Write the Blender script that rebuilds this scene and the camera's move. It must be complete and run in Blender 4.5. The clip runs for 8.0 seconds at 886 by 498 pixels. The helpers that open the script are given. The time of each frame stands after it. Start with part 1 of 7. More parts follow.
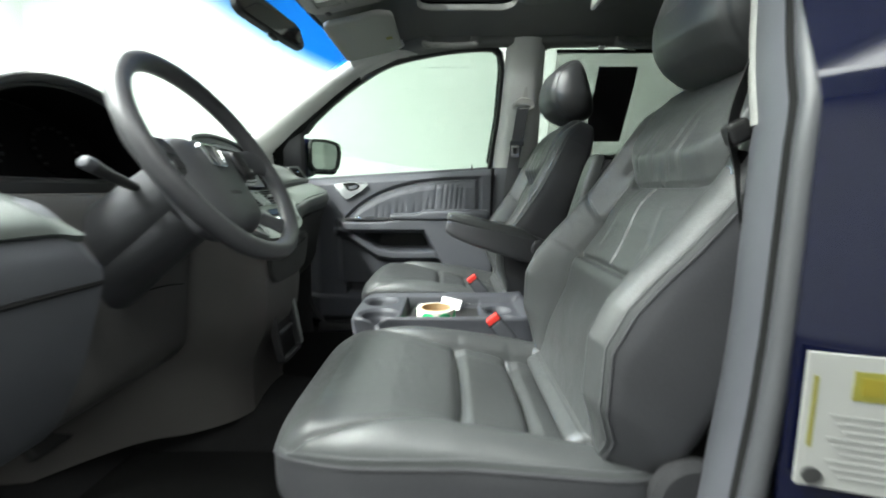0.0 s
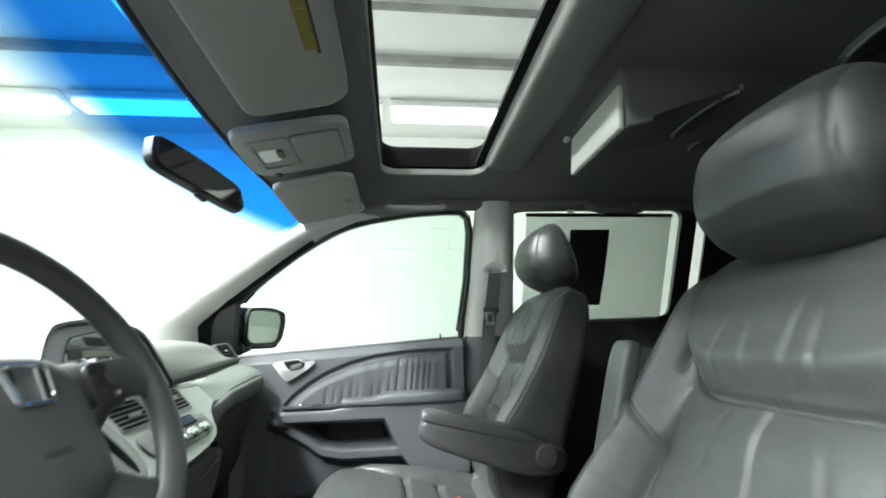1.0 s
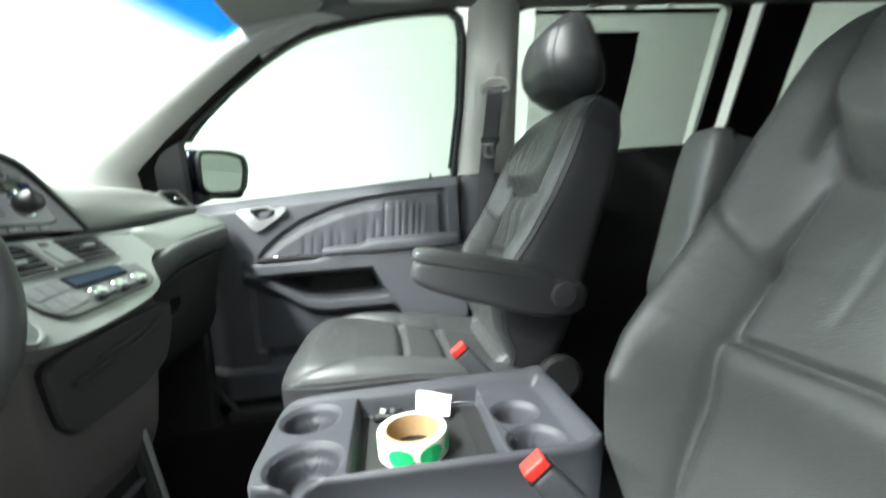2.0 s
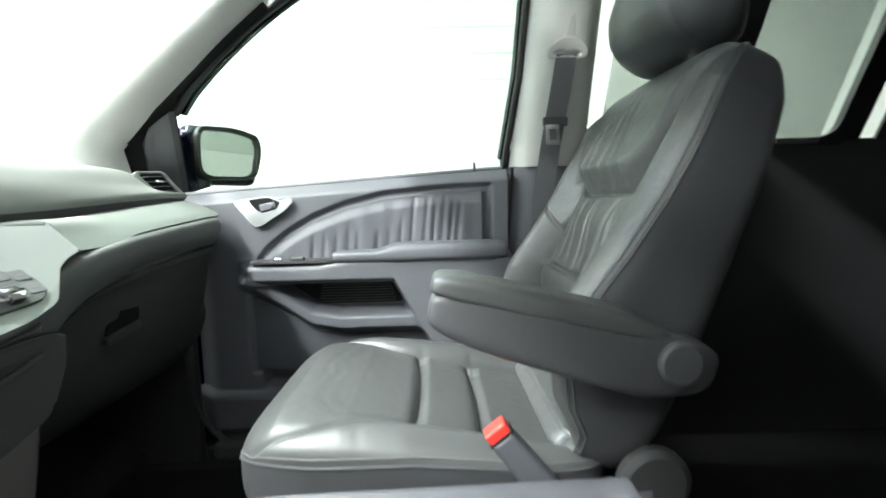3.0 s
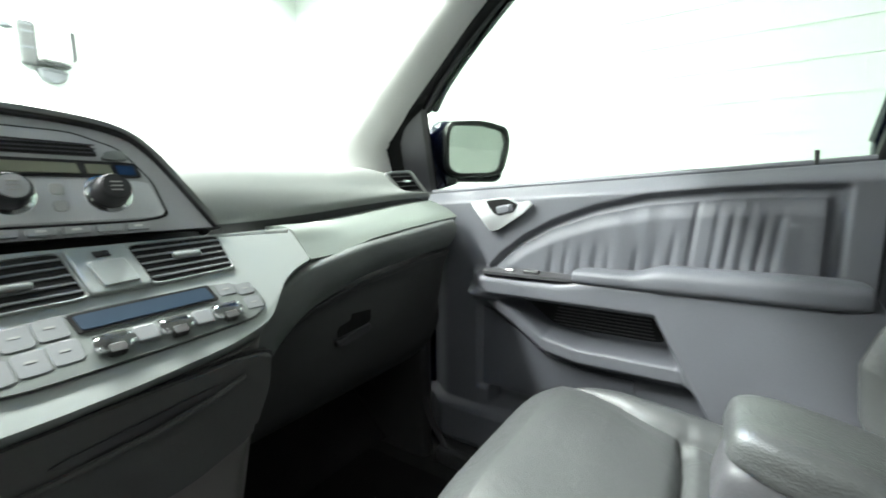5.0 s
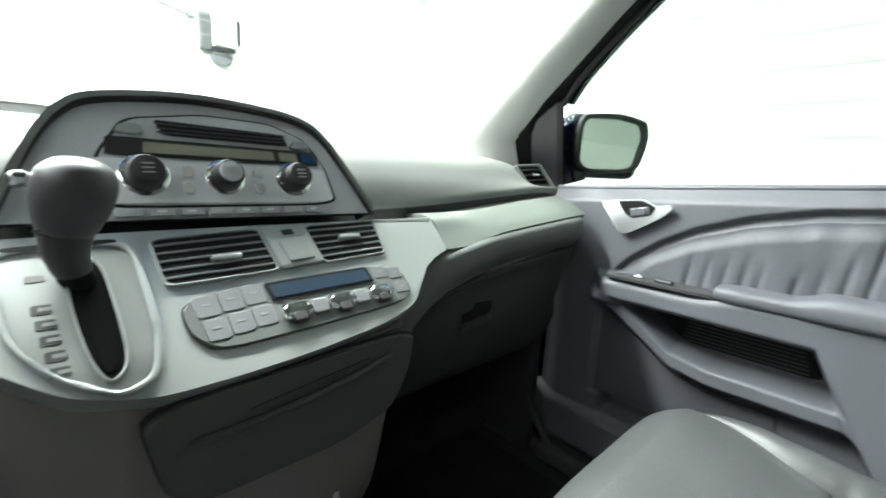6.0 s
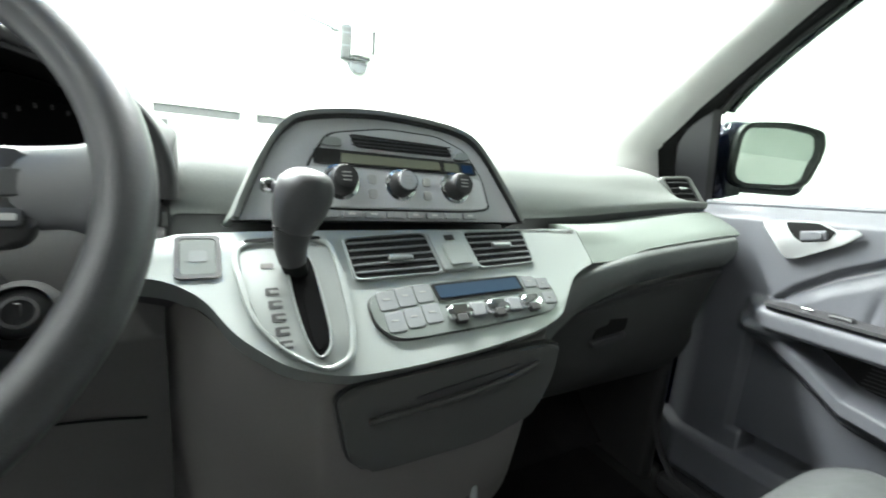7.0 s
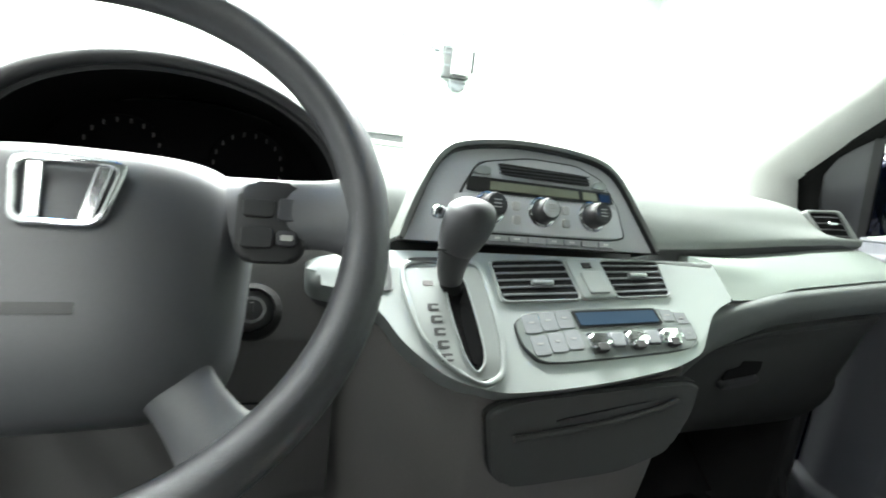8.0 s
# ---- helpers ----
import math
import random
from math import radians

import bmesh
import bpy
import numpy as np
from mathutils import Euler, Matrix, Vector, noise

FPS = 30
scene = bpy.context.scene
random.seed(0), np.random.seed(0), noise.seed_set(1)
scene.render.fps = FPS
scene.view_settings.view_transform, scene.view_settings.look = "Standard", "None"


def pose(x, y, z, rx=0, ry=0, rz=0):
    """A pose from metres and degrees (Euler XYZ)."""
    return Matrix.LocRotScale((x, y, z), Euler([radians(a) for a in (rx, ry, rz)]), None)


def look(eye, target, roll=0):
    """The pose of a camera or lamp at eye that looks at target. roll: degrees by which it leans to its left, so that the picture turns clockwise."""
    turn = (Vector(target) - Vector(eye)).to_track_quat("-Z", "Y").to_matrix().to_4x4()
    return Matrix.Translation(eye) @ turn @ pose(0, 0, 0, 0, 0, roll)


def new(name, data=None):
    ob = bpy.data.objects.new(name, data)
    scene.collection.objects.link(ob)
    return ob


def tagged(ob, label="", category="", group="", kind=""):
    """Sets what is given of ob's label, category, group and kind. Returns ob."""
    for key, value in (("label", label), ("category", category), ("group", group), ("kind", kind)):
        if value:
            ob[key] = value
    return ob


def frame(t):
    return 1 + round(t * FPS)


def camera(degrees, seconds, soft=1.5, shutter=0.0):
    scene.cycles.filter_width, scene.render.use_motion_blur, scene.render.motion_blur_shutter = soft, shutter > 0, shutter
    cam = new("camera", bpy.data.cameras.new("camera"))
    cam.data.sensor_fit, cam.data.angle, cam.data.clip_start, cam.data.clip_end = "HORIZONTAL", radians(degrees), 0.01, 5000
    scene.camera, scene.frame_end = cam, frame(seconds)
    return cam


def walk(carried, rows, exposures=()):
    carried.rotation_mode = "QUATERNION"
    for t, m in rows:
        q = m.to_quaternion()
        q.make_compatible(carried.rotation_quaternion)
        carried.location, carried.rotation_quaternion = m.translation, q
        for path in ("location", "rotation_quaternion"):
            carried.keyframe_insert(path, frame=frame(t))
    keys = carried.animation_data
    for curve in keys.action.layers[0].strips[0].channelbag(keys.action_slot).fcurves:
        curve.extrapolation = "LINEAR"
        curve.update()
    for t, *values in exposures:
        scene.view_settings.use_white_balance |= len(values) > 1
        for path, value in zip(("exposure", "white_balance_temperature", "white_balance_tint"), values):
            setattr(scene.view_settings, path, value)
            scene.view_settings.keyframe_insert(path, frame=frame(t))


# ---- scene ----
cam = camera(92.3, 8.0, soft=1.8, shutter=0.4)
PATH = [
    (0, (-0.009, -1.142, 1.031), (-0.023, 0.839, 0.76), 0.1),
    (0.1, (-0.013, -1.101, 1.027), (0.009, 0.884, 0.789), 0.1),
    (0.3, (-0.021, -1.048, 1.032), (0.009, 0.945, 0.866), -0.7),
    (0.6, (-0.029, -0.965, 1.04), (0.012, 1.025, 1.242), -0.7),
    (0.8, (-0.041, -0.92, 1.073), (0.089, 1.038, 1.462), -0.9),
    (1, (-0.057, -0.872, 1.116), (0.155, 1.07, 1.543), -1.6),
    (1.2, (-0.067, -0.826, 1.138), (0.216, 1.121, 1.499), -2.6),
    (1.5, (-0.072, -0.76, 1.143), (0.344, 1.175, 1.431), -4.3),
    (1.8, (-0.055, -0.684, 1.086), (0.319, 1.281, 1.088), -5.5),
    (2, (-0.047, -0.625, 1.048), (0.2, 1.347, 0.828), -3.8),
    (2.2, (-0.04, -0.575, 1.034), (0.156, 1.394, 0.75), -3.3),
    (3.5, (0.022, -0.193, 1.063), (-0.08, 1.795, 0.874), 0.9),
    (3.7, (0.025, -0.162, 1.072), (-0.137, 1.822, 0.873), 1.6),
    (4.1, (0.016, -0.126, 1.088), (-0.404, 1.817, 0.859), 2.3),
    (4.5, (-0.001, -0.106, 1.081), (-0.773, 1.721, 0.827), 0.6),
    (5.8, (-0.044, -0.139, 1.104), (-1.41, 1.282, 0.767), 2.2),
    (6, (-0.054, -0.151, 1.106), (-1.478, 1.205, 0.744), 3.2),
    (6.5, (-0.063, -0.184, 1.103), (-1.628, 0.984, 0.671), 4.5),
    (7, (-0.08, -0.215, 1.115), (-1.78, 0.763, 0.726), 4.9),
    (7.4, (-0.086, -0.247, 1.124), (-1.871, 0.586, 0.775), 5.3),
    (7.7, (-0.093, -0.275, 1.128), (-1.918, 0.468, 0.788), 6.6),
    (8, (-0.089, -0.299, 1.125), (-1.946, 0.349, 0.761), 6.6),
]
EXPOSURES = [(0.0, -0.16), (0.5, 0.08), (1.0, 0.20), (2.2, 0.30), (3.5, 0.70), (4.5, 0.62), (6.0, 0.36), (6.5, 0.52), (7.0, 0.76), (8.0, 0.89)]
walk(cam, [(t, look(eye, target, roll)) for t, eye, target, roll in PATH], EXPOSURES)

# ---------- light ----------
world = bpy.data.worlds.new("world")
world.use_nodes = True
scene.world = world
world.node_tree.nodes["Background"].inputs[0].default_value = (0.9, 0.95, 1.0, 1)
world.node_tree.nodes["Background"].inputs[1].default_value = 0.05


def lamp_row(x, y, z, length, watts):
    """One row of ceiling tubes, shining down."""
    data = bpy.data.lights.new("tube_light", "AREA")
    data.shape, data.size, data.size_y, data.energy = "RECTANGLE", length, 0.25, watts
    data.color = (0.94, 1.0, 0.965)
    ob = new("tube_light", data)
    ob.matrix_world = pose(x, y, z)
    return ob


LAMP_ROWS = ((-0.8, 2.62, 3.06, 7.0, 16), (-0.3, -1.4, 3.06, 7.0, 120), (-0.3, -2.5, 3.06, 7.0, 50))
for row in LAMP_ROWS:
    lamp_row(*row)
# the row at x -1.6 is added fill for the dash, with no known source
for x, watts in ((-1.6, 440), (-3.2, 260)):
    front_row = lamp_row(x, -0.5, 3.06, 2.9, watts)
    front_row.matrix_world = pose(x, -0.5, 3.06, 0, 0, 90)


# ---------- materials ----------
def material(name, color, rough=0.5, metal=0.0, grain=0.0, grain_scale=400.0, spots=0.06, spot_scale=9.0, bump=0.0, bump_scale=300.0, cells=False, sheen=0.0, coat=0.0, spec=0.5, wrinkle=0.0):
    m = bpy.data.materials.new(name)
    m.use_nodes = True
    n, l = m.node_tree.nodes, m.node_tree.links
    b = n["Principled BSDF"]
    b.inputs["Roughness"].default_value, b.inputs["Metallic"].default_value = rough, metal
    b.inputs["Coat Weight"].default_value, b.inputs["Sheen Weight"].default_value = coat, sheen
    b.inputs["Specular IOR Level"].default_value = spec
    b.inputs["Coat Roughness"].default_value = 0.5
    co = n.new("ShaderNodeTexCoord")
    big, fine = n.new("ShaderNodeTexNoise"), n.new("ShaderNodeTexNoise")
    big.inputs["Scale"].default_value, big.inputs["Detail"].default_value = spot_scale, 5
    fine.inputs["Scale"].default_value, fine.inputs["Detail"].default_value = grain_scale, 2
    for t in (big, fine):
        l.new(co.outputs["Object"], t.inputs["Vector"])
    tone = n.new("ShaderNodeMix")
    tone.data_type = "RGBA"
    tone.inputs["A"].default_value = (*[c * (1 - 2.2 * spots) for c in color], 1)
    tone.inputs["B"].default_value = (*[min(1, c * (1 + 2.2 * spots)) for c in color], 1)
    l.new(big.outputs["Fac"], tone.inputs["Factor"])
    last = tone.outputs["Result"]
    if grain:
        speck = n.new("ShaderNodeMix")
        speck.data_type, speck.blend_type = "RGBA", "OVERLAY"
        speck.inputs["Factor"].default_value = grain
        l.new(last, speck.inputs["A"])
        l.new(fine.outputs["Fac"], speck.inputs["B"])
        last = speck.outputs["Result"]
    l.new(last, b.inputs["Base Color"])
    wear = n.new("ShaderNodeMapRange")
    wear.inputs["To Min"].default_value, wear.inputs["To Max"].default_value = max(0.02, rough - 0.08), min(1, rough + 0.08)
    l.new(big.outputs["Fac"], wear.inputs["Value"])
    l.new(wear.outputs["Result"], b.inputs["Roughness"])
    if bump:
        relief = n.new("ShaderNodeBump")
        relief.inputs["Strength"].default_value, relief.inputs["Distance"].default_value = bump, 0.001
        if cells:
            tex = n.new("ShaderNodeTexVoronoi")
            tex.inputs["Scale"].default_value = bump_scale
            l.new(co.outputs["Object"], tex.inputs["Vector"])
            soft, total = n.new("ShaderNodeTexNoise"), n.new("ShaderNodeMath")
            soft.inputs["Scale"].default_value, soft.inputs["Detail"].default_value, soft.inputs["Distortion"].default_value = 38, 4, 0.6
            l.new(co.outputs["Object"], soft.inputs["Vector"])
            total.operation = "MULTIPLY_ADD"
            l.new(soft.outputs["Fac"], total.inputs[0])
            total.inputs[1].default_value = wrinkle
            l.new(tex.outputs["Distance"], total.inputs[2])
            l.new(total.outputs[0], relief.inputs["Height"])
        else:
            tex = n.new("ShaderNodeTexNoise")
            tex.inputs["Scale"].default_value, tex.inputs["Detail"].default_value = bump_scale, 3
            l.new(co.outputs["Object"], tex.inputs["Vector"])
            l.new(tex.outputs["Fac"], relief.inputs["Height"])
        l.new(relief.outputs["Normal"], b.inputs["Normal"])
    return m


CHEEK = material("console_plastic", (0.096, 0.090, 0.086), 0.48, grain=0.1, spots=0.05, bump=0.25, bump_scale=900)
KNEE = material("knee_plastic", (0.074, 0.071, 0.070), 0.5, grain=0.1, spots=0.05, bump=0.25, bump_scale=900)
TRAY = material("tray_plastic", (0.052, 0.054, 0.063), 0.5, grain=0.1, spots=0.05, bump=0.25, bump_scale=900)
# headrest copy of LEATHER, darkened to paint the shade under the roof
LEATHER_SHADED = material("shaded_headrest_leather", (0.028, 0.029, 0.030), 0.40, grain=0.15, spots=0.08, bump=0.25, bump_scale=800, cells=True, coat=0.10)
LEATHER = material("leather", (0.053, 0.056, 0.056), 0.34, grain=0.15, spots=0.09, bump=0.35, bump_scale=700, cells=True, coat=0.16, wrinkle=4.0)
LEATHER_SIDE = material("vinyl_side", (0.050, 0.050, 0.054), 0.42, grain=0.15, spots=0.05, bump=0.12, bump_scale=900, cells=True)
DOOR_VINYL = material("door_vinyl", (0.078, 0.081, 0.092), 0.48, grain=0.12, spots=0.06, bump=0.3, bump_scale=800, cells=True, wrinkle=2.0)
PIPING = material("piping", (0.075, 0.078, 0.08), 0.45, spots=0.05)
PLASTIC = material("grey_plastic", (0.083, 0.086, 0.097), 0.5, grain=0.1, spots=0.04, bump=0.25, bump_scale=900)
PLASTIC_DARK = material("dark_plastic", (0.031, 0.031, 0.033), 0.5, grain=0.1, spots=0.04, bump=0.25, bump_scale=900)
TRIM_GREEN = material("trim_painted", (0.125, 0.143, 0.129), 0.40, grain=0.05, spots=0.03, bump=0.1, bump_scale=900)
# darker copy of TRIM_GREEN: driver's side shade in its colour; also panel grey
TRIM_SHADE = material("trim_shade_panel_grey", (0.085, 0.096, 0.09), 0.42, grain=0.05, spots=0.03, bump=0.1, bump_scale=900)
HUB = material("hub_plastic", (0.056, 0.057, 0.062), 0.46, grain=0.06, spots=0.03, bump=0.08, bump_scale=900)
LABEL = material("label_film", (0.25, 0.25, 0.24), 0.5, spots=0.05)
DASH_ROLL = material("dash_roll_vinyl", (0.085, 0.093, 0.089), 0.55, grain=0.12, spots=0.04, bump=0.35, bump_scale=800)
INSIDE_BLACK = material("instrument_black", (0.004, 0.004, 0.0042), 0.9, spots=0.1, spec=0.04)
DASH_PAD = material("dash_pad", (0.135, 0.145, 0.137), 0.38, grain=0.12, spots=0.04, bump=0.35, bump_scale=800)
BLACK = material("black_plastic", (0.011, 0.011, 0.0115), 0.4, spots=0.1)
RUBBER = material("rubber", (0.02, 0.02, 0.02), 0.6, spots=0.1, bump=0.2, bump_scale=200)
SILVER = material("silver_trim", (0.31, 0.332, 0.320), 0.40, metal=0.55, grain=0.06, spots=0.02, grain_scale=1500)
SATIN = material("satin_chrome", (0.86, 0.87, 0.88), 0.38, metal=1.0, spots=0.01)
CHROME = material("chrome", (0.82, 0.83, 0.84), 0.08, metal=1.0, spots=0.01)
STEEL = material("steel", (0.6, 0.6, 0.6), 0.25, metal=1.0, spots=0.03)
HEADLINER = material("headliner_cloth", (0.16, 0.163, 0.154), 0.95, grain=0.3, grain_scale=900, spots=0.04, bump=0.5, bump_scale=900, spec=0.1)
PILLAR_TRIM = material("pillar_trim", (0.50, 0.50, 0.48), 0.6, grain=0.08, spots=0.03, bump=0.25, bump_scale=900)
VISOR_CLOTH = material("visor_vinyl", (0.25, 0.248, 0.235), 0.75, grain=0.15, spots=0.03, bump=0.4, bump_scale=700)
CARPET = material("carpet", (0.022, 0.022, 0.0225), 1.0, spec=0.03, grain=0.6, grain_scale=600, spots=0.15, bump=1.0, bump_scale=500)
MAT = material("floor_mat_pile", (0.014, 0.014, 0.014), 1.0, spec=0.03, grain=0.6, grain_scale=500, spots=0.15, bump=1.0, bump_scale=450)
NAVY = material("navy_paint", (0.002, 0.003, 0.015), 0.03, spots=0.05, spec=0.5)
BELT = material("belt_webbing", (0.08, 0.08, 0.085), 0.7, grain=0.2, spots=0.03, bump=0.5, bump_scale=500)
BELT_RING = material("belt_guide", (0.4, 0.39, 0.37), 0.5, spots=0.02)
RED = material("red_button", (0.75, 0.04, 0.03), 0.4, spots=0.03)
PAPER = material("paper", (0.8, 0.8, 0.78), 0.8, spots=0.03)
TAPE_SIDE = material("masking_tape", (0.78, 0.75, 0.66), 0.7, spots=0.03)
CARD = material("cardboard", (0.5, 0.33, 0.17), 0.85, grain=0.2, spots=0.06)
GREEN = material("green_sticker", (0.02, 0.6, 0.2), 0.5, spots=0.02)
YELLOW = material("yellow_label", (0.17, 0.14, 0.01), 0.5, spots=0.03)
INK = material("ink", (0.02, 0.02, 0.02), 0.6, spots=0.02)
PRINT_PALE = material("pale_printing", (0.19, 0.19, 0.185), 0.7, spots=0.02)
CLIMATE_GREY = material("climate_plastic", (0.115, 0.122, 0.125), 0.45, grain=0.06, spots=0.03)
LINING = material("rear_lining", (0.034, 0.034, 0.036), 0.6, grain=0.1, spots=0.06, bump=0.2, bump_scale=600)
SEAL = material("matt_rubber", (0.012, 0.012, 0.012), 0.8, spots=0.1, spec=0.08)
RADIO_GREY = material("radio_plastic", (0.46, 0.47, 0.48), 0.40, grain=0.06, spots=0.03)
RADIO_BAND = material("radio_band_paint", (0.66, 0.67, 0.68), 0.36, grain=0.05, spots=0.03)
GATE_GREY = material("gate_paint", (0.19, 0.202, 0.196), 0.42, metal=0.3, grain=0.06, spots=0.03, grain_scale=1500)
CUBBY = material("cubby_plastic", (0.045, 0.046, 0.045), 0.6, grain=0.1, spots=0.04, bump=0.2, bump_scale=900, spec=0.3)
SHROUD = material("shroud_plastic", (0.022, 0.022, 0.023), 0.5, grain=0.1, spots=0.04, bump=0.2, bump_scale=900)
PRINT = material("printing", (0.5, 0.5, 0.48), 0.7, spots=0.02)
OLIVE = material("olive_print", (0.16, 0.15, 0.02), 0.6, spots=0.02)
WALL = material("wall_paint", (0.82, 0.86, 0.82), 0.8, spots=0.015, spot_scale=2)
# tone of the unseen west wall, set by the fill and reflections it gives
WALL_GREY = material("unseen_wall_grey", (0.40, 0.405, 0.415), 0.8, spots=0.03, spot_scale=2)
CEIL_PAINT = material("ceiling_paint", (0.78, 0.79, 0.77), 0.8, spots=0.03, spot_scale=3)
BEAM = material("beam_dirt", (0.3, 0.3, 0.29), 0.8, spots=0.2, spot_scale=8)
CONCRETE = material("concrete", (0.045, 0.045, 0.046), 0.6, grain=0.2, grain_scale=80, spots=0.12, spot_scale=2, bump=0.3, bump_scale=60)
SHADE_MESH = material("shade_mesh", (0.46, 0.45, 0.455), 0.9, grain=0.04, spots=0.02)
_n, _l = SHADE_MESH.node_tree.nodes, SHADE_MESH.node_tree.links
_thin, _mix = _n.new("ShaderNodeBsdfTransparent"), _n.new("ShaderNodeMixShader")
_thin.inputs["Color"].default_value = (0.85, 0.87, 0.85, 1)
_mix.inputs["Fac"].default_value = 0.70
_l.new(_n["Principled BSDF"].outputs[0], _mix.inputs[1])
_l.new(_thin.outputs[0], _mix.inputs[2])
_l.new(_mix.outputs[0], _n["Material Output"].inputs["Surface"])
DISPLAY = material("lcd", (0.22, 0.23, 0.17), 0.25, spots=0.05)
SCREEN_GREY = material("screen_front", (0.55, 0.56, 0.52), 0.5, spots=0.02)


def glass(name, tint, gloss=0.06):
    m = bpy.data.materials.new(name)
    m.use_nodes = True
    n, l = m.node_tree.nodes, m.node_tree.links
    n.remove(n["Principled BSDF"])
    see, shine, mix = n.new("ShaderNodeBsdfTransparent"), n.new("ShaderNodeBsdfGlossy"), n.new("ShaderNodeMixShader")
    see.inputs["Color"].default_value = (*tint, 1)
    shine.inputs["Roughness"].default_value = 0.02
    mix.inputs["Fac"].default_value = gloss
    l.new(see.outputs[0], mix.inputs[1])
    l.new(shine.outputs[0], mix.inputs[2])
    l.new(mix.outputs[0], n["Material Output"].inputs["Surface"])
    return m, see


GLASS, _ = glass("window_glass", (0.68, 0.75, 0.70), 0.03)
CLEAR_GLASS, _ = glass("sliding_glass", (0.86, 0.90, 0.87), 0.03)
BAND_GLASS, band_see = glass("windshield_glass", (1, 1, 1), 0.03)
_n, _l = BAND_GLASS.node_tree.nodes, BAND_GLASS.node_tree.links
_co, _sep, _ramp = _n.new("ShaderNodeTexCoord"), _n.new("ShaderNodeSeparateXYZ"), _n.new("ShaderNodeValToRGB")
_map = _n.new("ShaderNodeMapRange")
_l.new(_co.outputs["Object"], _sep.inputs[0])
_l.new(_sep.outputs["Z"], _map.inputs["Value"])
_map.inputs["From Min"].default_value, _map.inputs["From Max"].default_value = 1.482, 1.522
_l.new(_map.outputs["Result"], _ramp.inputs["Fac"])
_ramp.color_ramp.elements[0].color, _ramp.color_ramp.elements[1].color = (0.93, 0.97, 0.95, 1), (0.09, 0.40, 0.80, 1)
_l.new(_ramp.outputs["Color"], band_see.inputs["Color"])


def glowing(name, color, strength, base=(0.8, 0.8, 0.8)):
    m = bpy.data.materials.new(name)
    m.use_nodes = True
    b = m.node_tree.nodes["Principled BSDF"]
    b.inputs["Base Color"].default_value = (*base, 1)
    b.inputs["Emission Color"].default_value, b.inputs["Emission Strength"].default_value = (*color, 1), strength
    return m


TUBE_GLOW = glowing("tube_glow", (0.97, 1.0, 0.97), 5.0)
LCD_BLUE = glowing("lcd_blue", (0.004, 0.06, 0.24), 0.12, (0.012, 0.022, 0.028))
LCD_BLUE.node_tree.nodes["Principled BSDF"].inputs["Specular IOR Level"].default_value = 0.15
MIRROR = material("mirror_silver", (0.92, 0.95, 0.93), 0.02, metal=1.0, spots=0.0)
DARK_MIRROR = material("mirror_dim", (0.45, 0.44, 0.42), 0.05, metal=1.0, spots=0.0)


# ---------- mesh helpers ----------
def thing(name, label, category, at=(0, 0, 0), kind="", group=""):
    ob = new(name)
    ob.empty_display_size = 0.05
    ob.location = at
    return tagged(ob, label, category, group, kind)


def finish(ob, mat, parent, label, smooth=True):
    ob.data.materials.append(mat)
    if smooth:
        ob.data.polygons.foreach_set("use_smooth", [True] * len(ob.data.polygons))
    if parent is not None:
        ob.parent = parent
        if parent.parent is None:
            ob.matrix_parent_inverse = Matrix.Translation(-parent.location)
    if label:
        ob["label"] = label
    return ob


def part(name, bm, mat, parent=None, label="", smooth=False):
    """One mesh object under a thing or a part."""
    me = bpy.data.meshes.new(name)
    bmesh.ops.recalc_face_normals(bm, faces=bm.faces)
    if smooth:
        for e in bm.edges:
            if len(e.link_faces) == 2 and e.calc_face_angle(0) > 0.7:
                e.smooth = False
    bm.to_mesh(me)
    bm.free()
    return finish(new(name, me), mat, parent, label, smooth)


def raw(name, verts, faces, mat, parent=None, label="", smooth=True):
    me = bpy.data.meshes.new(name)
    me.from_pydata([tuple(map(float, v)) for v in verts], [], faces)
    me.update()
    return finish(new(name, me), mat, parent, label, smooth)


def rbox(center, size, bevel=0.004, seg=2, m=None, taper=None):
    """A box with rounded edges; taper: scale of its top face in x and y."""
    bm = bmesh.new()
    bmesh.ops.create_cube(bm, size=1)
    for v in bm.verts:
        if taper and v.co.z > 0:
            v.co.x, v.co.y = v.co.x * taper[0], v.co.y * taper[1]
        v.co = Vector((v.co.x * size[0], v.co.y * size[1], v.co.z * size[2]))
    if bevel:
        bmesh.ops.bevel(bm, geom=bm.edges[:], offset=min(bevel, 0.45 * min(size)), segments=seg, profile=0.5, affect="EDGES")
    bmesh.ops.transform(bm, matrix=Matrix.Translation(center) @ (m or Matrix()), verts=bm.verts)
    return bm


def prism(outline, depth, m, bevel=0.0, seg=2, sharp=None):
    """An outline in the (a, b) plane of m, extruded by depth along its third axis, with its far edge rounded."""
    bm = bmesh.new()
    low = [bm.verts.new((a, b, 0)) for a, b in outline]
    high = [bm.verts.new((a, b, depth)) for a, b in outline]
    n = len(low)
    bm.faces.new(low[::-1])
    top = bm.faces.new(high)
    for i in range(n):
        bm.faces.new((low[i], low[(i + 1) % n], high[(i + 1) % n], high[i]))
    if bevel:
        rounds = [e for e in top.edges if not (sharp and all(sharp(v.co) for v in e.verts))]
        bmesh.ops.bevel(bm, geom=rounds, offset=bevel, segments=seg, profile=0.5, affect="EDGES")
    bmesh.ops.transform(bm, matrix=m, verts=bm.verts)
    return bm


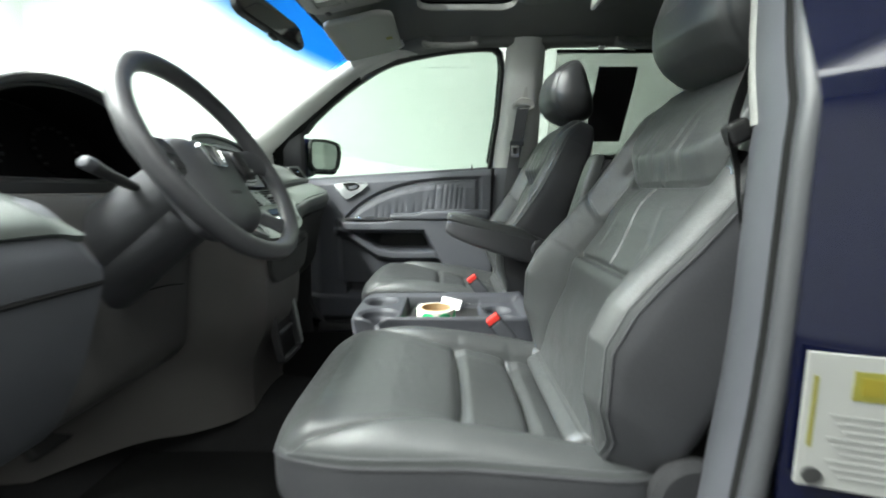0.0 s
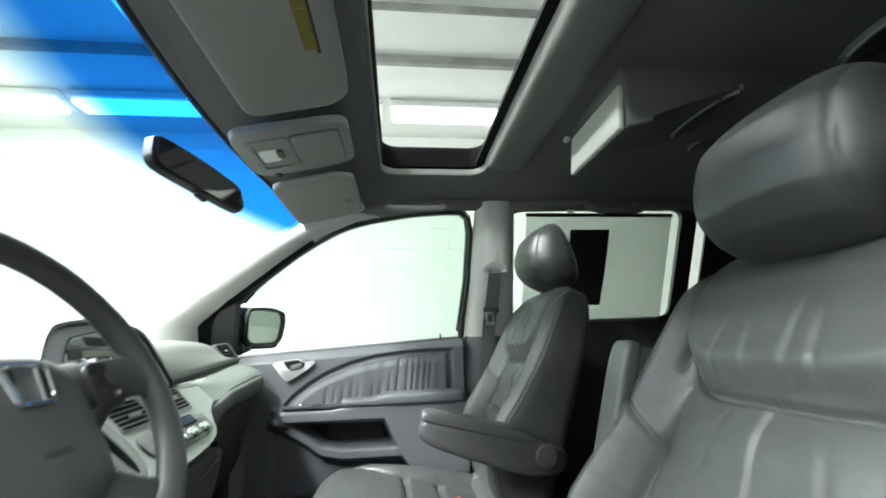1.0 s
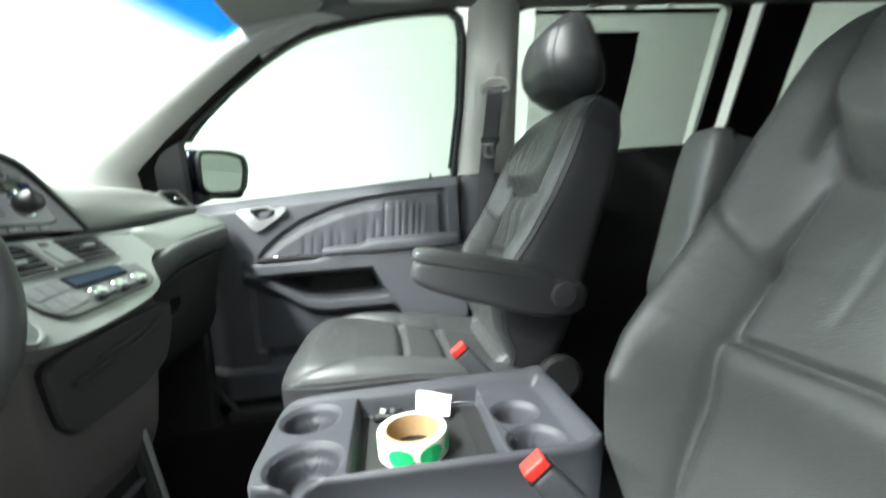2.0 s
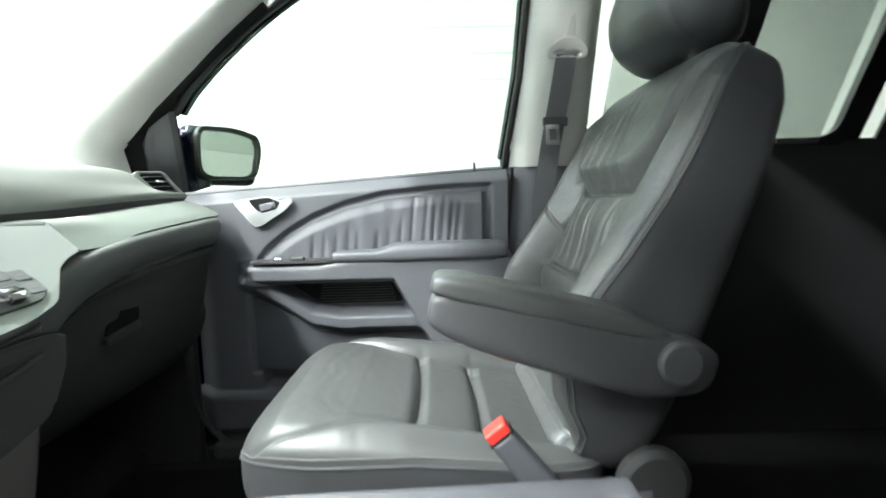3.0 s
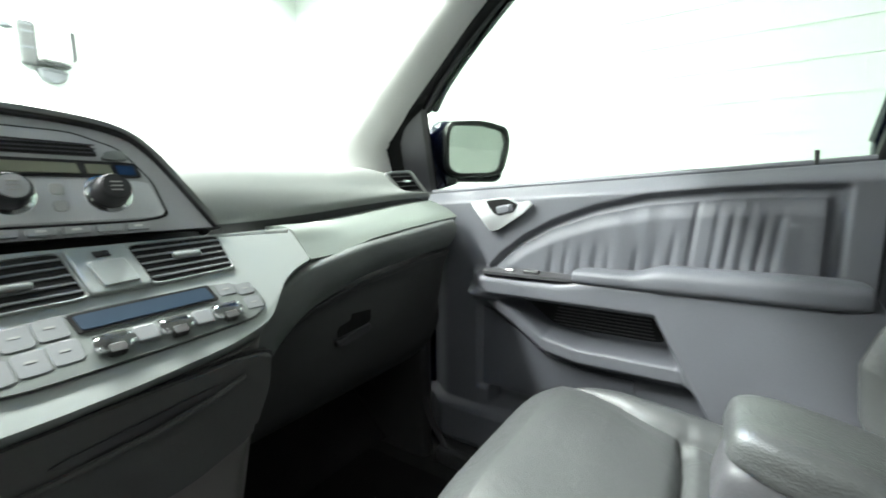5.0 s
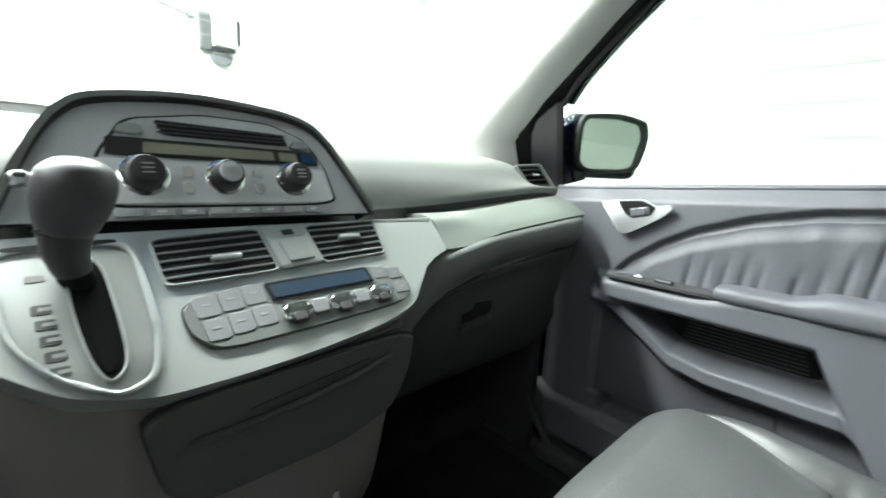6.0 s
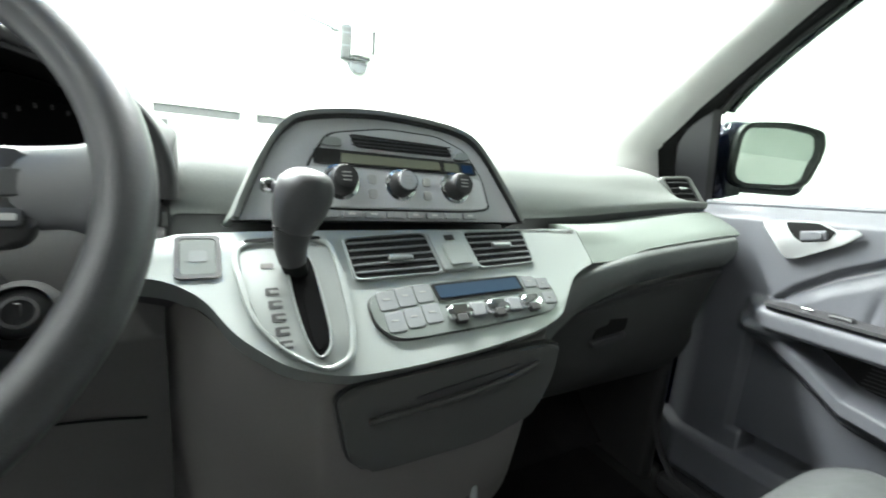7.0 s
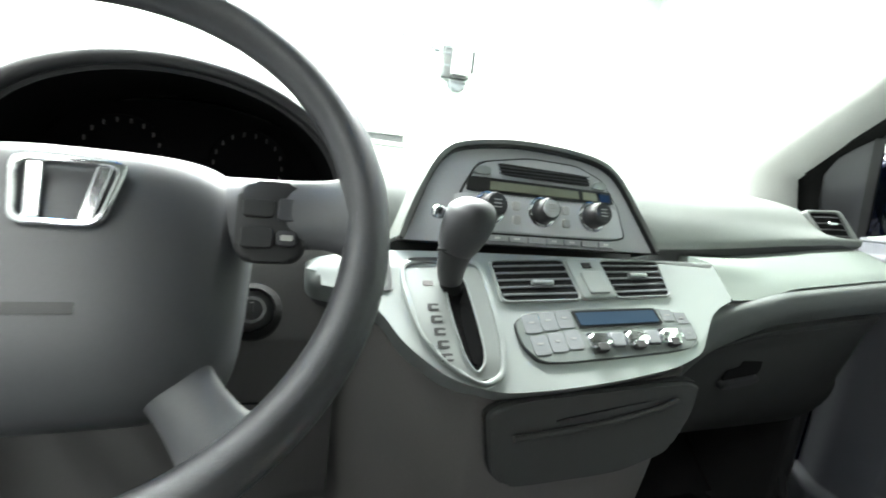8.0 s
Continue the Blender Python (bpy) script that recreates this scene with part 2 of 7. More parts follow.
def ring(outer, inner, depth, m, bevel=0.0):
    """A flat frame between two outlines with as many corners, of the given depth."""
    bm = bmesh.new()
    n = len(outer)
    rows = [[bm.verts.new((a, b, z)) for a, b in o] for o, z in ((outer, 0), (outer, depth), (inner, depth), (inner, 0))]
    for k in range(4):
        p, q = rows[k], rows[(k + 1) % 4]
        for i in range(n):
            bm.faces.new((p[i], p[(i + 1) % n], q[(i + 1) % n], q[i]))
    if bevel:
        es = [e for e in bm.edges if all(abs(v.co.z - depth) < 1e-7 for v in e.verts) and {v in rows[1] for v in e.verts} in ({True}, {False}) and not any(v in rows[1] for v in e.verts) ^ all(v in rows[1] for v in e.verts)]
        bmesh.ops.bevel(bm, geom=es, offset=bevel, segments=2, profile=0.5, affect="EDGES")
    bmesh.ops.transform(bm, matrix=m, verts=bm.verts)
    return bm


def rounded(a0, b0, a1, b1, r, n=6):
    """A rounded rectangle as an outline."""
    out = []
    for ca, cb, start in ((a1 - r, b1 - r, 0), (a0 + r, b1 - r, 90), (a0 + r, b0 + r, 180), (a1 - r, b0 + r, 270)):
        for k in range(n + 1):
            t = radians(start + 90 * k / n)
            out.append((ca + r * math.cos(t), cb + r * math.sin(t)))
    return out


def soften(points, n=8, r=0.25):
    """An outline with its corners cut round: r is the share of each side that the round takes."""
    out = []
    k = len(points)
    for i in range(k):
        p0, p1, p2 = (Vector((*points[(i + d) % k], 0)) for d in (-1, 0, 1))
        a, b = p1.lerp(p0, r), p1.lerp(p2, r)
        for j in range(n + 1):
            t = j / n
            q = (1 - t) ** 2 * a + 2 * t * (1 - t) * p1 + t * t * b
            out.append((q.x, q.y))
    return out


def curve_points(points, steps=10, closed=False):
    """A smooth line through the points."""
    pts = [Vector(p) for p in points]
    n = len(pts)
    out = []
    for i in range(n if closed else n - 1):
        if closed:
            p0, p1, p2, p3 = pts[i - 1], pts[i], pts[(i + 1) % n], pts[(i + 2) % n]
        else:
            p1, p2 = pts[i], pts[i + 1]
            p0, p3 = pts[max(i - 1, 0)], pts[min(i + 2, n - 1)]
        for k in range(steps):
            t = k / steps
            out.append(0.5 * ((2 * p1) + (p2 - p0) * t + (2 * p0 - 5 * p1 + 4 * p2 - p3) * t * t + (3 * p1 - p0 - 3 * p2 + p3) * t ** 3))
    if not closed:
        out.append(pts[-1])
    return out


def sweep(points, radius, n=10, closed=False, flat=1.0, up=(0, 0, 1)):
    """A tube along points; radius may be a function of the share of the way; flat: its thickness across up."""
    bm = bmesh.new()
    rows, k = [], len(points)
    for i, p in enumerate(points):
        a, b = (points[i - 1], points[(i + 1) % k]) if closed else (points[max(i - 1, 0)], points[min(i + 1, k - 1)])
        d = (b - a).normalized()
        side = d.cross(Vector(up))
        side = side.normalized() if side.length > 1e-4 else d.orthogonal().normalized()
        top = side.cross(d)
        r = radius(i / max(1, k - 1)) if callable(radius) else radius
        rows.append([bm.verts.new(p + side * (r * math.cos(2 * math.pi * j / n)) + top * (r * flat * math.sin(2 * math.pi * j / n))) for j in range(n)])
    for i in range(k if closed else k - 1):
        p, q = rows[i], rows[(i + 1) % k]
        for j in range(n):
            bm.faces.new((p[j], p[(j + 1) % n], q[(j + 1) % n], q[j]))
    if not closed:
        bm.faces.new(rows[0][::-1])
        bm.faces.new(rows[-1])
    return bm


def lathe(profile, m, n=32):
    """A turned body: profile of (radius, height) round the third axis of m."""
    bm = bmesh.new()
    rows = [[bm.verts.new((r * math.cos(2 * math.pi * j / n), r * math.sin(2 * math.pi * j / n), h)) for j in range(n)] for r, h in profile]
    for p, q in zip(rows, rows[1:]):
        for j in range(n):
            bm.faces.new((p[j], p[(j + 1) % n], q[(j + 1) % n], q[j]))
    bm.faces.new(rows[0][::-1])
    bm.faces.new(rows[-1])
    bmesh.ops.transform(bm, matrix=m, verts=bm.verts)
    return bm


def frame_at(origin, a, b):
    """A frame with its first two axes along a and b."""
    a, b = Vector(a).normalized(), Vector(b).normalized()
    c = a.cross(b).normalized()
    b = c.cross(a)
    m = Matrix((a, b, c)).transposed().to_4x4()
    m.translation = origin
    return m


def sheet(name, fn, nu, nv, thick, mat, parent=None, label="", closed_u=False):
    """A solid sheet over fn(u, v), thickened against its normal."""
    bm = bmesh.new()
    rows = [[bm.verts.new(fn(i / nu, j / nv)) for j in range(nv + 1)] for i in range(nu + (0 if closed_u else 1))]
    for i in range(nu):
        p, q = rows[i], rows[(i + 1) % len(rows)]
        for j in range(nv):
            bm.faces.new((p[j], q[j], q[j + 1], p[j + 1]))
    bmesh.ops.recalc_face_normals(bm, faces=bm.faces)
    if thick:
        bm.normal_update()
        bmesh.ops.solidify(bm, geom=bm.faces[:], thickness=thick)
    return part(name, bm, mat, parent, label, True)


def step(a, b, x):
    t = np.clip((x - a) / (b - a), 0, 1)
    return t * t * (3 - 2 * t)


def groove(d, width=0.005, depth=0.005):
    return -depth * np.exp(-(d / width) ** 2)


def body(center, lateral, depth, half, front, back, nu, nv, power=3.2, ends=4.0, relief=None, ease=0.0):
    """A stuffed body along a spine: center(u), half width half(u), depths front(u) and back(u) along depth(u); relief(y, u, f) adds
    to the front, where f is how much a point faces it. Gives vertices, faces and a function for points of a seam."""
    t = np.linspace(0, 2 * np.pi, 721)[:-1]
    us = 0.5 - 0.5 * np.cos(np.linspace(0, np.pi, nu + 1))
    us = (1 - ease) * us + ease * np.linspace(0, 1, nu + 1)
    us[0], us[-1] = 1e-4, 1 - 1e-4
    rows = []
    for u in us:
        e = (1 - abs(2 * u - 1) ** ends) ** (1 / ends)
        c, s = np.cos(t), np.sin(t)
        w, df, db = half(u) * (0.35 + 0.65 * e), front(u) * e, back(u) * e
        y = w * np.sign(c) * abs(c) ** (2 / power)
        d = np.where(s > 0, df, db) * np.sign(s) * abs(s) ** (2 / power)
        seg = np.hypot(np.diff(np.r_[y, y[0]]), np.diff(np.r_[d, d[0]]))
        at = np.r_[0, np.cumsum(seg)]
        want = np.linspace(0, at[-1], nv + 1)[:-1]
        y2, d2 = np.interp(want, at, np.r_[y, y[0]]), np.interp(want, at, np.r_[d, d[0]])
        f = step(0.0, 0.55, d2 / max(df, 1e-6))
        if relief is not None:
            d2 = d2 + relief(y2, u, f) * e
        C, L, D = np.array(center(u)), np.array(lateral), np.array(depth(u))
        rows.append(C + np.outer(y2, L) + np.outer(d2, D))
    V = np.concatenate(rows)
    F = [(i * nv + j, i * nv + (j + 1) % nv, (i + 1) * nv + (j + 1) % nv, (i + 1) * nv + j) for i in range(nu) for j in range(nv)]
    F += [tuple(range(nv))[::-1], tuple(range(nu * nv, nu * nv + nv))]
    return V, F, rows


# ---------- the hall ----------
def slab(name, lo, hi, mat, label, category, kind="structure"):
    lo, hi = Vector(lo), Vector(hi)
    ob = part(name, rbox((lo + hi) / 2, hi - lo, 0), mat)
    return tagged(ob, label, category, kind=kind)


slab("ground", (-5.2, -4.4, -0.2), (6.2, 3.6, 0.0), CONCRETE, "smooth grey concrete floor of the hall", "floor")
slab("ceiling", (-5.2, -4.4, 3.2), (6.2, 3.6, 3.4), CEIL_PAINT, "white painted hall ceiling above the van", "ceiling")
wall_side = slab("wall_east", (-5.2, 3.2, 0.0), (6.2, 3.5, 3.2), WALL, "white painted block wall beside the van", "wall")
# out of view; its grey holds back bounce light and paint reflections
slab("wall_west", (-5.2, -4.4, 0.0), (6.2, -4.1, 3.2), WALL_GREY, "grey hall wall out of view, toned to set fill and reflections", "wall")
slab("wall_north", (-4.4, -4.1, 0.0), (-4.1, 3.2, 3.2), WALL, "white painted wall in front of the van", "wall")
slab("wall_south", (5.8, -4.1, 0.0), (6.1, 3.2, 3.2), WALL, "white painted wall behind the van", "wall")

# faint block courses, raised mortar lines on the wall beside the van
for k in range(15):
    z = 0.2 * (k + 1) + 0.02
    bead = part("mortar_joint", rbox((0.5, 3.198, z), (10.5, 0.006, 0.004), 0), WALL, wall_side)
for k in range(14):
    for j in range(12):
        x = -3.6 + 0.4 * j + (0.2 if k % 2 else 0)
        if k in (4, 5, 6, 7, 8, 9, 10):
            part("mortar_joint", rbox((x, 3.1985, 0.2 * (k + 1) + 0.12), (0.004, 0.005, 0.196), 0), WALL, wall_side)

for y, width, z in ((1.93, 0.05, 3.17), (1.42, 0.02, 3.185), (0.4, 0.05, 3.17), (-1.0, 0.05, 3.17)):
    tagged(part("ceiling_beam", rbox((0.3, y, z), (9.0, width, 0.07), 0.004), BEAM), "thin grey steel purlin under the white ceiling", "beam", kind="structure", group="ceiling beams")


def tube_fixture(x, y, length, turn=0):
    m = pose(0, 0, 0, 0, 0, turn)
    t = thing("ceiling_light", "long white fluorescent ceiling light, switched on; nearer front row added as fill", "lamp", (x, y, 3.2), group="ceiling lights")
    part("housing", rbox((x, y, 3.165), (length, 0.26, 0.06), 0.006, 2, m), CEIL_PAINT, t)
    part("diffuser", rbox((x, y, 3.115), (length - 0.05, 0.2, 0.045), 0.015, 3, m), TUBE_GLOW, t, "glowing white diffuser")


for i in range(5):
    tube_fixture(-3.4 + 1.3 * i, 2.62, 1.22)
for i in range(5):
    tube_fixture(-2.9 + 1.3 * i, -1.4, 1.22)
    tube_fixture(-2.9 + 1.3 * i, -2.5, 1.22)
# fixtures at x -1.6 are made up to go with the added fill row
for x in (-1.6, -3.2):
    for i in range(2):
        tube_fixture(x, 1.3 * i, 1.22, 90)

# a conduit with a switch box on the wall in front of the van
box = thing("wall_conduit", "white wall box with grey side covers under a thin conduit", "wall box", (-4.1, 1.03, 1.9))
part("pipe", sweep([Vector((-4.088, 0.93, z)) for z in (2.28, 2.5, 2.8, 3.2)], 0.010, 8), PAPER, box)
part("box_body", rbox((-4.03, 1.04, 2.155), (0.14, 0.165, 0.33), 0.012, 3), PAPER, box, "white box")
for y0, y1, z0, z1, depth in ((0.868, 0.950, 1.955, 2.235, 0.08), (1.128, 1.172, 2.03, 2.225, 0.08)):
    part("side_cover", rbox((-4.1 + depth / 2, (y0 + y1) / 2, (z0 + z1) / 2), (depth, y1 - y0, z1 - z0), 0.014, 3), PLASTIC_DARK, box, "grey side cover")
for z in (2.21, 2.165, 2.06):
    part("cover_rib", rbox((-4.018, 0.905, z), (0.008, 0.062, 0.014), 0.003), PLASTIC, box)
part("lower_lip", rbox((-4.045, 1.035, 1.972), (0.11, 0.17, 0.020), 0.008, 3), SHROUD, box, "dark lower edge")
part("catch_bowl", prism(soften([(-0.10, 0.045), (0.085, 0.045), (0.055, -0.045), (-0.055, -0.05)], 5, 0.3), 0.07, frame_at((-4.1, 1.035, 1.905), (0, 1, 0), (0, 0, 1)), 0.02, 3), PLASTIC, box, "grey bowl under the box", True)
part("cable", sweep(curve_points([(-4.09, 0.45, 2.27), (-4.09, 0.68, 2.222), (-4.09, 0.86, 2.19)], 6), 0.006, 6), PLASTIC, box)
part("junction", rbox((-4.085, 0.815, 2.195), (0.03, 0.05, 0.035), 0.008, 2), PLASTIC, box, "small grey clip")
panel = thing("wall_louvre", "low pale grey louvred panel on the white wall", "vent", (-4.1, -0.4, 1.2))
for y, w in ((-0.23, 0.64), (0.385, 0.43)):
    part("louvre_frame", ring(rounded(-w / 2, -0.065, w / 2, 0.065, 0.01, 2), rounded(0.02 - w / 2, -0.03, w / 2 - 0.02, 0.035, 0.01, 2), 0.03, frame_at((-4.1, y, 1.355), (0, 1, 0), (0, 0, 1))), VISOR_CLOTH, panel)
    part("louvre_blade", rbox((-4.09, y, 1.357), (0.01, w - 0.05, 0.06), 0.002), PLASTIC_DARK, panel)


# ---------- the van's shell ----------
def roof_z(x, y):
    """Underside of the headliner."""
    front = 0.075 * step(-0.05, -0.45, x)
    return 1.672 - 0.05 * abs(y / 0.6) ** 3 - front - 0.012 * step(1.0, 2.4, x)


def header_x(y):
    return -0.455 + 0.07 * (y / 0.6) ** 2


van = thing("van_body", "dark blue minivan body with grey cabin lining", "van", (0.3, 0, 0), kind="structure")

HOLE = rounded(-0.105, -0.42, 0.222, 0.42, 0.05, 8)


def square_ring():
    """Points on the rim of the headliner, one for each point of the hole."""
    out = []
    for a, b in HOLE:
        dx, dy = a - 0.05, b
        k = 1e9
        if abs(dy) > 1e-9:
            k = min(k, 0.635 / abs(dy))
        if dx > 1e-9:
            k = min(k, 2.45 / dx)
        if dx < -1e-9:
            k = min(k, 0.51 / -dx)
        x, y = 0.05 + dx * k, dy * k
        out.append((max(x, header_x(y)), y))
    return out


# more points along the hole's straight sides
def dense(outline, gap=0.03):
    out = []
    for (a, b), (c, d) in zip(outline, outline[1:] + outline[:1]):
        k = max(1, int(math.hypot(c - a, d - b) / gap))
        out += [(a + (c - a) * i / k, b + (d - b) * i / k) for i in range(k)]
    return out


HOLE = dense(HOLE)
RIM = square_ring()


def headliner(u, v):
    i = int(round(u * len(HOLE))) % len(HOLE)
    (a, b), (c, d) = HOLE[i], RIM[i]
    x, y = a + (c - a) * v ** 1.3, b + (d - b) * v ** 1.3
    lip = 0.012 * (1 - step(0, 0.03, v)) - 0.008 * math.exp(-((v - 0.06) / 0.04) ** 2)
    return (x, y, roof_z(x, y) + lip)


sheet("headliner", headliner, len(HOLE), 30, 0, HEADLINER, van, "pale grey woven headliner", True)
HOLE_OUT = [(0.0475 + (a - 0.0475) * 1.02, b * 1.02) for a, b in HOLE]
part("roof_frame", ring([(a * 1.0, b) for a, b in HOLE_OUT], [(0.0475 + (a - 0.0475) * 0.995, b * 0.997) for a, b in HOLE], 0.03, frame_at((0, 0, 1.712), (1, 0, 0), (0, 1, 0))), SEAL, van, "black sunroof seal")
part("roof_seal_lip", ring([(0.0475 + (a - 0.0475) * 1.015, b * 1.008) for a, b in HOLE], [(0.0475 + (a - 0.0475) * 0.985, b * 0.992) for a, b in HOLE], 0.062, frame_at((0, 0, 1.674), (1, 0, 0), (0, 1, 0)), 0.003), INSIDE_BLACK, van, "black rubber lip round the sunroof", True)

part("roof_rear_band", prism(rounded(0.196, -0.405, 0.226, 0.405, 0.012, 4), 0.012, frame_at((0, 0, 1.676), (1, 0, 0), (0, 1, 0)), 0.004, 3), SEAL, van, "black band behind the sunroof opening", True)


def roof_skin(u, v):
    i = int(round(u * len(HOLE))) % len(HOLE)
    (a, b), (c, d) = HOLE_OUT[i], RIM[i]
    c, d = c * 1.02 - (0.03 if c < 0 else -0.03), d * 1.12
    x, y = a + (c - a) * v, b + (d - b) * v
    return (x, y, 1.755 - 0.075 * abs(y / 0.66) ** 3 - 0.095 * step(-0.05, -0.5, x))


sheet("roof_skin", roof_skin, len(HOLE), 14, 0.004, NAVY, van, "dark blue painted roof", True)

# the sliding sunshade that peeps out behind the opening
shade = thing("sunroof_shade", "pale grey sliding sunroof shade, pushed back", "sunshade", (0.33, 0, 1.66))


def sunshade(u, v):
    x, y = 0.222 + 0.125 * u, -0.37 + 0.74 * v
    e = (1 - abs(2 * u - 1) ** 3) ** 0.4 * (1 - abs(2 * v - 1) ** 12) ** 0.4
    return (x, y, 1.674 - 0.034 * e - 0.03 * abs(y / 0.6) ** 3)


sheet("panel", sunshade, 16, 40, 0.006, HEADLINER, shade)
part("pull", rbox((0.245, 0.0, 1.646), (0.02, 0.07, 0.008), 0.003), HEADLINER, shade)


def lean_y(z):
    """The side glass leans inwards."""
    return 0.84 - 0.44 * (z - 1.1)


WINDOW_TOP = curve_points([(-0.634, 0, 1.276), (-0.579, 0, 1.328), (-0.474, 0, 1.405), (-0.350, 0, 1.481), (-0.228, 0, 1.535), (-0.064, 0, 1.568), (0.061, 0, 1.582), (0.165, 0, 1.586)], 5)


def belt_z(x):
    return 1.080 + 0.0614 * (x + 0.6)


def side_shell(s):
    """Pillars and cabin sides; s: +1 beside the wall, -1 the open side."""
    # windscreen pillar: a bent trim from the windscreen's edge to the window's edge
    def a_pillar(u, v):
        low, high = Vector((-1.04, 0.752, 1.128)), Vector((-0.386, 0.620, 1.560))
        wx = float(np.interp(u, [0, 0.1, 0.18, 0.45, 0.65, 0.83, 1], [-0.800, -0.790, -0.685, -0.474, -0.350, -0.228, -0.12]))
        wz = float(np.interp(u, [0, 0.1, 0.18, 0.45, 0.65, 0.83, 1], [1.05, 1.2, 1.280, 1.425, 1.505, 1.557, 1.572]))
        p, q = low.lerp(high, u ** 0.92), Vector((wx, lean_y(wz) - 0.004, wz))
        mid = (p + q) / 2 + Vector((0.045, -0.06, 0.012))
        r = (1 - v) ** 2 * p + 2 * v * (1 - v) * mid + v * v * q
        return (r.x, s * r.y, r.z)
    sheet("windscreen_pillar", a_pillar, 30, 12, 0.008, PILLAR_TRIM, van, "pale grey moulded pillar trim")
    # roof rail above the front window
    def rail(u, v):
        x = -0.2 + 2.5 * u
        wz = float(np.interp(x, [-0.2, -0.03, 0.1, 0.25, 3], [1.555, 1.578, 1.592, 1.596, 1.606]))
        p, q = Vector((x, 0.60, roof_z(x, 0.60) - 0.002)), Vector((x, lean_y(wz) + 0.004, wz))
        mid = (p + q) / 2 + Vector((0, -0.025, -0.008))
        r = (1 - v) ** 2 * p + 2 * v * (1 - v) * mid + v * v * q
        return (r.x, s * r.y, r.z)
    sheet("roof_rail", rail, 40, 8, 0.006, HEADLINER, van, "pale grey roof rail lining")
    # corner between pillar, rail and headliner
    def corner(u, v):
        x0 = -0.40 + 0.22 * u
        p = Vector((x0, 0.54 + 0.05 * u, roof_z(x0, 0.58) - 0.001))
        wx = -0.36 + 0.2 * u
        wz = float(np.interp(wx, [-0.463, -0.331, -0.202, -0.032], [1.425, 1.505, 1.555, 1.577]))
        q = Vector((wx, lean_y(wz) - 0.004, wz))
        mid = (p + q) / 2 + Vector((0, -0.012, 0.0))
        r = (1 - v) ** 2 * p + 2 * v * (1 - v) * mid + v * v * q
        return (r.x, s * r.y, r.z)
    sheet("corner_trim", corner, 10, 8, 0.006, PILLAR_TRIM, van, "pale grey corner trim")


side_shell(1)


def b_pillar(s):
    def upper(u, v):
        z = 1.135 + (1.615 - 1.135) * u
        x0, x1 = (0.205 if s > 0 else 0.32) + 0.03 * u, 0.395 - 0.02 * u
        a = v * 2 - 1
        x = (x0 + x1) / 2 + a * (x1 - x0) / 2
        return (x, s * (lean_y(z) - 0.035 + 0.045 * abs(a) ** 3), z)
    sheet("pillar_upper", upper, 14, 18, 0.006, PILLAR_TRIM, van, "pale grey upper pillar trim")
    def lower(u, v):
        z = 0.40 + (1.135 - 0.40) * u
        x0, x1 = (0.155 if s > 0 else 0.285) + 0.045 * u, 0.42
        a = v * 2 - 1
        x = (x0 + x1) / 2 + a * (x1 - x0) / 2
        return (x, s * ((0.80 if s > 0 else 0.745) - 0.025 * (1 - u) + (0.035 if s > 0 else 0.02) * abs(a) ** 4), z)
    sheet("pillar_lower", lower, 14, 18, 0.006, PLASTIC, van, "dark grey lower pillar trim")


b_pillar(1)
b_pillar(-1)

# rear cabin sides, floor, rear wall
def rear_side(s):
    def low(u, v):
        x, z = 0.40 + 2.06 * u, 0.38 + 0.81 * v
        return (x, s * (0.80 + 0.02 * v - 0.03 * math.sin(math.pi * v)), z)
    sheet("side_lining", low, 8, 10, 0.01, LINING, van, "dark rear side lining")
    if s < 0:
        def high(u, v):
            x, z = 0.40 + 2.06 * u, 1.19 + 0.46 * v
            return (x, s * lean_y(z), z)
        sheet("sliding_door_upper", high, 8, 6, 0.01, BLACK, van)


rear_side(1)
rear_side(-1)
part("rear_wall", rbox((2.46, 0, 1.0), (0.06, 1.7, 1.3), 0.01), LINING, van)
part("cabin_floor", rbox((0.70, 0, 0.365), (3.56, 1.80, 0.05), 0.01), CARPET, van, "dark grey cabin carpet")
part("firewall", rbox((-1.03, 0, 0.72), (0.05, 1.5, 0.72), 0.02), BLACK, van)


def toe_board(u, v):
    return (-0.98 + 0.22 * u, -0.74 + 1.48 * v, 0.66 - 0.26 * u ** 0.7)


sheet("toe_board", toe_board, 10, 8, 0.01, CARPET, van)


def tunnel(u, v):
    a = -1 + 2 * v
    return (-0.98 + 0.64 * u, 0.2 * a, 0.395 + 0.19 * (1 - abs(a) ** 2.5) * (1 - 0.7 * u))


sheet("floor_tunnel", tunnel, 12, 16, 0.006, CARPET, van)
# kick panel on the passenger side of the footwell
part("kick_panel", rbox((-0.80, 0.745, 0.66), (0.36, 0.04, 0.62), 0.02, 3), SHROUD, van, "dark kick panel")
part("door_sill", rbox((-0.16, 0.77, 0.415), (0.86, 0.10, 0.05), 0.015, 3), PLASTIC_DARK, van, "dark grey sill plate")
part("door_seal", sweep(curve_points([(-0.62, 0.735, 1.0), (-0.645, 0.735, 0.8), (-0.64, 0.735, 0.6), (-0.58, 0.735, 0.46), (-0.47, 0.735, 0.43), (0.1, 0.735, 0.425), (0.2, 0.74, 0.45)], 8), 0.009, 8, flat=0.8, up=(0, 1, 0)), PLASTIC_DARK, van)

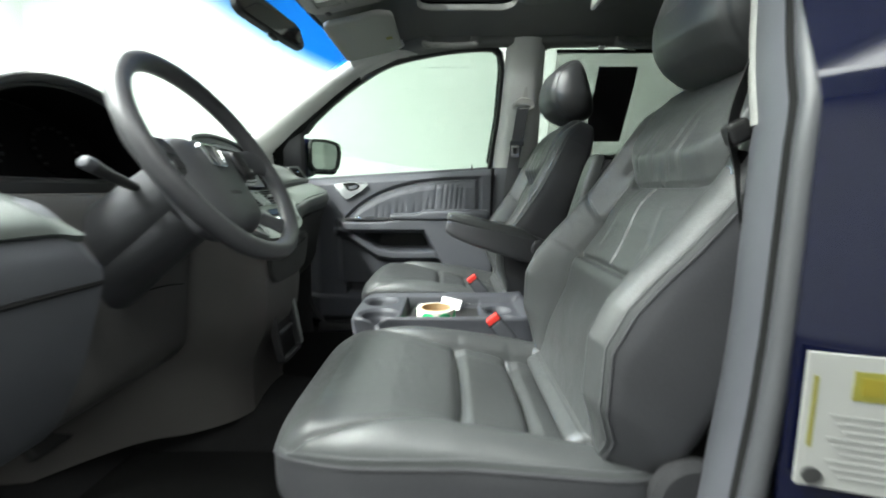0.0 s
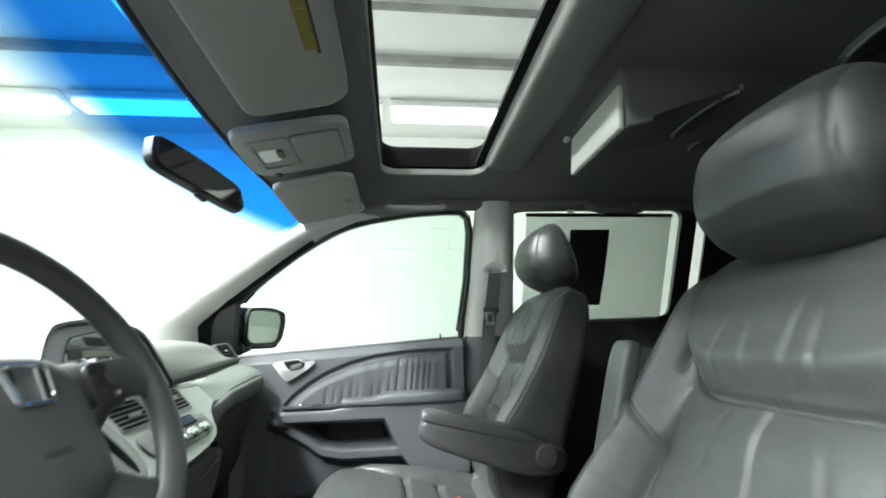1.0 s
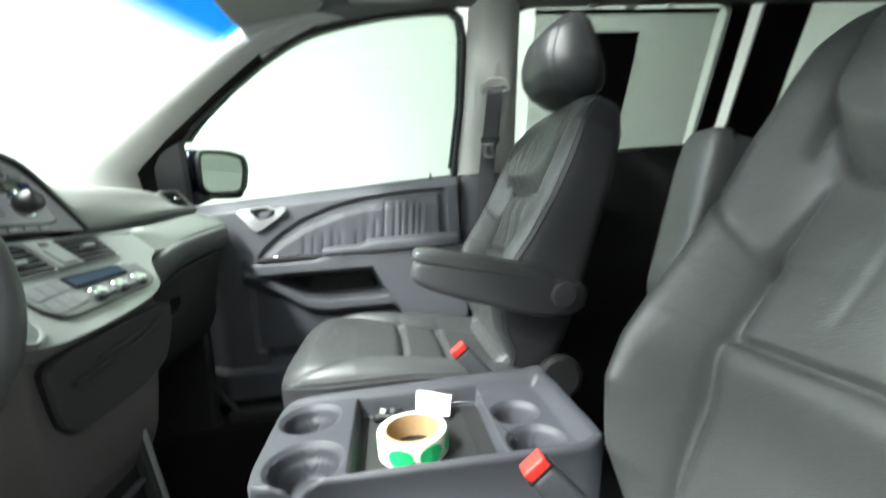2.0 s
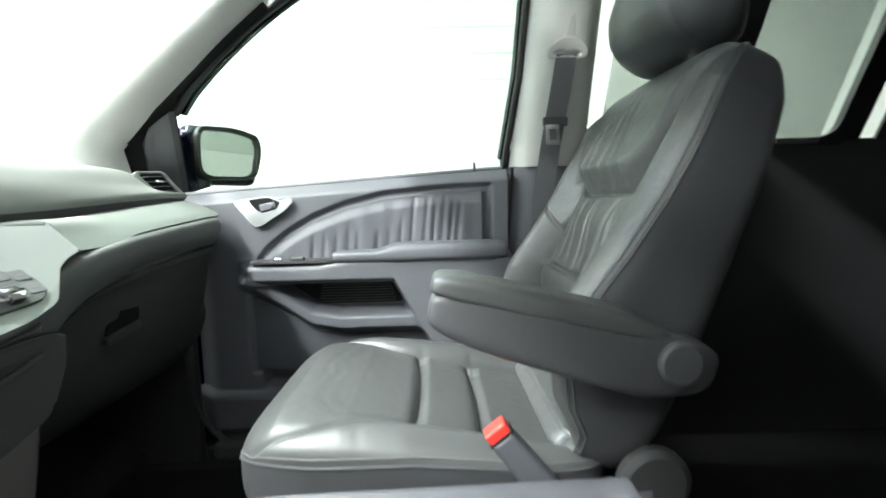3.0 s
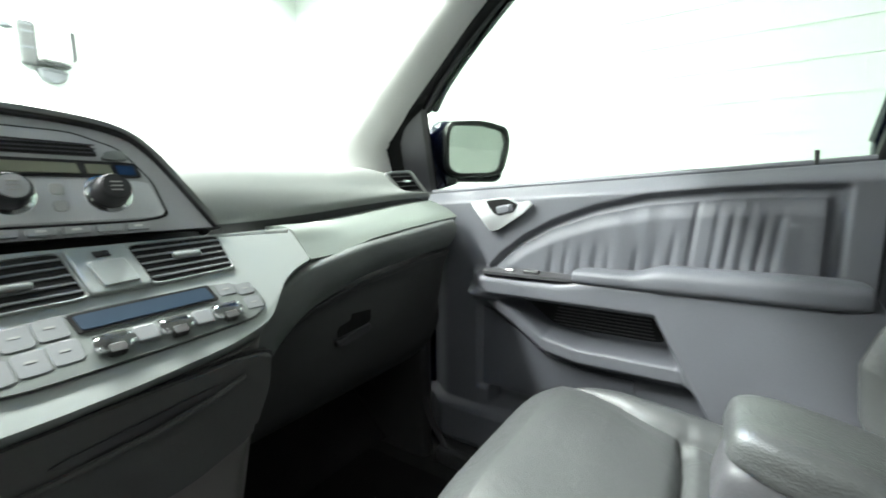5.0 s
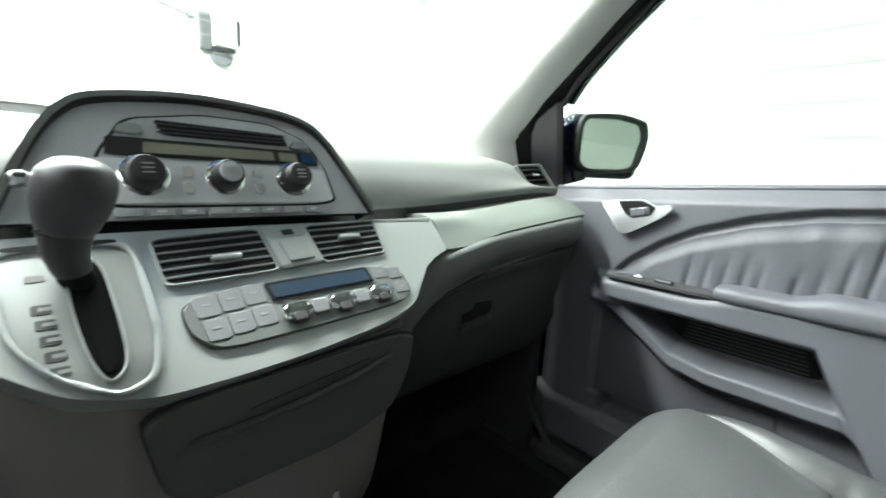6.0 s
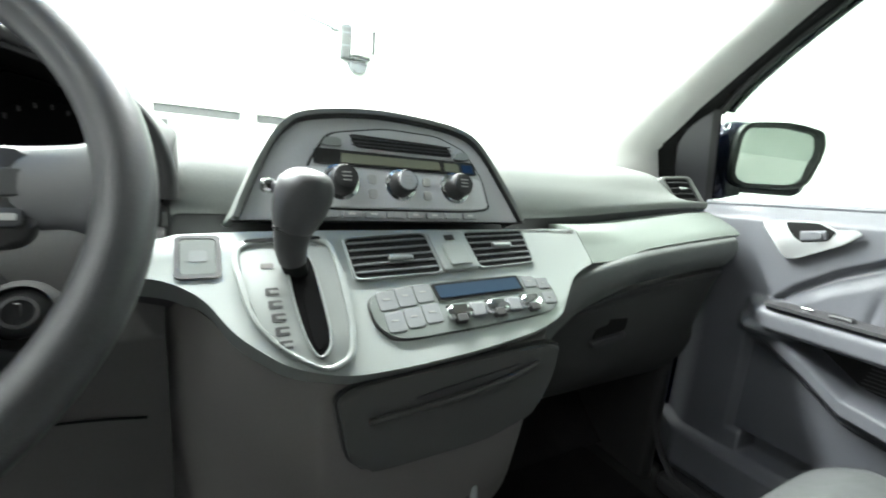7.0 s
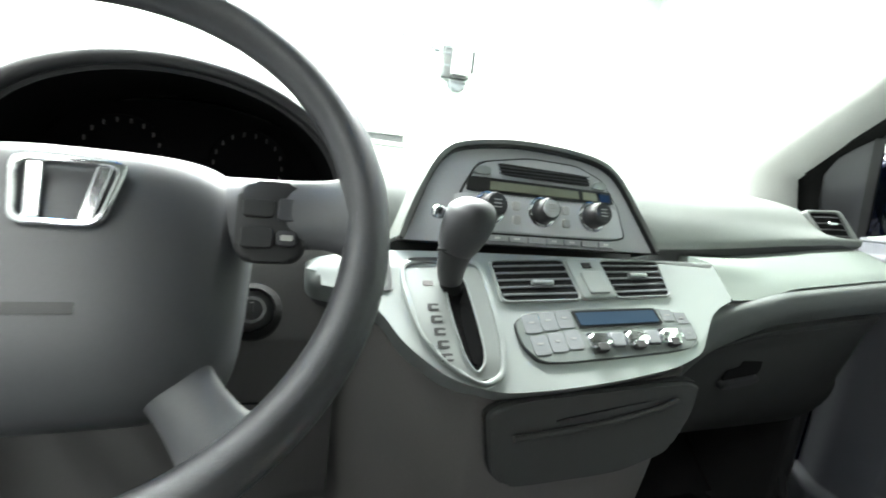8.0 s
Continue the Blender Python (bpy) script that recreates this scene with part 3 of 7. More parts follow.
# far windows
def pane(name, outline, glassy, y_in=0.0):
    """A pane in the leaning plane of the passenger side; outline of (x, z)."""
    bm = bmesh.new()
    a = [bm.verts.new((x, lean_y(z) + y_in, z)) for x, z in outline]
    f = bm.faces.new(a)
    bmesh.ops.solidify(bm, geom=[f], thickness=0.004)
    ob = part(name, bm, glassy, van)
    ob.visible_shadow = False
    return ob


def lean_ring(name, outer, inner, mat, thick=0.02, off=0.0):
    bm = bmesh.new()
    n = len(outer)
    rows = []
    for o, d in ((outer, off + thick), (outer, off), (inner, off), (inner, off + thick)):
        rows.append([bm.verts.new((x, lean_y(z) + d, z)) for x, z in o])
    for k in range(4):
        p, q = rows[k], rows[(k + 1) % 4]
        for i in range(n):
            bm.faces.new((p[i], p[(i + 1) % n], q[(i + 1) % n], q[i]))
    return part(name, bm, mat, van)


SLIDE = soften([(0.398, 1.188), (1.055, 1.195), (1.058, 1.600), (0.368, 1.592)], 6, 0.09)
pane("sliding_window", SLIDE, CLEAR_GLASS, 0.02)
lean_ring("window_surround", [(0.37 + (x - 0.37) * 1.0 - (0.03 if x < 0.7 else -0.035), z + (0.03 if z > 1.4 else -0.03)) for x, z in SLIDE], SLIDE, BLACK, 0.02)
QUARTER = soften([(1.335, 1.25), (2.1, 1.25), (1.95, 1.63), (1.36, 1.63)], 6, 0.1)
pane("quarter_window", QUARTER, CLEAR_GLASS, 0.02)


def closing(x0, x1, z0, z1, name):
    def f(u, v):
        x, z = x0 + (x1 - x0) * u, z0 + (z1 - z0) * v
        return (x, lean_y(z) + 0.012, z)
    sheet(name, f, 4, 4, 0.008, BLACK, van)


closing(1.075, 1.125, 1.19, 1.66, "rear_pillar")
closing(1.17, 1.34, 1.19, 1.66, "rear_pillar")
closing(2.05, 2.46, 1.19, 1.66, "rear_pillar")
closing(1.3, 2.1, 1.16, 1.25, "rear_pillar")

# near side: jamb, seals, paint and label
jamb = thing("pillar_jamb", "dark blue painted door jamb with grey trim and seals", "door jamb", (0.35, -0.86, 0.5), kind="structure")


def jamb_sheet(x0, x1, y0, y1, z0, z1, lean):
    def f(u, v):
        x, z = x0 + (x1 - x0) * u, z0 + (z1 - z0) * v
        swell = 0.022 * math.sin(math.pi * min(1.0, u * 1.1)) + 0.010 * math.sin(5.5 * z + 1.0) * u
        return (x + 0.035 * step(1.05, 1.7, z), y0 + (y1 - y0) * u - swell + lean * max(0, z - 1.1), z)
    return f


sheet("jamb_paint", jamb_sheet(0.281, 0.60, -0.800, -0.90, 0.35, 1.72, 0.40), 24, 60, 0.006, NAVY, jamb, "glossy dark blue paint")
sheet("outer_paint", jamb_sheet(0.60, 2.4, -0.90, -0.93, 0.25, 1.72, 0.40), 6, 16, 0.006, NAVY, jamb, "glossy dark blue paint")


def jamb_bend(z):
    """How far the jamb's edge bends along the van at each height."""
    return float(np.interp(z, [0.40, 0.60, 0.76, 0.83, 0.90, 1.0, 1.08, 1.15, 1.2, 1.26, 1.7], [-0.045, -0.028, -0.013, -0.006, -0.002, 0.0, 0.001, 0.010, 0.020, 0.034, 0.06]))


def seal_line(x, y, lean=0.40):
    return [Vector((x + jamb_bend(z), y + lean * max(0, z - 1.1), z)) for z in np.linspace(0.42, 1.28, 46)]


def jamb_band(x0, x1, y0, y1, z0, z1):
    def f(u, v):
        x, z = x0 + (x1 - x0) * u, z0 + (z1 - z0) * v
        return (x + jamb_bend(z) + 0.008 * (2 * u - 1) ** 2, y0 + (y1 - y0) * u + 0.40 * max(0, z - 1.1), z)
    return f


sheet("jamb_trim", jamb_band(0.312, 0.288, -0.676, -0.768, 0.42, 1.28), 8, 34, 0.006, PLASTIC, jamb, "grey plastic jamb trim")
sheet("jamb_trim_upper", jamb_band(0.308, 0.298, -0.670, -0.704, 1.098, 1.282), 4, 16, 0.004, VISOR_CLOTH, jamb, "pale upper jamb trim")
part("rubber_seal", sweep(seal_line(0.284, -0.786), 0.0105, 10, up=(0, 1, 0)), HUB, jamb, "grey rubber door seal", True)
part("seal_groove", sweep(seal_line(0.284, -0.770), 0.0065, 8, up=(0, 1, 0)), SEAL, jamb, "dark groove", True)


part("outer_side", rbox((1.34, 0.915, 0.72), (2.30, 0.03, 0.94), 0.01), NAVY, van, "dark blue outer side")
part("fender", rbox((-1.27, 0.85, 0.66), (1.26, 0.06, 0.66), 0.02), NAVY, van, "dark blue front wing")
part("fender", rbox((-1.27, -0.85, 0.66), (1.26, 0.06, 0.66), 0.02), NAVY, van, "dark blue front wing")
part("outer_sill", rbox((0.0, 0.87, 0.36), (1.4, 0.1, 0.16), 0.02), NAVY, van)
part("outer_sill", rbox((0.0, -0.80, 0.36), (1.4, 0.1, 0.13), 0.02), NAVY, van)

# bonnet and nose that close the van in front
def bonnet(u, v):
    y = -0.84 + 1.68 * u
    k = (y / 0.84) ** 2
    return (-1.12 - 0.80 * v, y * (1 - 0.06 * v), 1.08 - 0.10 * v - 0.10 * v ** 4 - 0.06 * k)


def nose(u, v):
    p = bonnet(u, 1.0)
    return (p[0] - 0.06 * math.sin(math.pi * v) + 0.02 * v, p[1], p[2] - (p[2] - 0.28) * v)


sheet("bonnet", bonnet, 20, 12, 0.01, NAVY, van, "dark blue bonnet")
sheet("nose_panel", nose, 20, 10, 0.01, NAVY, van, "dark blue front end")
# windscreen
screen = thing("windscreen", "sloping windscreen with a blue shade band along its top", "windscreen", (-0.7, 0, 1.3), kind="structure")


def wind(u, v):
    y = -0.68 + 1.36 * u
    k = (y / 0.6) ** 2
    low, high = Vector((-1.14 + 0.07 * k, y * 1.11, 1.115 + 0.008 * k)), Vector((-0.452 + 0.07 * k, y * 0.92, 1.592 - 0.030 * k))
    return low.lerp(high, v)


pane_ob = sheet("pane", wind, 24, 16, 0.004, BAND_GLASS, screen)
pane_ob.visible_shadow = False
part("top_seal", sweep([wind(i / 30, 1.0) + Vector((0.0, 0, -0.006)) for i in range(31)], 0.006, 8), BLACK, screen)
part("side_seal", sweep([Vector((-1.04, 0.754, 1.134)).lerp(Vector((-0.388, 0.624, 1.566)), k / 20) for k in range(21)], 0.004, 8), BLACK, screen)


# ---------- seats ----------
def crease(y, h, seed, amount):
    """Soft irregular creases in leather, mostly along the height."""
    return np.array([amount * (noise.noise((a * 30 + 6 * noise.noise((h * 9, seed, 1.0)) + seed, h * 6, seed)) * 0.5 + noise.noise((a * 14, h * 20 + seed, seed * 2)) * 0.6) for a in y])


def folds(y, h, lines):
    """Sharp pleats: rows of (y, h from, h to, slant, depth)."""
    out = np.zeros_like(y)
    for y0, h0, h1, slant, depth in lines:
        d = y - y0 - slant * (h - h0)
        k = step(h0 - 0.012, h0 + 0.012, h) * step(h1 + 0.02, h1 - 0.02, h)
        out = out + k * depth * (0.25 * np.exp(-((d - 0.010) / 0.008) ** 2) - 0.6 * np.exp(-(d / 0.0045) ** 2))
    return out


def upholstered(t, name, label, shell_name, shell_label, place, length, half, base, front, back, seam, relief, nu, nf, nb, power, ends):
    """A stuffed body over rows u: its front face in leather and its flanks and rear in vinyl meet in a sewn edge at the depth seam(h).
    place(y, h, d) puts a point into the van; base(h) is the depth of the middle line."""
    ang = np.linspace(0, 2 * np.pi, 1441)[:-1]
    us = 0.5 - 0.5 * np.cos(np.linspace(0, np.pi, nu + 1))
    us = 0.35 * us + 0.65 * np.linspace(0, 1, nu + 1)
    us[0], us[-1] = 2e-4, 1 - 2e-4
    c, s = np.cos(ang), np.sin(ang)
    faces_f, faces_b = [], []
    for u in us:
        h = u * length
        e = (1 - abs(2 * u - 1) ** ends) ** (1 / ends)
        w, df, db = half(h) * (0.45 + 0.55 * e), front(h) * e, back(h) * e
        y = w * np.sign(c) * abs(c) ** (2 / power)
        d = np.where(s > 0, df, db) * np.sign(s) * abs(s) ** (2 / power)
        cut = seam(h) * e
        on = (s > 0) & (d >= cut)
        def spread(ys, ds, n):
            at = np.r_[0, np.cumsum(np.hypot(np.diff(ys), np.diff(ds)))]
            want = np.linspace(0, at[-1], n)
            return np.interp(want, at, ys), np.interp(want, at, ds)
        idx = np.nonzero(on)[0]
        yf, dfr = spread(y[idx], d[idx], nf)
        rest = np.r_[np.arange(idx[-1], len(ang)), np.arange(0, idx[0] + 1)]
        yb, dbk = spread(y[rest], d[rest], nb)
        f = step(0.0, 0.5, (dfr - cut) / max(df - cut, 1e-6))
        dfr = dfr + relief(yf, h, f) * e
        faces_f.append([place(a, h, base(h) + b) for a, b in zip(yf, dfr)])
        faces_b.append([place(a, h, base(h) + b) for a, b in zip(yb, dbk)])
    def grid(rows):
        n = len(rows[0])
        V = [p for r in rows for p in r]
        F = [(i * n + j, i * n + j + 1, (i + 1) * n + j + 1, (i + 1) * n + j) for i in range(len(rows) - 1) for j in range(n - 1)]
        return V, F + [tuple(range(n))[::-1], tuple(range((len(rows) - 1) * n, len(rows) * n))]
    raw(name, *grid(faces_f), LEATHER, t, label)
    raw(shell_name, *grid(faces_b), LEATHER_SIDE, t, shell_label)
    for col, r, name_, mat in ((0, 0.0022, "edge_seam", LEATHER_SIDE), (-1, 0.0022, "edge_seam", LEATHER_SIDE), (5, 0.0016, "piping", PIPING), (-6, 0.0016, "piping", PIPING)):
        part(name_, sweep([Vector(row[col]) for row in faces_f[3:-3:2]], r, 6), mat, t, "", True)


def seat(name, yc, label, folds_b, worn, recline, shift, head):
    """A front seat: recline in degrees past the passenger's, shift of the cushion along the van, head: place of the headrest."""
    t = thing(name, label, "car seat", (0.1, yc, 0.42), group="front seats")
    lean = radians(24)
    U, D = (math.sin(lean), math.cos(lean)), (-math.cos(lean), math.sin(lean))
    cr, sr = math.cos(radians(recline)), math.sin(radians(recline))

    def on_back(a, h, d):
        x, z = 0.235 + U[0] * h + D[0] * d - 0.2, 0.64 + U[1] * h + D[1] * d - 0.75
        return (0.2 + x * cr + z * sr, yc + a, 0.75 - x * sr + z * cr)

    def crest(h):
        return float(np.interp(h, [0, 0.029, 0.093, 0.16, 0.21, 0.25, 0.31, 0.39, 0.48, 0.56, 0.60, 0.645], [0.03, 0.062, 0.135, 0.172, 0.176, 0.170, 0.157, 0.145, 0.139, 0.137, 0.128, 0.11]))

    def middle(h):
        return float(np.interp(h, [0, 0.1, 0.2, 0.25, 0.33, 0.645], [0.05, 0.082, 0.094, 0.102, 0.094, 0.094]))

    def relief_b(y, h, f):
        a = abs(y)
        edge = 0.163
        base = 0.020 * (1 - (a / 0.16) ** 2).clip(0) * math.exp(-((h - 0.36) / 0.06) ** 2)
        sunk = middle(h) - crest(h)
        hp = 0.408 + 0.055 * (a / 0.16).clip(0, 1.15) ** 6
        pad = step(-0.004, 0.048, h - hp) * step(0.176, 0.155, a)
        rim = max(0.0, crest(h) - middle(h))
        inner = step(edge + 0.045, edge - 0.012, a)
        r = sunk * inner + 0.72 * rim * pad * inner + 0.006 * pad * inner + base * inner * (1 - pad)
        r = r + 0.012 * step(0.255, 0.243, h) * step(0.17, 0.245, h) * inner
        below = float(step(0.345, 0.325, h))
        g = groove(a - edge, 0.0035, 0.010) * below + groove(a - edge, 0.012, 0.008) * below
        # the seam forks: out to the edge and in to the pad's corner
        up = float(step(0.315, 0.335, h)) * float(step(0.425, 0.405, h))
        g = g + (groove(a - (edge + (h - 0.325) * 1.05), 0.0035, 0.009) + groove(a - (edge - (h - 0.325) * 0.16), 0.0035, 0.010)) * up * (y > 0)
        g = g + groove(h - hp, 0.0035, 0.012) * step(0.18, 0.168, a) + groove(a - 0.171, 0.004, 0.010) * float(step(0.43, 0.455, h) * step(0.60, 0.57, h))
        inside = step(edge + 0.002, edge - 0.006, a)
        g = g + (groove(h - 0.250, 0.0035, 0.012) + groove(h - 0.245, 0.012, 0.005)) * inside
        g = g + groove(y - 0.0, 0.003, 0.006) * float(step(0.25, 0.27, h) * step(0.42, 0.40, h))
        wr = crease(y, h, 3.0 + yc, 0.0016 * worn) + folds(y, h, folds_b)
        return f * (r + g + wr * step(0.2, 0.15, a))

    upholstered(t, "backrest", "grey leather backrest with sewn panels", "back_shell", "smooth dark grey vinyl flanks and rear", on_back, 0.645,
                lambda h: float(np.interp(h, [0, 0.1, 0.2, 0.45, 0.56, 0.62, 0.645], [0.215, 0.238, 0.245, 0.243, 0.234, 0.215, 0.20])), lambda h: 0.05,
                lambda h: crest(h) - 0.05 if h > 0.03 else 0.02, lambda h: float(np.interp(h, [0, 0.25, 0.49, 0.57, 0.645], [0.10, 0.078, 0.053, 0.042, 0.03])),
                lambda h: max(0.3 * (crest(h) - 0.05), crest(h) - 0.05 - 0.034), relief_b, 210, 250, 70, 6.0, 6.0)

    # cushion: rows from its front edge back
    x0 = -0.254 + shift

    def on_cushion(a, h, d):
        return (x0 + h, yc + a, d)

    def rim_z(h):
        return float(np.interp(h, [0, 0.062, 0.162, 0.252, 0.352, 0.452, 0.552], [0.742, 0.752, 0.748, 0.738, 0.722, 0.702, 0.69]))

    def mid_z(h):
        return float(np.interp(h, [0, 0.062, 0.162, 0.252, 0.267, 0.282, 0.362, 0.377, 0.392, 0.472, 0.552], [0.736, 0.748, 0.730, 0.704, 0.694, 0.697, 0.674, 0.662, 0.664, 0.642, 0.63]))

    def relief_c(y, h, f):
        a = abs(y)
        edge = 0.156 + 0.045 * float(step(0.232, 0.05, h))
        inner = step(edge + 0.04, edge - 0.03, a)
        r = (mid_z(h) - rim_z(h)) * inner
        g = (groove(a - edge, 0.0032, 0.008) + groove(a - edge, 0.011, 0.005)) * float(step(0.015, 0.04, h))
        inside = step(edge + 0.002, edge - 0.006, a)
        for c in (0.267, 0.374):
            bow = c - 0.010 * (a / 0.156) ** 2
            g = g + (groove(h - bow, 0.0035, 0.009) + groove(h - bow, 0.012, 0.005)) * inside
        wr = np.array([0.0011 * (0.3 + 0.6 * worn) * (noise.noise((h * 48 + 3 * noise.noise((b * 9, h * 8, yc)), b * 9, 1.5)) * 0.6 + noise.noise((h * 26, b * 30, 4.5 + yc)) * 0.4) for b in y]) * float(step(0.02, 0.08, h) * step(0.33, 0.19, h))
        return f * (r + g + wr)

    upholstered(t, "cushion", "grey leather seat cushion with sewn panels", "cushion_skirt", "dark grey vinyl cushion side", on_cushion, 0.552,
                lambda h: float(np.interp(h, [0, 0.12, 0.552], [0.222, 0.236, 0.238])), lambda h: 0.655, lambda h: rim_z(h) - 0.655,
                lambda h: 0.075, lambda h: min(0.040, 0.5 * (rim_z(h) - 0.655)), relief_c, 190, 230, 60, 4.6, 4.2)

    # headrest: a wrapped front pad over a thinner rear
    hx, hz = head

    def relief_h(y, u, f):
        a = abs(y)
        return f * (groove(a - 0.098 + 0.03 * (u - 0.5) ** 2, 0.0035, 0.006) + 0.004 * (1 - (a / 0.1) ** 2).clip(0))

    V, F, _ = body(lambda u: (hx, yc, hz + 0.205 * u), (0, 1, 0), lambda u: (-1, 0, 0.06), lambda u: float(np.interp(u, [0, 0.4, 0.8, 1], [0.118, 0.132, 0.124, 0.112])),
                   lambda u: float(np.interp(u, [0, 0.15, 0.3, 0.5, 0.75, 1], [0.062, 0.088, 0.098, 0.098, 0.084, 0.045])), lambda u: float(np.interp(u, [0, 0.15, 0.5, 0.8, 1], [0.070, 0.080, 0.056, 0.034, 0.02])), 70, 150, 2.7, 3.0, relief_h, 0.4)
    raw("headrest", V, F, LEATHER_SHADED, t, "grey leather headrest with the roof's shade in its colour")
    for side in (1, -1):
        foot = on_back(0.06 * side, 0.60, 0.08)
        part("headrest_post", sweep([Vector(foot), Vector((hx + 0.014, foot[1], hz + 0.05))], 0.006, 10), STEEL, t, "polished steel post")
        rim = on_back(0.06 * side, 0.635, 0.08)
        part("post_guide", lathe([(0.014, -0.012), (0.014, 0.006), (0.009, 0.010)], pose(*rim), 16), BLACK, t)

    # plastic side covers, rails and recliner
    for side in (1, -1):
        def cover(u, v):
            x = -0.17 + 0.50 * u + shift
            z0, z1 = 0.49 - 0.05 * step(0.4, 1.0, u), 0.625 + 0.03 * step(0.7, 1.0, u)
            z = z0 + (z1 - z0) * v
            return (x, yc + side * (0.234 + 0.012 * math.sin(math.pi * v) * (1 - abs(2 * u - 1) ** 6)), z)
        sheet("side_cover", cover, 18, 8, 0.012, PLASTIC, t, "grey plastic side cover")
        part("recliner_cover", lathe([(0.05, 0), (0.05, 0.012), (0.04, 0.018)], frame_at((0.29, yc + side * 0.226, 0.66), (1, 0, 0), (0, 0, -side)), 28), PLASTIC_DARK, t)
        part("rail", rbox((0.08, yc + side * 0.19, 0.42), (0.52, 0.05, 0.05), 0.006), BLACK, t)
        for x in (-0.12, 0.28):
            part("leg", rbox((x, yc + side * 0.19, 0.50), (0.05, 0.035, 0.14), 0.006), BLACK, t)
    part("base_pan", rbox((0.07, yc, 0.555), (0.46, 0.42, 0.05), 0.01), BLACK, t)
    return t


DRIVER_FOLDS = [(-0.055, 0.425, 0.50, 0.05, 0.0035), (-0.02, 0.42, 0.52, -0.05, 0.003), (0.03, 0.425, 0.49, 0.1, 0.003), (0.085, 0.43, 0.50, -0.1, 0.0025), (-0.09, 0.27, 0.36, 0.2, 0.002), (0.08, 0.29, 0.40, -0.25, 0.002)]
PASSENGER_FOLDS = [(-0.09, 0.42, 0.56, 0.22, 0.004), (-0.045, 0.415, 0.58, 0.12, 0.0045), (0.005, 0.42, 0.57, -0.08, 0.004), (0.05, 0.42, 0.55, 0.06, 0.0035), (0.1, 0.43, 0.54, -0.15, 0.003), (-0.10, 0.27, 0.39, 0.1, 0.004), (-0.06, 0.26, 0.40, -0.15, 0.0045), (0.045, 0.27, 0.40, 0.12, 0.004), (0.095, 0.27, 0.38, -0.1, 0.0035), (-0.03, 0.28, 0.40, 0.1, 0.003)]
driver_seat = seat("front_seat", -0.432, "grey leather driver's seat with creased worn bolsters", DRIVER_FOLDS, 0.55, 7, 0.004, (0.440, 1.200))
passenger_seat = seat("front_seat", 0.445, "grey leather front passenger seat with armrest lowered", PASSENGER_FOLDS, 1.0, 0, -0.048, (0.430, 1.268))


def armrest(t, pivot, tip, y0, y1, label):
    """A padded folding armrest between two points of its side view."""
    p, q = Vector((pivot[0], 0, pivot[1])), Vector((tip[0], 0, tip[1]))
    d = (q - p).normalized()
    n = Vector((d.z, 0, -d.x))
    if n.z < 0:
        n = -n
    L = (q - p).length
    yc, hw = (y0 + y1) / 2, abs(y1 - y0) / 2
    # lower hard shell, then the soft pad over it, then the pivot cap
    V, F, _ = body(lambda u: tuple(p + d * (-0.055 + (L + 0.055) * u) + Vector((0, yc, 0)) - n * 0.006), (0, 1, 0), lambda u: tuple(n), lambda u: hw * 0.98, lambda u: 0.034, lambda u: float(np.interp(u, [0, 0.25, 0.7, 1], [0.042, 0.052, 0.04, 0.03])), 40, 60, 5, 4.0)
    raw("arm_shell", V, F, LEATHER_SIDE, t, "grey moulded armrest shell")
    V, F, _ = body(lambda u: tuple(p + d * (0.012 + (L - 0.009) * u) + Vector((0, yc, 0)) + n * 0.020), (0, 1, 0), lambda u: tuple(n), lambda u: hw * 1.015, lambda u: float(np.interp(u, [0, 0.2, 1], [0.010, 0.022, 0.022])), lambda u: 0.008, 60, 60, 4.5, 5.0)
    raw("arm_pad", V, F, LEATHER, t, "grey leather armrest pad")
    inner = y0 if abs(y0) < abs(y1) else y1
    sgn = -1 if inner < yc else 1
    part("pivot_cap", lathe([(0.026, -0.002), (0.026, 0.004), (0.022, 0.006)], frame_at((p.x, inner, p.z - 0.004), (1, 0, 0), (0, 0, 1) if sgn < 0 else (0, 0, -1)), 28), LEATHER_SIDE, t)


armrest(passenger_seat, (0.275, 0.862), (-0.008, 0.930), 0.135, 0.205, "")
armrest(driver_seat, (0.285, 0.87), (0.352, 1.100), -0.20, -0.14, "")


def buckle(t, x, y, z):
    lean = pose(0, 0, 0, 0, -38, 0)
    at = lambda k: (x + 0.616 * k, y, z - 0.788 * k)
    part("buckle_case", rbox(at(0.052), (0.040, 0.030, 0.100), 0.007, 3, lean, (0.86, 0.9)), PLASTIC, t, "grey buckle case")
    part("buckle_button", rbox(at(-0.004), (0.032, 0.023, 0.016), 0.003, 2, lean), RED, t, "red release button")
    part("buckle_slot", rbox(at(0.0035), (0.035, 0.025, 0.004), 0.001, 1, lean), SEAL, t)


buckle(passenger_seat, 0.076, 0.19, 0.750)
buckle(driver_seat, 0.105, -0.167, 0.727)


# ---------- passenger door ----------
door = thing("passenger_door", "closed grey front passenger door with leather insert", "car door", (-0.2, 0.8, 0.45))
ARC = [(-0.50, 0.87), (-0.486, 0.892), (-0.436, 0.950), (-0.38, 0.994), (-0.316, 1.030), (-0.23, 1.062), (-0.135, 1.084), (-0.03, 1.095), (0.06, 1.100), (0.13, 1.100)]
ARC_X, ARC_Z = [p[0] for p in ARC], [p[1] for p in ARC]


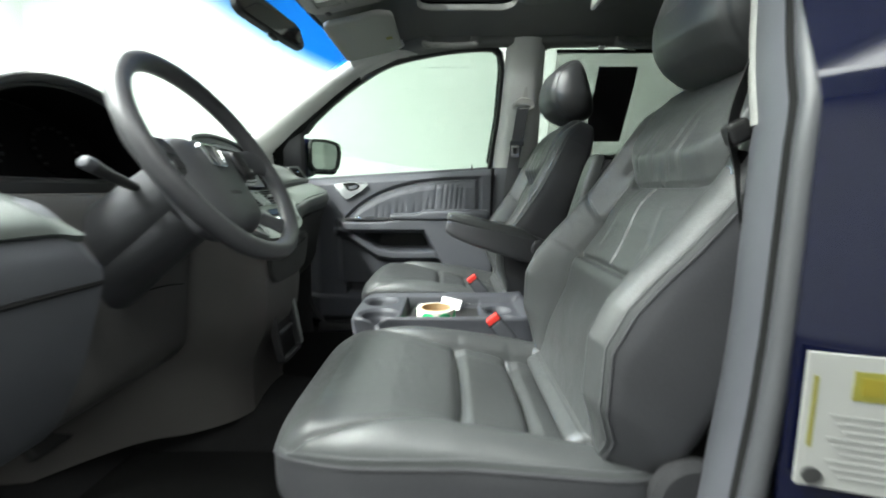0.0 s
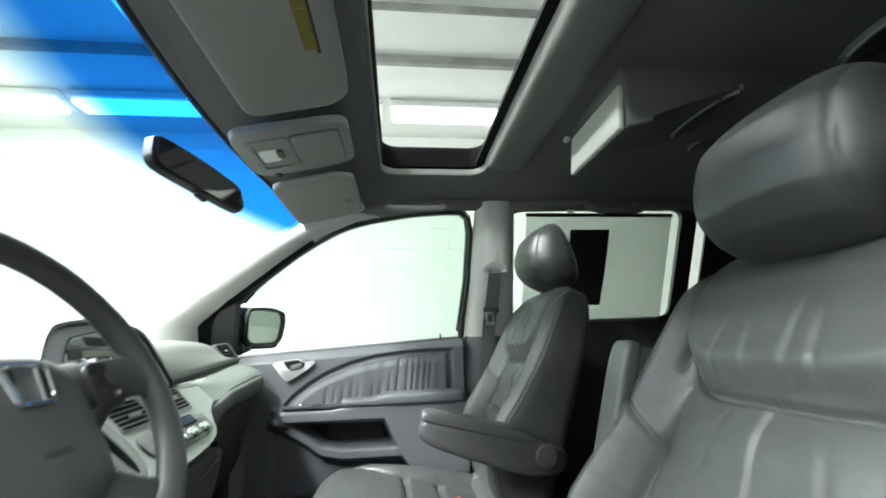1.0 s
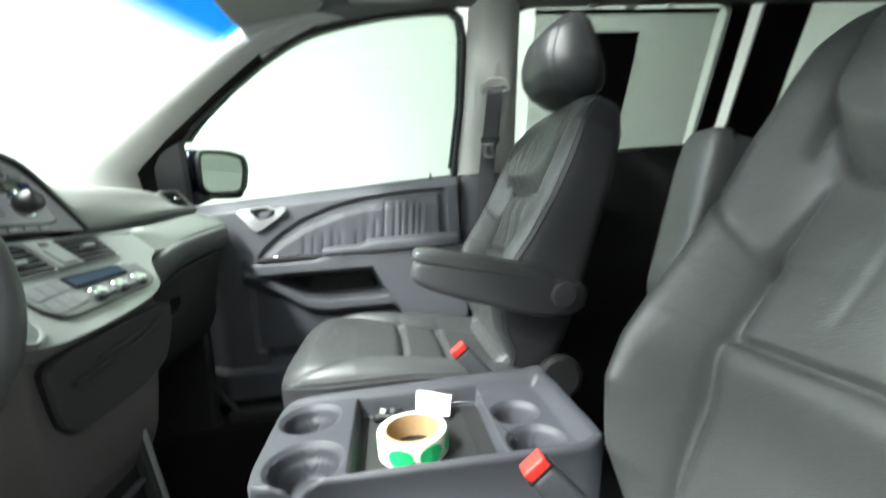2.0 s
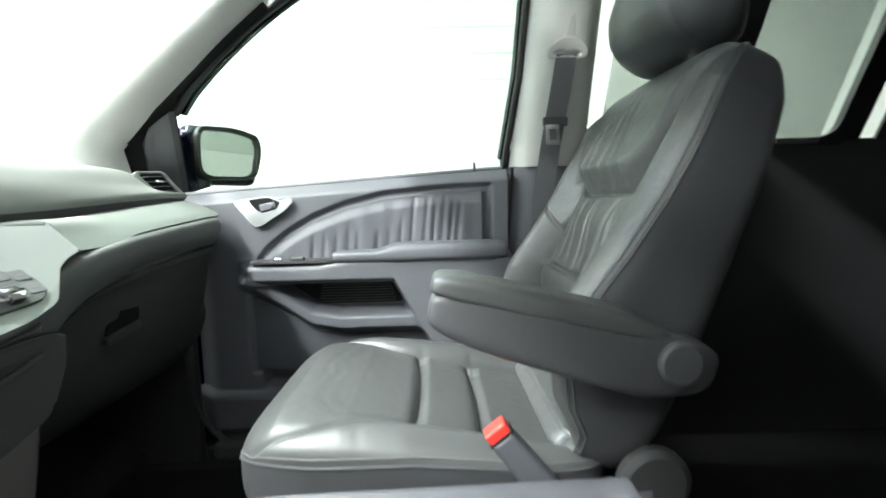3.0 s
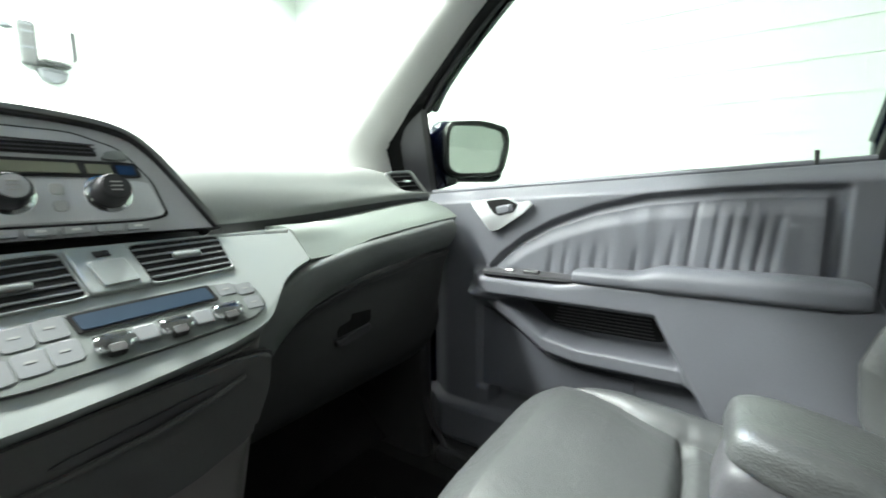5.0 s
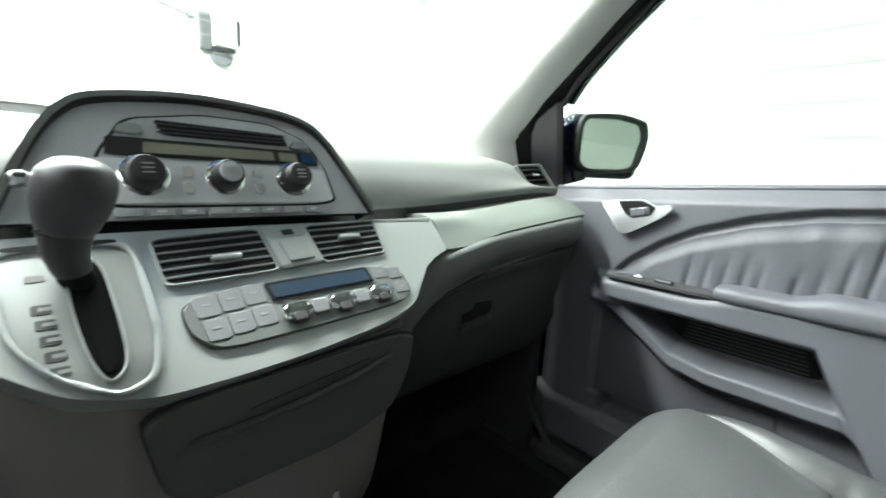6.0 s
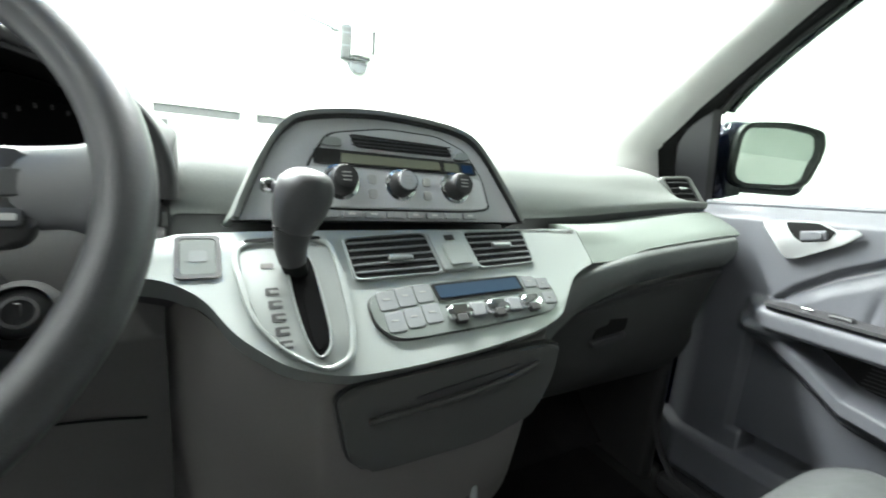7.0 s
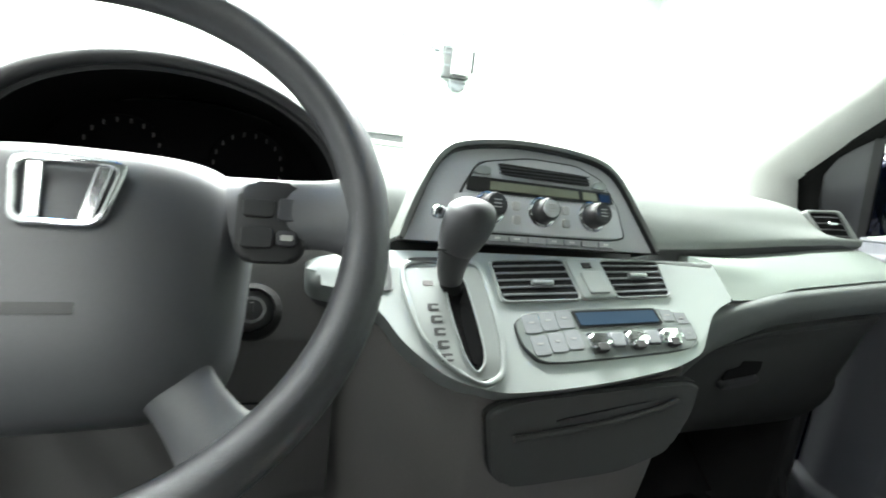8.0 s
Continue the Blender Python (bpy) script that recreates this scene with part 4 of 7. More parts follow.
def door_y(x, z):
    """Depth of the door lining at each place (smaller is nearer the cabin)."""
    belt = 1.080 + 0.0614 * (x + 0.6)
    y = 0.775 + 0 * x
    y = y + 0.03 * step(belt - 0.03, belt + 0.005, z)                      # shoulder rolls out to the glass
    arc = np.interp(x, ARC_X, ARC_Z)
    inset = step(0.004, 0.016, arc - z) * step(0.152, 0.140, x) * step(-0.50, -0.49, x)
    arm_top = 0.905 + 0.012 * step(-0.3, -0.2, x)
    y = y + 0.014 * inset * step(arm_top - 0.02, arm_top, z)               # insert lies deeper than its frame
    inner = step(0.020, 0.034, arc - z) * step(0.134, 0.120, x) * step(-0.47, -0.45, x)
    y = y - 0.008 * inner * step(arm_top - 0.02, arm_top, z)
    # armrest ledge, running from the front point of the arc to the rear edge
    low = 0.858 - 0.0 * x
    ledge = step(low - 0.022, low + 0.006, z) * step(arm_top + 0.006, arm_top - 0.010, z) * step(-0.515, -0.46, x)
    y = y - 0.062 * ledge
    # solid block below the armrest towards the rear
    edge = -0.105 + 0.55 * (0.845 - z)
    block = step(edge - 0.012, edge + 0.012, x) * step(0.60, 0.68, z) * step(arm_top - 0.005, arm_top - 0.015, z)
    y = np.where(block > 0.01, np.minimum(y, 0.775 - 0.062 * block), y)
    # pull pocket
    slope = np.interp(x, [-0.47, -0.392, -0.32, -0.25, 0.2], [0.87, 0.825, 0.775, 0.762, 0.764])
    pocket = step(slope, slope + 0.012, z) * step(low - 0.012, low - 0.024, z) * step(-0.44, -0.41, x) * (1 - step(edge - 0.02, edge - 0.008, x))
    y = y + 0.045 * pocket
    # lip under the pocket, a curved band that runs down from the front
    lip = step(slope - 0.045, slope - 0.03, z) * step(slope + 0.004, slope - 0.006, z) * step(-0.52, -0.48, x) * (1 - block)
    y = y - 0.032 * lip
    # speaker panel, a little deeper
    spk = step(0.60, 0.61, z) * step(slope - 0.045, slope - 0.058, z) * step(-0.50, -0.485, x) * (1 - block)
    y = y + 0.012 * spk
    # lower bin
    tip = 0.64 - 0.75 * (x + 0.455)
    bin_ = step(0.53, 0.545, z) * step(0.655, 0.64, z) * step(-0.468, -0.455, x) * (1 - step(0.12, 0.16, x)) * step(0.0, 0.012, z - (0.56 + 0 * x)) * 1.0
    y = y + 0.05 * bin_
    y = y - 0.030 * step(0.56, 0.545, z) * step(0.43, 0.47, z)
    # front edge rolls back
    y = y + 0.05 * step(-0.575, -0.66, x) * step(1.04, 0.95, z)
    return y


def field(name, fn, x0, x1, z0, top, nx, nz, back, mat, parent, label):
    """A relief over the (x, z) plane with a flat back."""
    xs = np.linspace(x0, x1, nx)
    V = []
    ts = np.linspace(0, 1, nz)
    for x in xs:
        z = z0 + (top(x) - z0) * ts
        V.append(np.stack([np.full(nz, x), fn(np.full(nz, x), z), z], 1))
    V = np.concatenate(V)
    F = [(i * nz + j, (i + 1) * nz + j, (i + 1) * nz + j + 1, i * nz + j + 1) for i in range(nx - 1) for j in range(nz - 1)]
    rim = [i * nz for i in range(nx)] + [(nx - 1) * nz + j for j in range(1, nz)] + [i * nz + nz - 1 for i in range(nx - 2, -1, -1)] + [j for j in range(nz - 2, 0, -1)]
    n0 = len(V)
    B = V[rim].copy()
    B[:, 1] = back
    V = np.concatenate([V, B])
    k = len(rim)
    F += [(rim[i], n0 + i, n0 + (i + 1) % k, rim[(i + 1) % k]) for i in range(k)]
    return raw(name, V, F, mat, parent, label)


field("door_lining", door_y, -0.68, 0.190, 0.43, lambda x: belt_z(x), 260, 220, 0.86, PLASTIC, door, "grey moulded door lining")


# leather insert with pleats
def insert_y(x, z):
    arc = np.interp(x, ARC_X, ARC_Z)
    y = door_y(x, z) + 0 * x
    y = 0.778 - 0.006 * step(0.0, 0.03, arc - 0.03 - z)
    pleat = np.zeros_like(x)
    for c, top, w in ((-0.062, 0.16, 0.005), (-0.028, 0.15, 0.006), (-0.006, 0.14, 0.005), (0.016, 0.15, 0.007), (0.038, 0.13, 0.005), (0.058, 0.14, 0.006), (-0.12, 0.07, 0.007), (-0.15, 0.06, 0.006), (-0.2, 0.06, 0.006), (-0.225, 0.07, 0.007), (-0.255, 0.06, 0.006), (-0.285, 0.06, 0.006), (-0.315, 0.05, 0.006), (-0.09, 0.1, 0.006)):
        lean = c + 0.1 * (z - 0.95)
        pleat = pleat - 0.0065 * np.exp(-((x - lean) / w) ** 2) * step(0.90 + top + 0.03, 0.90 + top - 0.03, z)
    soft = np.array([0.0025 * noise.noise((float(a) * 30, float(b) * 8, 2.0)) for a, b in zip(x, z)])
    return y - pleat * 0.55 + soft


def insert_top(x):
    return max(0.907, float(np.interp(x, ARC_X, ARC_Z)) - 0.027)


field("door_insert", insert_y, -0.455, 0.122, 0.903, insert_top, 230, 90, 0.79, DOOR_VINYL, door, "pleated grey leather door insert")

# armrest pad, switch panel, handle, lock, speaker
V, F, _ = body(lambda u: (-0.255 + 0.432 * u, 0.742, 0.918 + 0.004 * u), (0, 1, 0), lambda u: (0, 0, 1), lambda u: 0.036 + 0.004 * step(0.25, 0.4, u), lambda u: 0.013 + 0.016 * step(0.24, 0.38, u), lambda u: 0.018, 60, 60, 3.2, 8.0)
raw("armrest_pad", V, F, DOOR_VINYL, door, "padded grey armrest")
part("switch_panel", prism(soften([(-0.44, 0.708), (-0.24, 0.714), (-0.2, 0.745), (-0.22, 0.768), (-0.40, 0.768), (-0.45, 0.735)], 6, 0.3), 0.006, frame_at((-0.012, 0, 0.9045), (1, 0, 0), (0, 1, 0)), 0.002), PLASTIC_DARK, door, "dark grey switch panel")
part("window_switch", rbox((-0.345, 0.735, 0.914), (0.034, 0.016, 0.008), 0.003), PLASTIC_DARK, door)
part("window_switch", rbox((-0.395, 0.738, 0.913), (0.02, 0.012, 0.007), 0.003), STEEL, door)

HM = frame_at((0, 0.7665, 0), (1, 0, 0), (0, 0, 1))      # its third axis points into the cabin
HANDLE_OUT = soften([(-0.508, 1.057), (-0.468, 1.0645), (-0.418, 1.0700), (-0.391, 1.0590), (-0.365, 1.0635), (-0.356, 1.057), (-0.379, 1.034), (-0.437, 0.998), (-0.454, 0.993), (-0.466, 1.004)], 5, 0.16)
HANDLE_IN = soften([(-0.467, 1.0625), (-0.418, 1.0675), (-0.3925, 1.0570), (-0.3895, 1.0540), (-0.3975, 1.0380), (-0.434, 1.0285), (-0.449, 1.0360), (-0.460, 1.0495), (-0.4640, 1.0560), (-0.4660, 1.0600)], 5, 0.16)
h = part("handle_bezel", prism(HANDLE_OUT, 0.008, HM, 0.003, 3), SATIN, door, "chrome door handle surround", True)
part("handle_cup", prism(HANDLE_IN, 0.0086, HM), SEAL, h, "dark handle recess")
part("handle_lever", rbox((-0.420, 0.7575, 1.044), (0.040, 0.006, 0.018), 0.003, 2, pose(0, 0, 0, 0, -12, 0)), PLASTIC, h)
part("lock_slider", lathe([(0.007, 0), (0.006, 0.004)], frame_at((-0.412, 0.7535, 1.045), (1, 0, 0), (0, 0, 1)), 14), PLASTIC, h)
part("lock_pin", sweep([Vector((0.108, 0.812, 1.10)), Vector((0.107, 0.81, 1.135)), Vector((0.106, 0.808, 1.148))], 0.0035, 8), BLACK, door, "thin black lock pin")


# rubber liner, blackened so that its colour also paints the pocket's shade
part("pocket_shade_liner", prism(soften([(-0.395, 0.838), (-0.115, 0.838), (-0.09, 0.780), (-0.31, 0.780)], 4, 0.15), 0.003, frame_at((0, 0.8165, 0), (1, 0, 0), (0, 0, 1))), SEAL, door, "dark pocket liner, its colour also holding the pocket's shade")
for k in range(7):
    part("liner_rib", rbox((-0.215, 0.812, 0.786 + 0.0075 * k), (0.21 - 0.004 * k, 0.002, 0.0022), 0), PLASTIC_DARK, door)


def speaker(u, v):
    x = -0.48 + 0.34 * u
    z = 0.615 + (float(np.interp(x, [-0.47, -0.392, -0.32, -0.25, 0.2], [0.87, 0.825, 0.775, 0.762, 0.764])) - 0.06 - 0.615) * v
    return (x, 0.783, z)


sheet("speaker_grille", speaker, 20, 10, 0.004, TRAY, door, "dark speaker grille")
for k in range(30):
    z = 0.618 + 0.0062 * k
    x1 = -0.14 if z < 0.68 else float(np.interp(z, [0.69, 0.715, 0.765, 0.81], [-0.2, -0.32, -0.39, -0.47]))
    if x1 > -0.46:
        part("grille_rib", rbox(((-0.478 + x1) / 2, 0.7815, z), (x1 + 0.478, 0.003, 0.003), 0), TRAY, door)

# window: black frame, glass, mirror sail
GLASS_LINE = [(-0.665, belt_z(-0.665) - 0.03), (0.180, belt_z(0.18) - 0.03), (0.188, 1.148), (0.211, 1.338), (0.216, 1.515), (0.206, 1.562), (0.18, 1.583)] + [(p.x, p.z) for p in WINDOW_TOP[::-1][1:]] + [(-0.645, 1.2)]
glass_bm = bmesh.new()
gf = glass_bm.faces.new([glass_bm.verts.new((x, lean_y(z) + 0.018, z)) for x, z in GLASS_LINE])
bmesh.ops.solidify(glass_bm, geom=[gf], thickness=0.004)
door_glass = part("window_glass", glass_bm, GLASS, door, "closed clear side window")
door_glass.visible_shadow = False
part("frame_seal", sweep(curve_points([(x, lean_y(z) - 0.001, z) for x, z in ((-0.770, 1.215), (-0.735, 1.250), (-0.685, 1.280), (-0.62, 1.318), (-0.55, 1.364), (-0.474, 1.415), (-0.36, 1.484))], 6), 0.0125, 10), SEAL, door, "black seal along the pillar", True)
TOP_LINE = [Vector((x, lean_y(z) + 0.004, z)) for x, z in GLASS_LINE[1:-1]]
part("window_seal", sweep(TOP_LINE, 0.009, 8, up=(0, 1, 0.4)), BLACK, door, "black rubber window channel")
part("window_seal", sweep([Vector((x, 0.822, belt_z(x) + 0.004)) for x in np.linspace(-0.655, 0.18, 20)], 0.006, 8), PLASTIC, door, "grey belt seal")
# outer frame of the door, outside the glass
part("frame_outer", sweep([Vector((x, lean_y(z) + 0.03, z + 0.012)) for x, z in GLASS_LINE[2:-1]], 0.016, 8, up=(0, 1, 0.4)), NAVY, door)
part("door_skin", rbox((-0.23, 0.90, 0.72), (0.88, 0.03, 0.72), 0.01), NAVY, door, "dark blue outer skin")
part("rear_edge_seal", sweep([Vector((0.155 + 0.045 * (z - 0.4) / 0.73, 0.79, z)) for z in np.linspace(0.45, 1.13, 12)], 0.007, 8), BLACK, door)


def sail_piece(name, outline, inward, thick, mat, label=""):
    """A flat piece of the mirror corner in the plane of the leaning glass; outline of (x, z)."""
    bm = bmesh.new()
    f = bm.faces.new([bm.verts.new((x, lean_y(z) - inward, z)) for x, z in outline])
    bmesh.ops.solidify(bm, geom=[f], thickness=-thick)
    bmesh.ops.bevel(bm, geom=[e for e in bm.edges], offset=0.003, segments=2, affect="EDGES")
    return part(name, bm, mat, door, label, True)


sail_piece("corner_backing", [(-0.850, 1.06), (-0.655, 1.06), (-0.655, 1.085), (-0.640, 1.19), (-0.628, 1.275), (-0.596, 1.318), (-0.655, 1.292), (-0.735, 1.262), (-0.805, 1.235), (-0.850, 1.20)], 0.003, 0.02, SEAL)
sail_piece("mirror_sail", [(-0.745, 1.06), (-0.674, 1.06), (-0.672, 1.085), (-0.655, 1.19), (-0.643, 1.277), (-0.672, 1.263), (-0.705, 1.243), (-0.733, 1.208), (-0.743, 1.155)], 0.008, 0.03, HUB, "dark grey mirror corner cover")
sail_piece("glass_run", [(-0.673, 1.06), (-0.655, 1.06), (-0.655, 1.085), (-0.640, 1.19), (-0.626, 1.277), (-0.642, 1.280), (-0.656, 1.19), (-0.671, 1.085)], 0.011, 0.035, SHROUD, "dark glass guide")
sail_piece("corner_seal", [(-0.775, 1.06), (-0.744, 1.06), (-0.741, 1.155), (-0.731, 1.209), (-0.703, 1.245), (-0.670, 1.265), (-0.640, 1.279), (-0.612, 1.296), (-0.608, 1.312), (-0.655, 1.290), (-0.722, 1.256), (-0.758, 1.222), (-0.772, 1.19)], 0.012, 0.03, SEAL, "black seal beside the pillar")

# outside mirror
mirror = part("outside_mirror", rbox((-0.632, 0.960, 1.190), (0.075, 0.225, 0.165), 0.03, 5, pose(0, 0, 0, 0, 0, -27)), NAVY, door, "dark blue outside mirror housing", True)
MM = frame_at((-0.597, 0.945, 1.192), (0.46, 0.88, 0), (-0.03, 0, 1.0))
MO = soften([(-0.105, -0.072), (0.085, -0.066), (0.112, 0.03), (0.10, 0.070), (0.02, 0.082), (-0.10, 0.074)], 6, 0.28)
MI = [(a * 0.88, b * 0.86) for a, b in MO]
part("mirror_rim", ring(MO, MI, 0.014, MM, 0.003), BLACK, mirror, "black mirror rim")
part("mirror_glass", prism(MI, 0.004, MM), MIRROR, mirror, "mirror glass")
part("mirror_neck", prism(soften([(-0.148, 0.034), (-0.095, 0.068), (-0.092, -0.066), (-0.058, -0.074), (-0.057, -0.088), (-0.120, -0.106), (-0.132, -0.06)], 3, 0.12), 0.06, MM @ Matrix.Translation((0, 0, -0.062)), 0.006, 3), NAVY, mirror, "dark blue mirror neck", True)

# seat belt of the passenger
belt = thing("seat_belt", "grey seat belt hanging from the pillar with metal tongue", "seat belt", (0.31, 0.68, 0.6))


def ribbon(line, width, thick, across):
    bm = bmesh.new()
    rows = []
    for p in line:
        a = Vector(across) * (width / 2)
        n = Vector((0, 1, 0)) * (thick / 2)
        rows.append([bm.verts.new(p + a + n), bm.verts.new(p - a + n), bm.verts.new(p - a - n), bm.verts.new(p + a - n)])
    for p, q in zip(rows, rows[1:]):
        for j in range(4):
            bm.faces.new((p[j], p[(j + 1) % 4], q[(j + 1) % 4], q[j]))
    bm.faces.new(rows[0][::-1])
    bm.faces.new(rows[-1])
    return bm


part("webbing", ribbon(curve_points([(0.306, 0.672, 1.372), (0.295, 0.69, 1.28), (0.280, 0.715, 1.16), (0.262, 0.725, 1.0), (0.255, 0.71, 0.8), (0.245, 0.70, 0.6)], 6), 0.048, 0.002, (1, 0, 0)), BELT, belt)
part("guide_loop", ring(soften([(-0.045, -0.018), (0.045, -0.018), (0.048, 0.004), (0.02, 0.03), (-0.02, 0.03), (-0.048, 0.004)], 5, 0.35), soften([(-0.03, -0.009), (0.03, -0.009), (0.03, -0.002), (0.015, 0.002), (-0.015, 0.002), (-0.03, -0.002)], 5, 0.35), 0.012, frame_at((0.308, 0.678, 1.382), (1, 0, 0), (0, -0.4, 0.92)), 0.004), BELT_RING, belt, "pale plastic belt guide")
part("guide_cover", rbox((0.312, 0.662, 1.442), (0.032, 0.026, 0.09), 0.012, 4, pose(0, 0, 0, 22, 0, 0)), BELT_RING, belt, "pale plastic anchor cover")
part("belt_stop", rbox((0.288, 0.696, 1.228), (0.058, 0.012, 0.022), 0.004, 2), PLASTIC_DARK, belt)
part("tongue", ring(rounded(-0.016, -0.035, 0.016, 0.02, 0.005, 3), rounded(-0.008, -0.022, 0.008, 0.004, 0.003, 3), 0.003, frame_at((0.280, 0.690, 1.205), (1, 0, 0), (0, 0.2, 0.98))), STEEL, belt, "bright steel tongue")
part("slider_slot", rbox((0.317, 0.675, 1.47), (0.022, 0.01, 0.16), 0.004, 2, pose(0, 0, 0, 22, 0, 0)), PILLAR_TRIM, belt)

belt2 = thing("seat_belt", "black seat belt with bright tongue at the near pillar", "seat belt", (0.30, -0.74, 0.6))
part("webbing", ribbon(curve_points([(0.43, -0.60, 1.46), (0.375, -0.625, 1.27), (0.314, -0.648, 1.12), (0.316, -0.66, 1.05), (0.335, -0.665, 0.95)], 6), 0.046, 0.002, (0.7, 0.71, 0)), BLACK, belt2)
part("belt_stop", rbox((0.308, -0.662, 1.095), (0.026, 0.018, 0.026), 0.006, 3, pose(0, 0, 0, 0, -25, 0)), BLACK, belt2)
part("tongue", rbox((0.323, -0.642, 1.06), (0.012, 0.02, 0.034), 0.002, 2, pose(0, 0, 0, 0, 15, 0)), CHROME, belt2, "bright steel tongue")
part("tongue_grip", rbox((0.328, -0.642, 1.036), (0.022, 0.02, 0.014), 0.003, 2, pose(0, 0, 0, 0, 15, 0)), BLACK, belt2)

# sun blind in the sliding door's window
blind = thing("window_sunshade", "grey mesh window blind pulled up on hooks", "window blind", (0.75, 0.72, 1.2))


def blind_sheet(u, v):
    x, z = 0.428 + (1.010 - 0.428) * u, 1.18 + (1.578 - 1.18) * v
    return (x, lean_y(z) - 0.004, z)


sheet("mesh_sheet", blind_sheet, 6, 6, 0.002, SHADE_MESH, blind, "grey mesh cloth")
part("top_bar", rbox((0.718, lean_y(1.575) - 0.006, 1.575), (0.588, 0.012, 0.014), 0.003), BLACK, blind, "black pull bar")
for x in (0.595, 0.84):
    part("hook", rbox((x, lean_y(1.59) - 0.012, 1.586), (0.026, 0.012, 0.012), 0.003), PAPER, blind, "white plastic hook")
    part("hook_mount", rbox((x, lean_y(1.605) - 0.006, 1.60), (0.012, 0.012, 0.02), 0.002), BLACK, blind)
part("pull_tab", rbox((0.715, lean_y(1.58) - 0.014, 1.58), (0.03, 0.006, 0.009), 0.002), PAPER, blind)
board = thing("dark_board", "black rectangular sheet hanging against the window blind", "board", (0.72, 0.7, 1.25))


def board_sheet(u, v):
    x, z = 0.595 + 0.155 * u - 0.012 * (1 - v), 1.245 + 0.275 * v
    return (x, lean_y(z) - 0.022 - 0.006 * math.sin(3 * v), z)


sheet("sheet_panel", board_sheet, 4, 8, 0.004, BLACK, board)

for x in (0.008, 0.735):
    g = thing("grab_handle", "pale grey folding grab handle under the roof edge", "grab handle", (x, 0.58, 1.62), group="grab handles")
    y, z = 0.548, 1.612
    part("grip", sweep(curve_points([(x - 0.100, y + 0.012, z - 0.026), (x - 0.088, y - 0.022, z - 0.044), (x - 0.055, y - 0.030, z - 0.050), (x, y - 0.031, z - 0.051), (x + 0.055, y - 0.030, z - 0.050), (x + 0.088, y - 0.022, z - 0.044), (x + 0.100, y + 0.012, z - 0.026)], 6), 0.0125, 12), HEADLINER, g, "", True)
    for d in (-0.09, 0.09):
        part("hinge_cover", rbox((x + d, y + 0.004, z - 0.018), (0.035, 0.02, 0.026), 0.008, 3), HEADLINER, g)


# ---------- dashboard ----------
dash = thing("dashboard", "grey moulded dashboard with silver centre trim", "dashboard", (-0.65, 0, 0.6), kind="structure")


def dash_edge_z(y):
    return 1.040 + 0.030 * step(0.2, 0.75, y)


def dash_top(u, v):
    y = -0.745 + 1.49 * u
    ez = dash_edge_z(y)
    prof = curve_points([(-1.12, 0, 1.125), (-0.95, 0, 1.145), (-0.8, 0, 1.146), (-0.69, 0, 1.130), (-0.64, 0, 1.095), (-0.614, 0, ez + 0.014), (-0.612, 0, ez)], 6)
    p = prof[min(len(prof) - 1, int(round(v * (len(prof) - 1))))]
    end = 0.05 * step(0.64, 0.745, abs(y))
    sunk = (p.z - 1.03) * float(step(0.187, 0.175, abs(y + 0.43)) * step(-0.85, -0.79, p.x))
    return (p.x, y, p.z - sunk - end * step(-1.0, -0.62, p.x) * 0.55 * (1 - step(-0.64, -0.61, p.x)))


sheet("upper_pad", dash_top, 150, 36, 0.012, DASH_PAD, dash, "dark grey grained dash top")
part("shadow_gap", rbox((-0.645, 0.46, 1.045), (0.05, 0.56, 0.04), 0.003, 2, pose(0, 0, 0, 3, 0, 0)), BLACK, dash)
part("shadow_gap", rbox((-0.640, -0.25, 1.026), (0.05, 0.96, 0.03), 0.003), BLACK, dash)


def loft_y(name, profile, y0, y1, ny, mat, label, steps=5, thick=0.01):
    """A skin that runs across the van; profile(y) gives points (x, z) in its cut."""
    def f(u, v):
        y = y0 + (y1 - y0) * u
        pts = curve_points([(x, 0, z) for x, z in profile(y)], steps)
        k = v * (len(pts) - 1)
        i = min(int(k), len(pts) - 2)
        p = pts[i].lerp(pts[i + 1], k - i)
        return (p.x, y, p.z)
    n = (len(profile(y0)) - 1) * steps
    return sheet(name, f, ny, n, thick, mat, dash, label)


EDGE_A = ([0.18, 0.2, 0.23, 0.265, 0.3, 0.33, 0.415, 0.52, 0.66, 0.75], [0.932, 0.945, 0.957, 0.973, 0.985, 0.990, 1.000, 1.010, 1.022, 1.027])
EDGE_B = ([0.18, 0.2, 0.22, 0.25, 0.28, 0.31, 0.35, 0.43, 0.53, 0.66, 0.75], [0.79, 0.82, 0.845, 0.873, 0.895, 0.909, 0.919, 0.934, 0.943, 0.953, 0.956])


def trim_profile(y):
    t = float(step(0.32, 0.76, y))
    az = float(np.interp(y, *EDGE_A))
    w = 1 - float(step(0.31, 0.46, y))
    far = [(-0.625, 1.030 + 0.030 * t), (-0.608, 1.033 + 0.030 * t), (-0.575, 1.024 + 0.028 * t), (-0.545, 0.35 * (1.024 + 0.028 * t) + 0.65 * az + 0.003), (-0.530, az)]
    near = [(-0.625, 1.030), (-0.600, 1.033), (-0.5585, 1.030), (-0.536, 1.0085), (-0.5145, 0.988)]
    return [(a + (c - a) * w, b + (d - b) * w) for (a, b), (c, d) in zip(far, near)]


loft_y("passenger_trim", trim_profile, 0.2985, 0.735, 20, TRIM_GREEN, "pale grey-green trim strip")
part("airbag_mark", rbox((-0.583, 0.385, 1.0305), (0.018, 0.04, 0.0015), 0.0008, 1, pose(0, 0, 0, 0, 24, 0)), PRINT, dash)


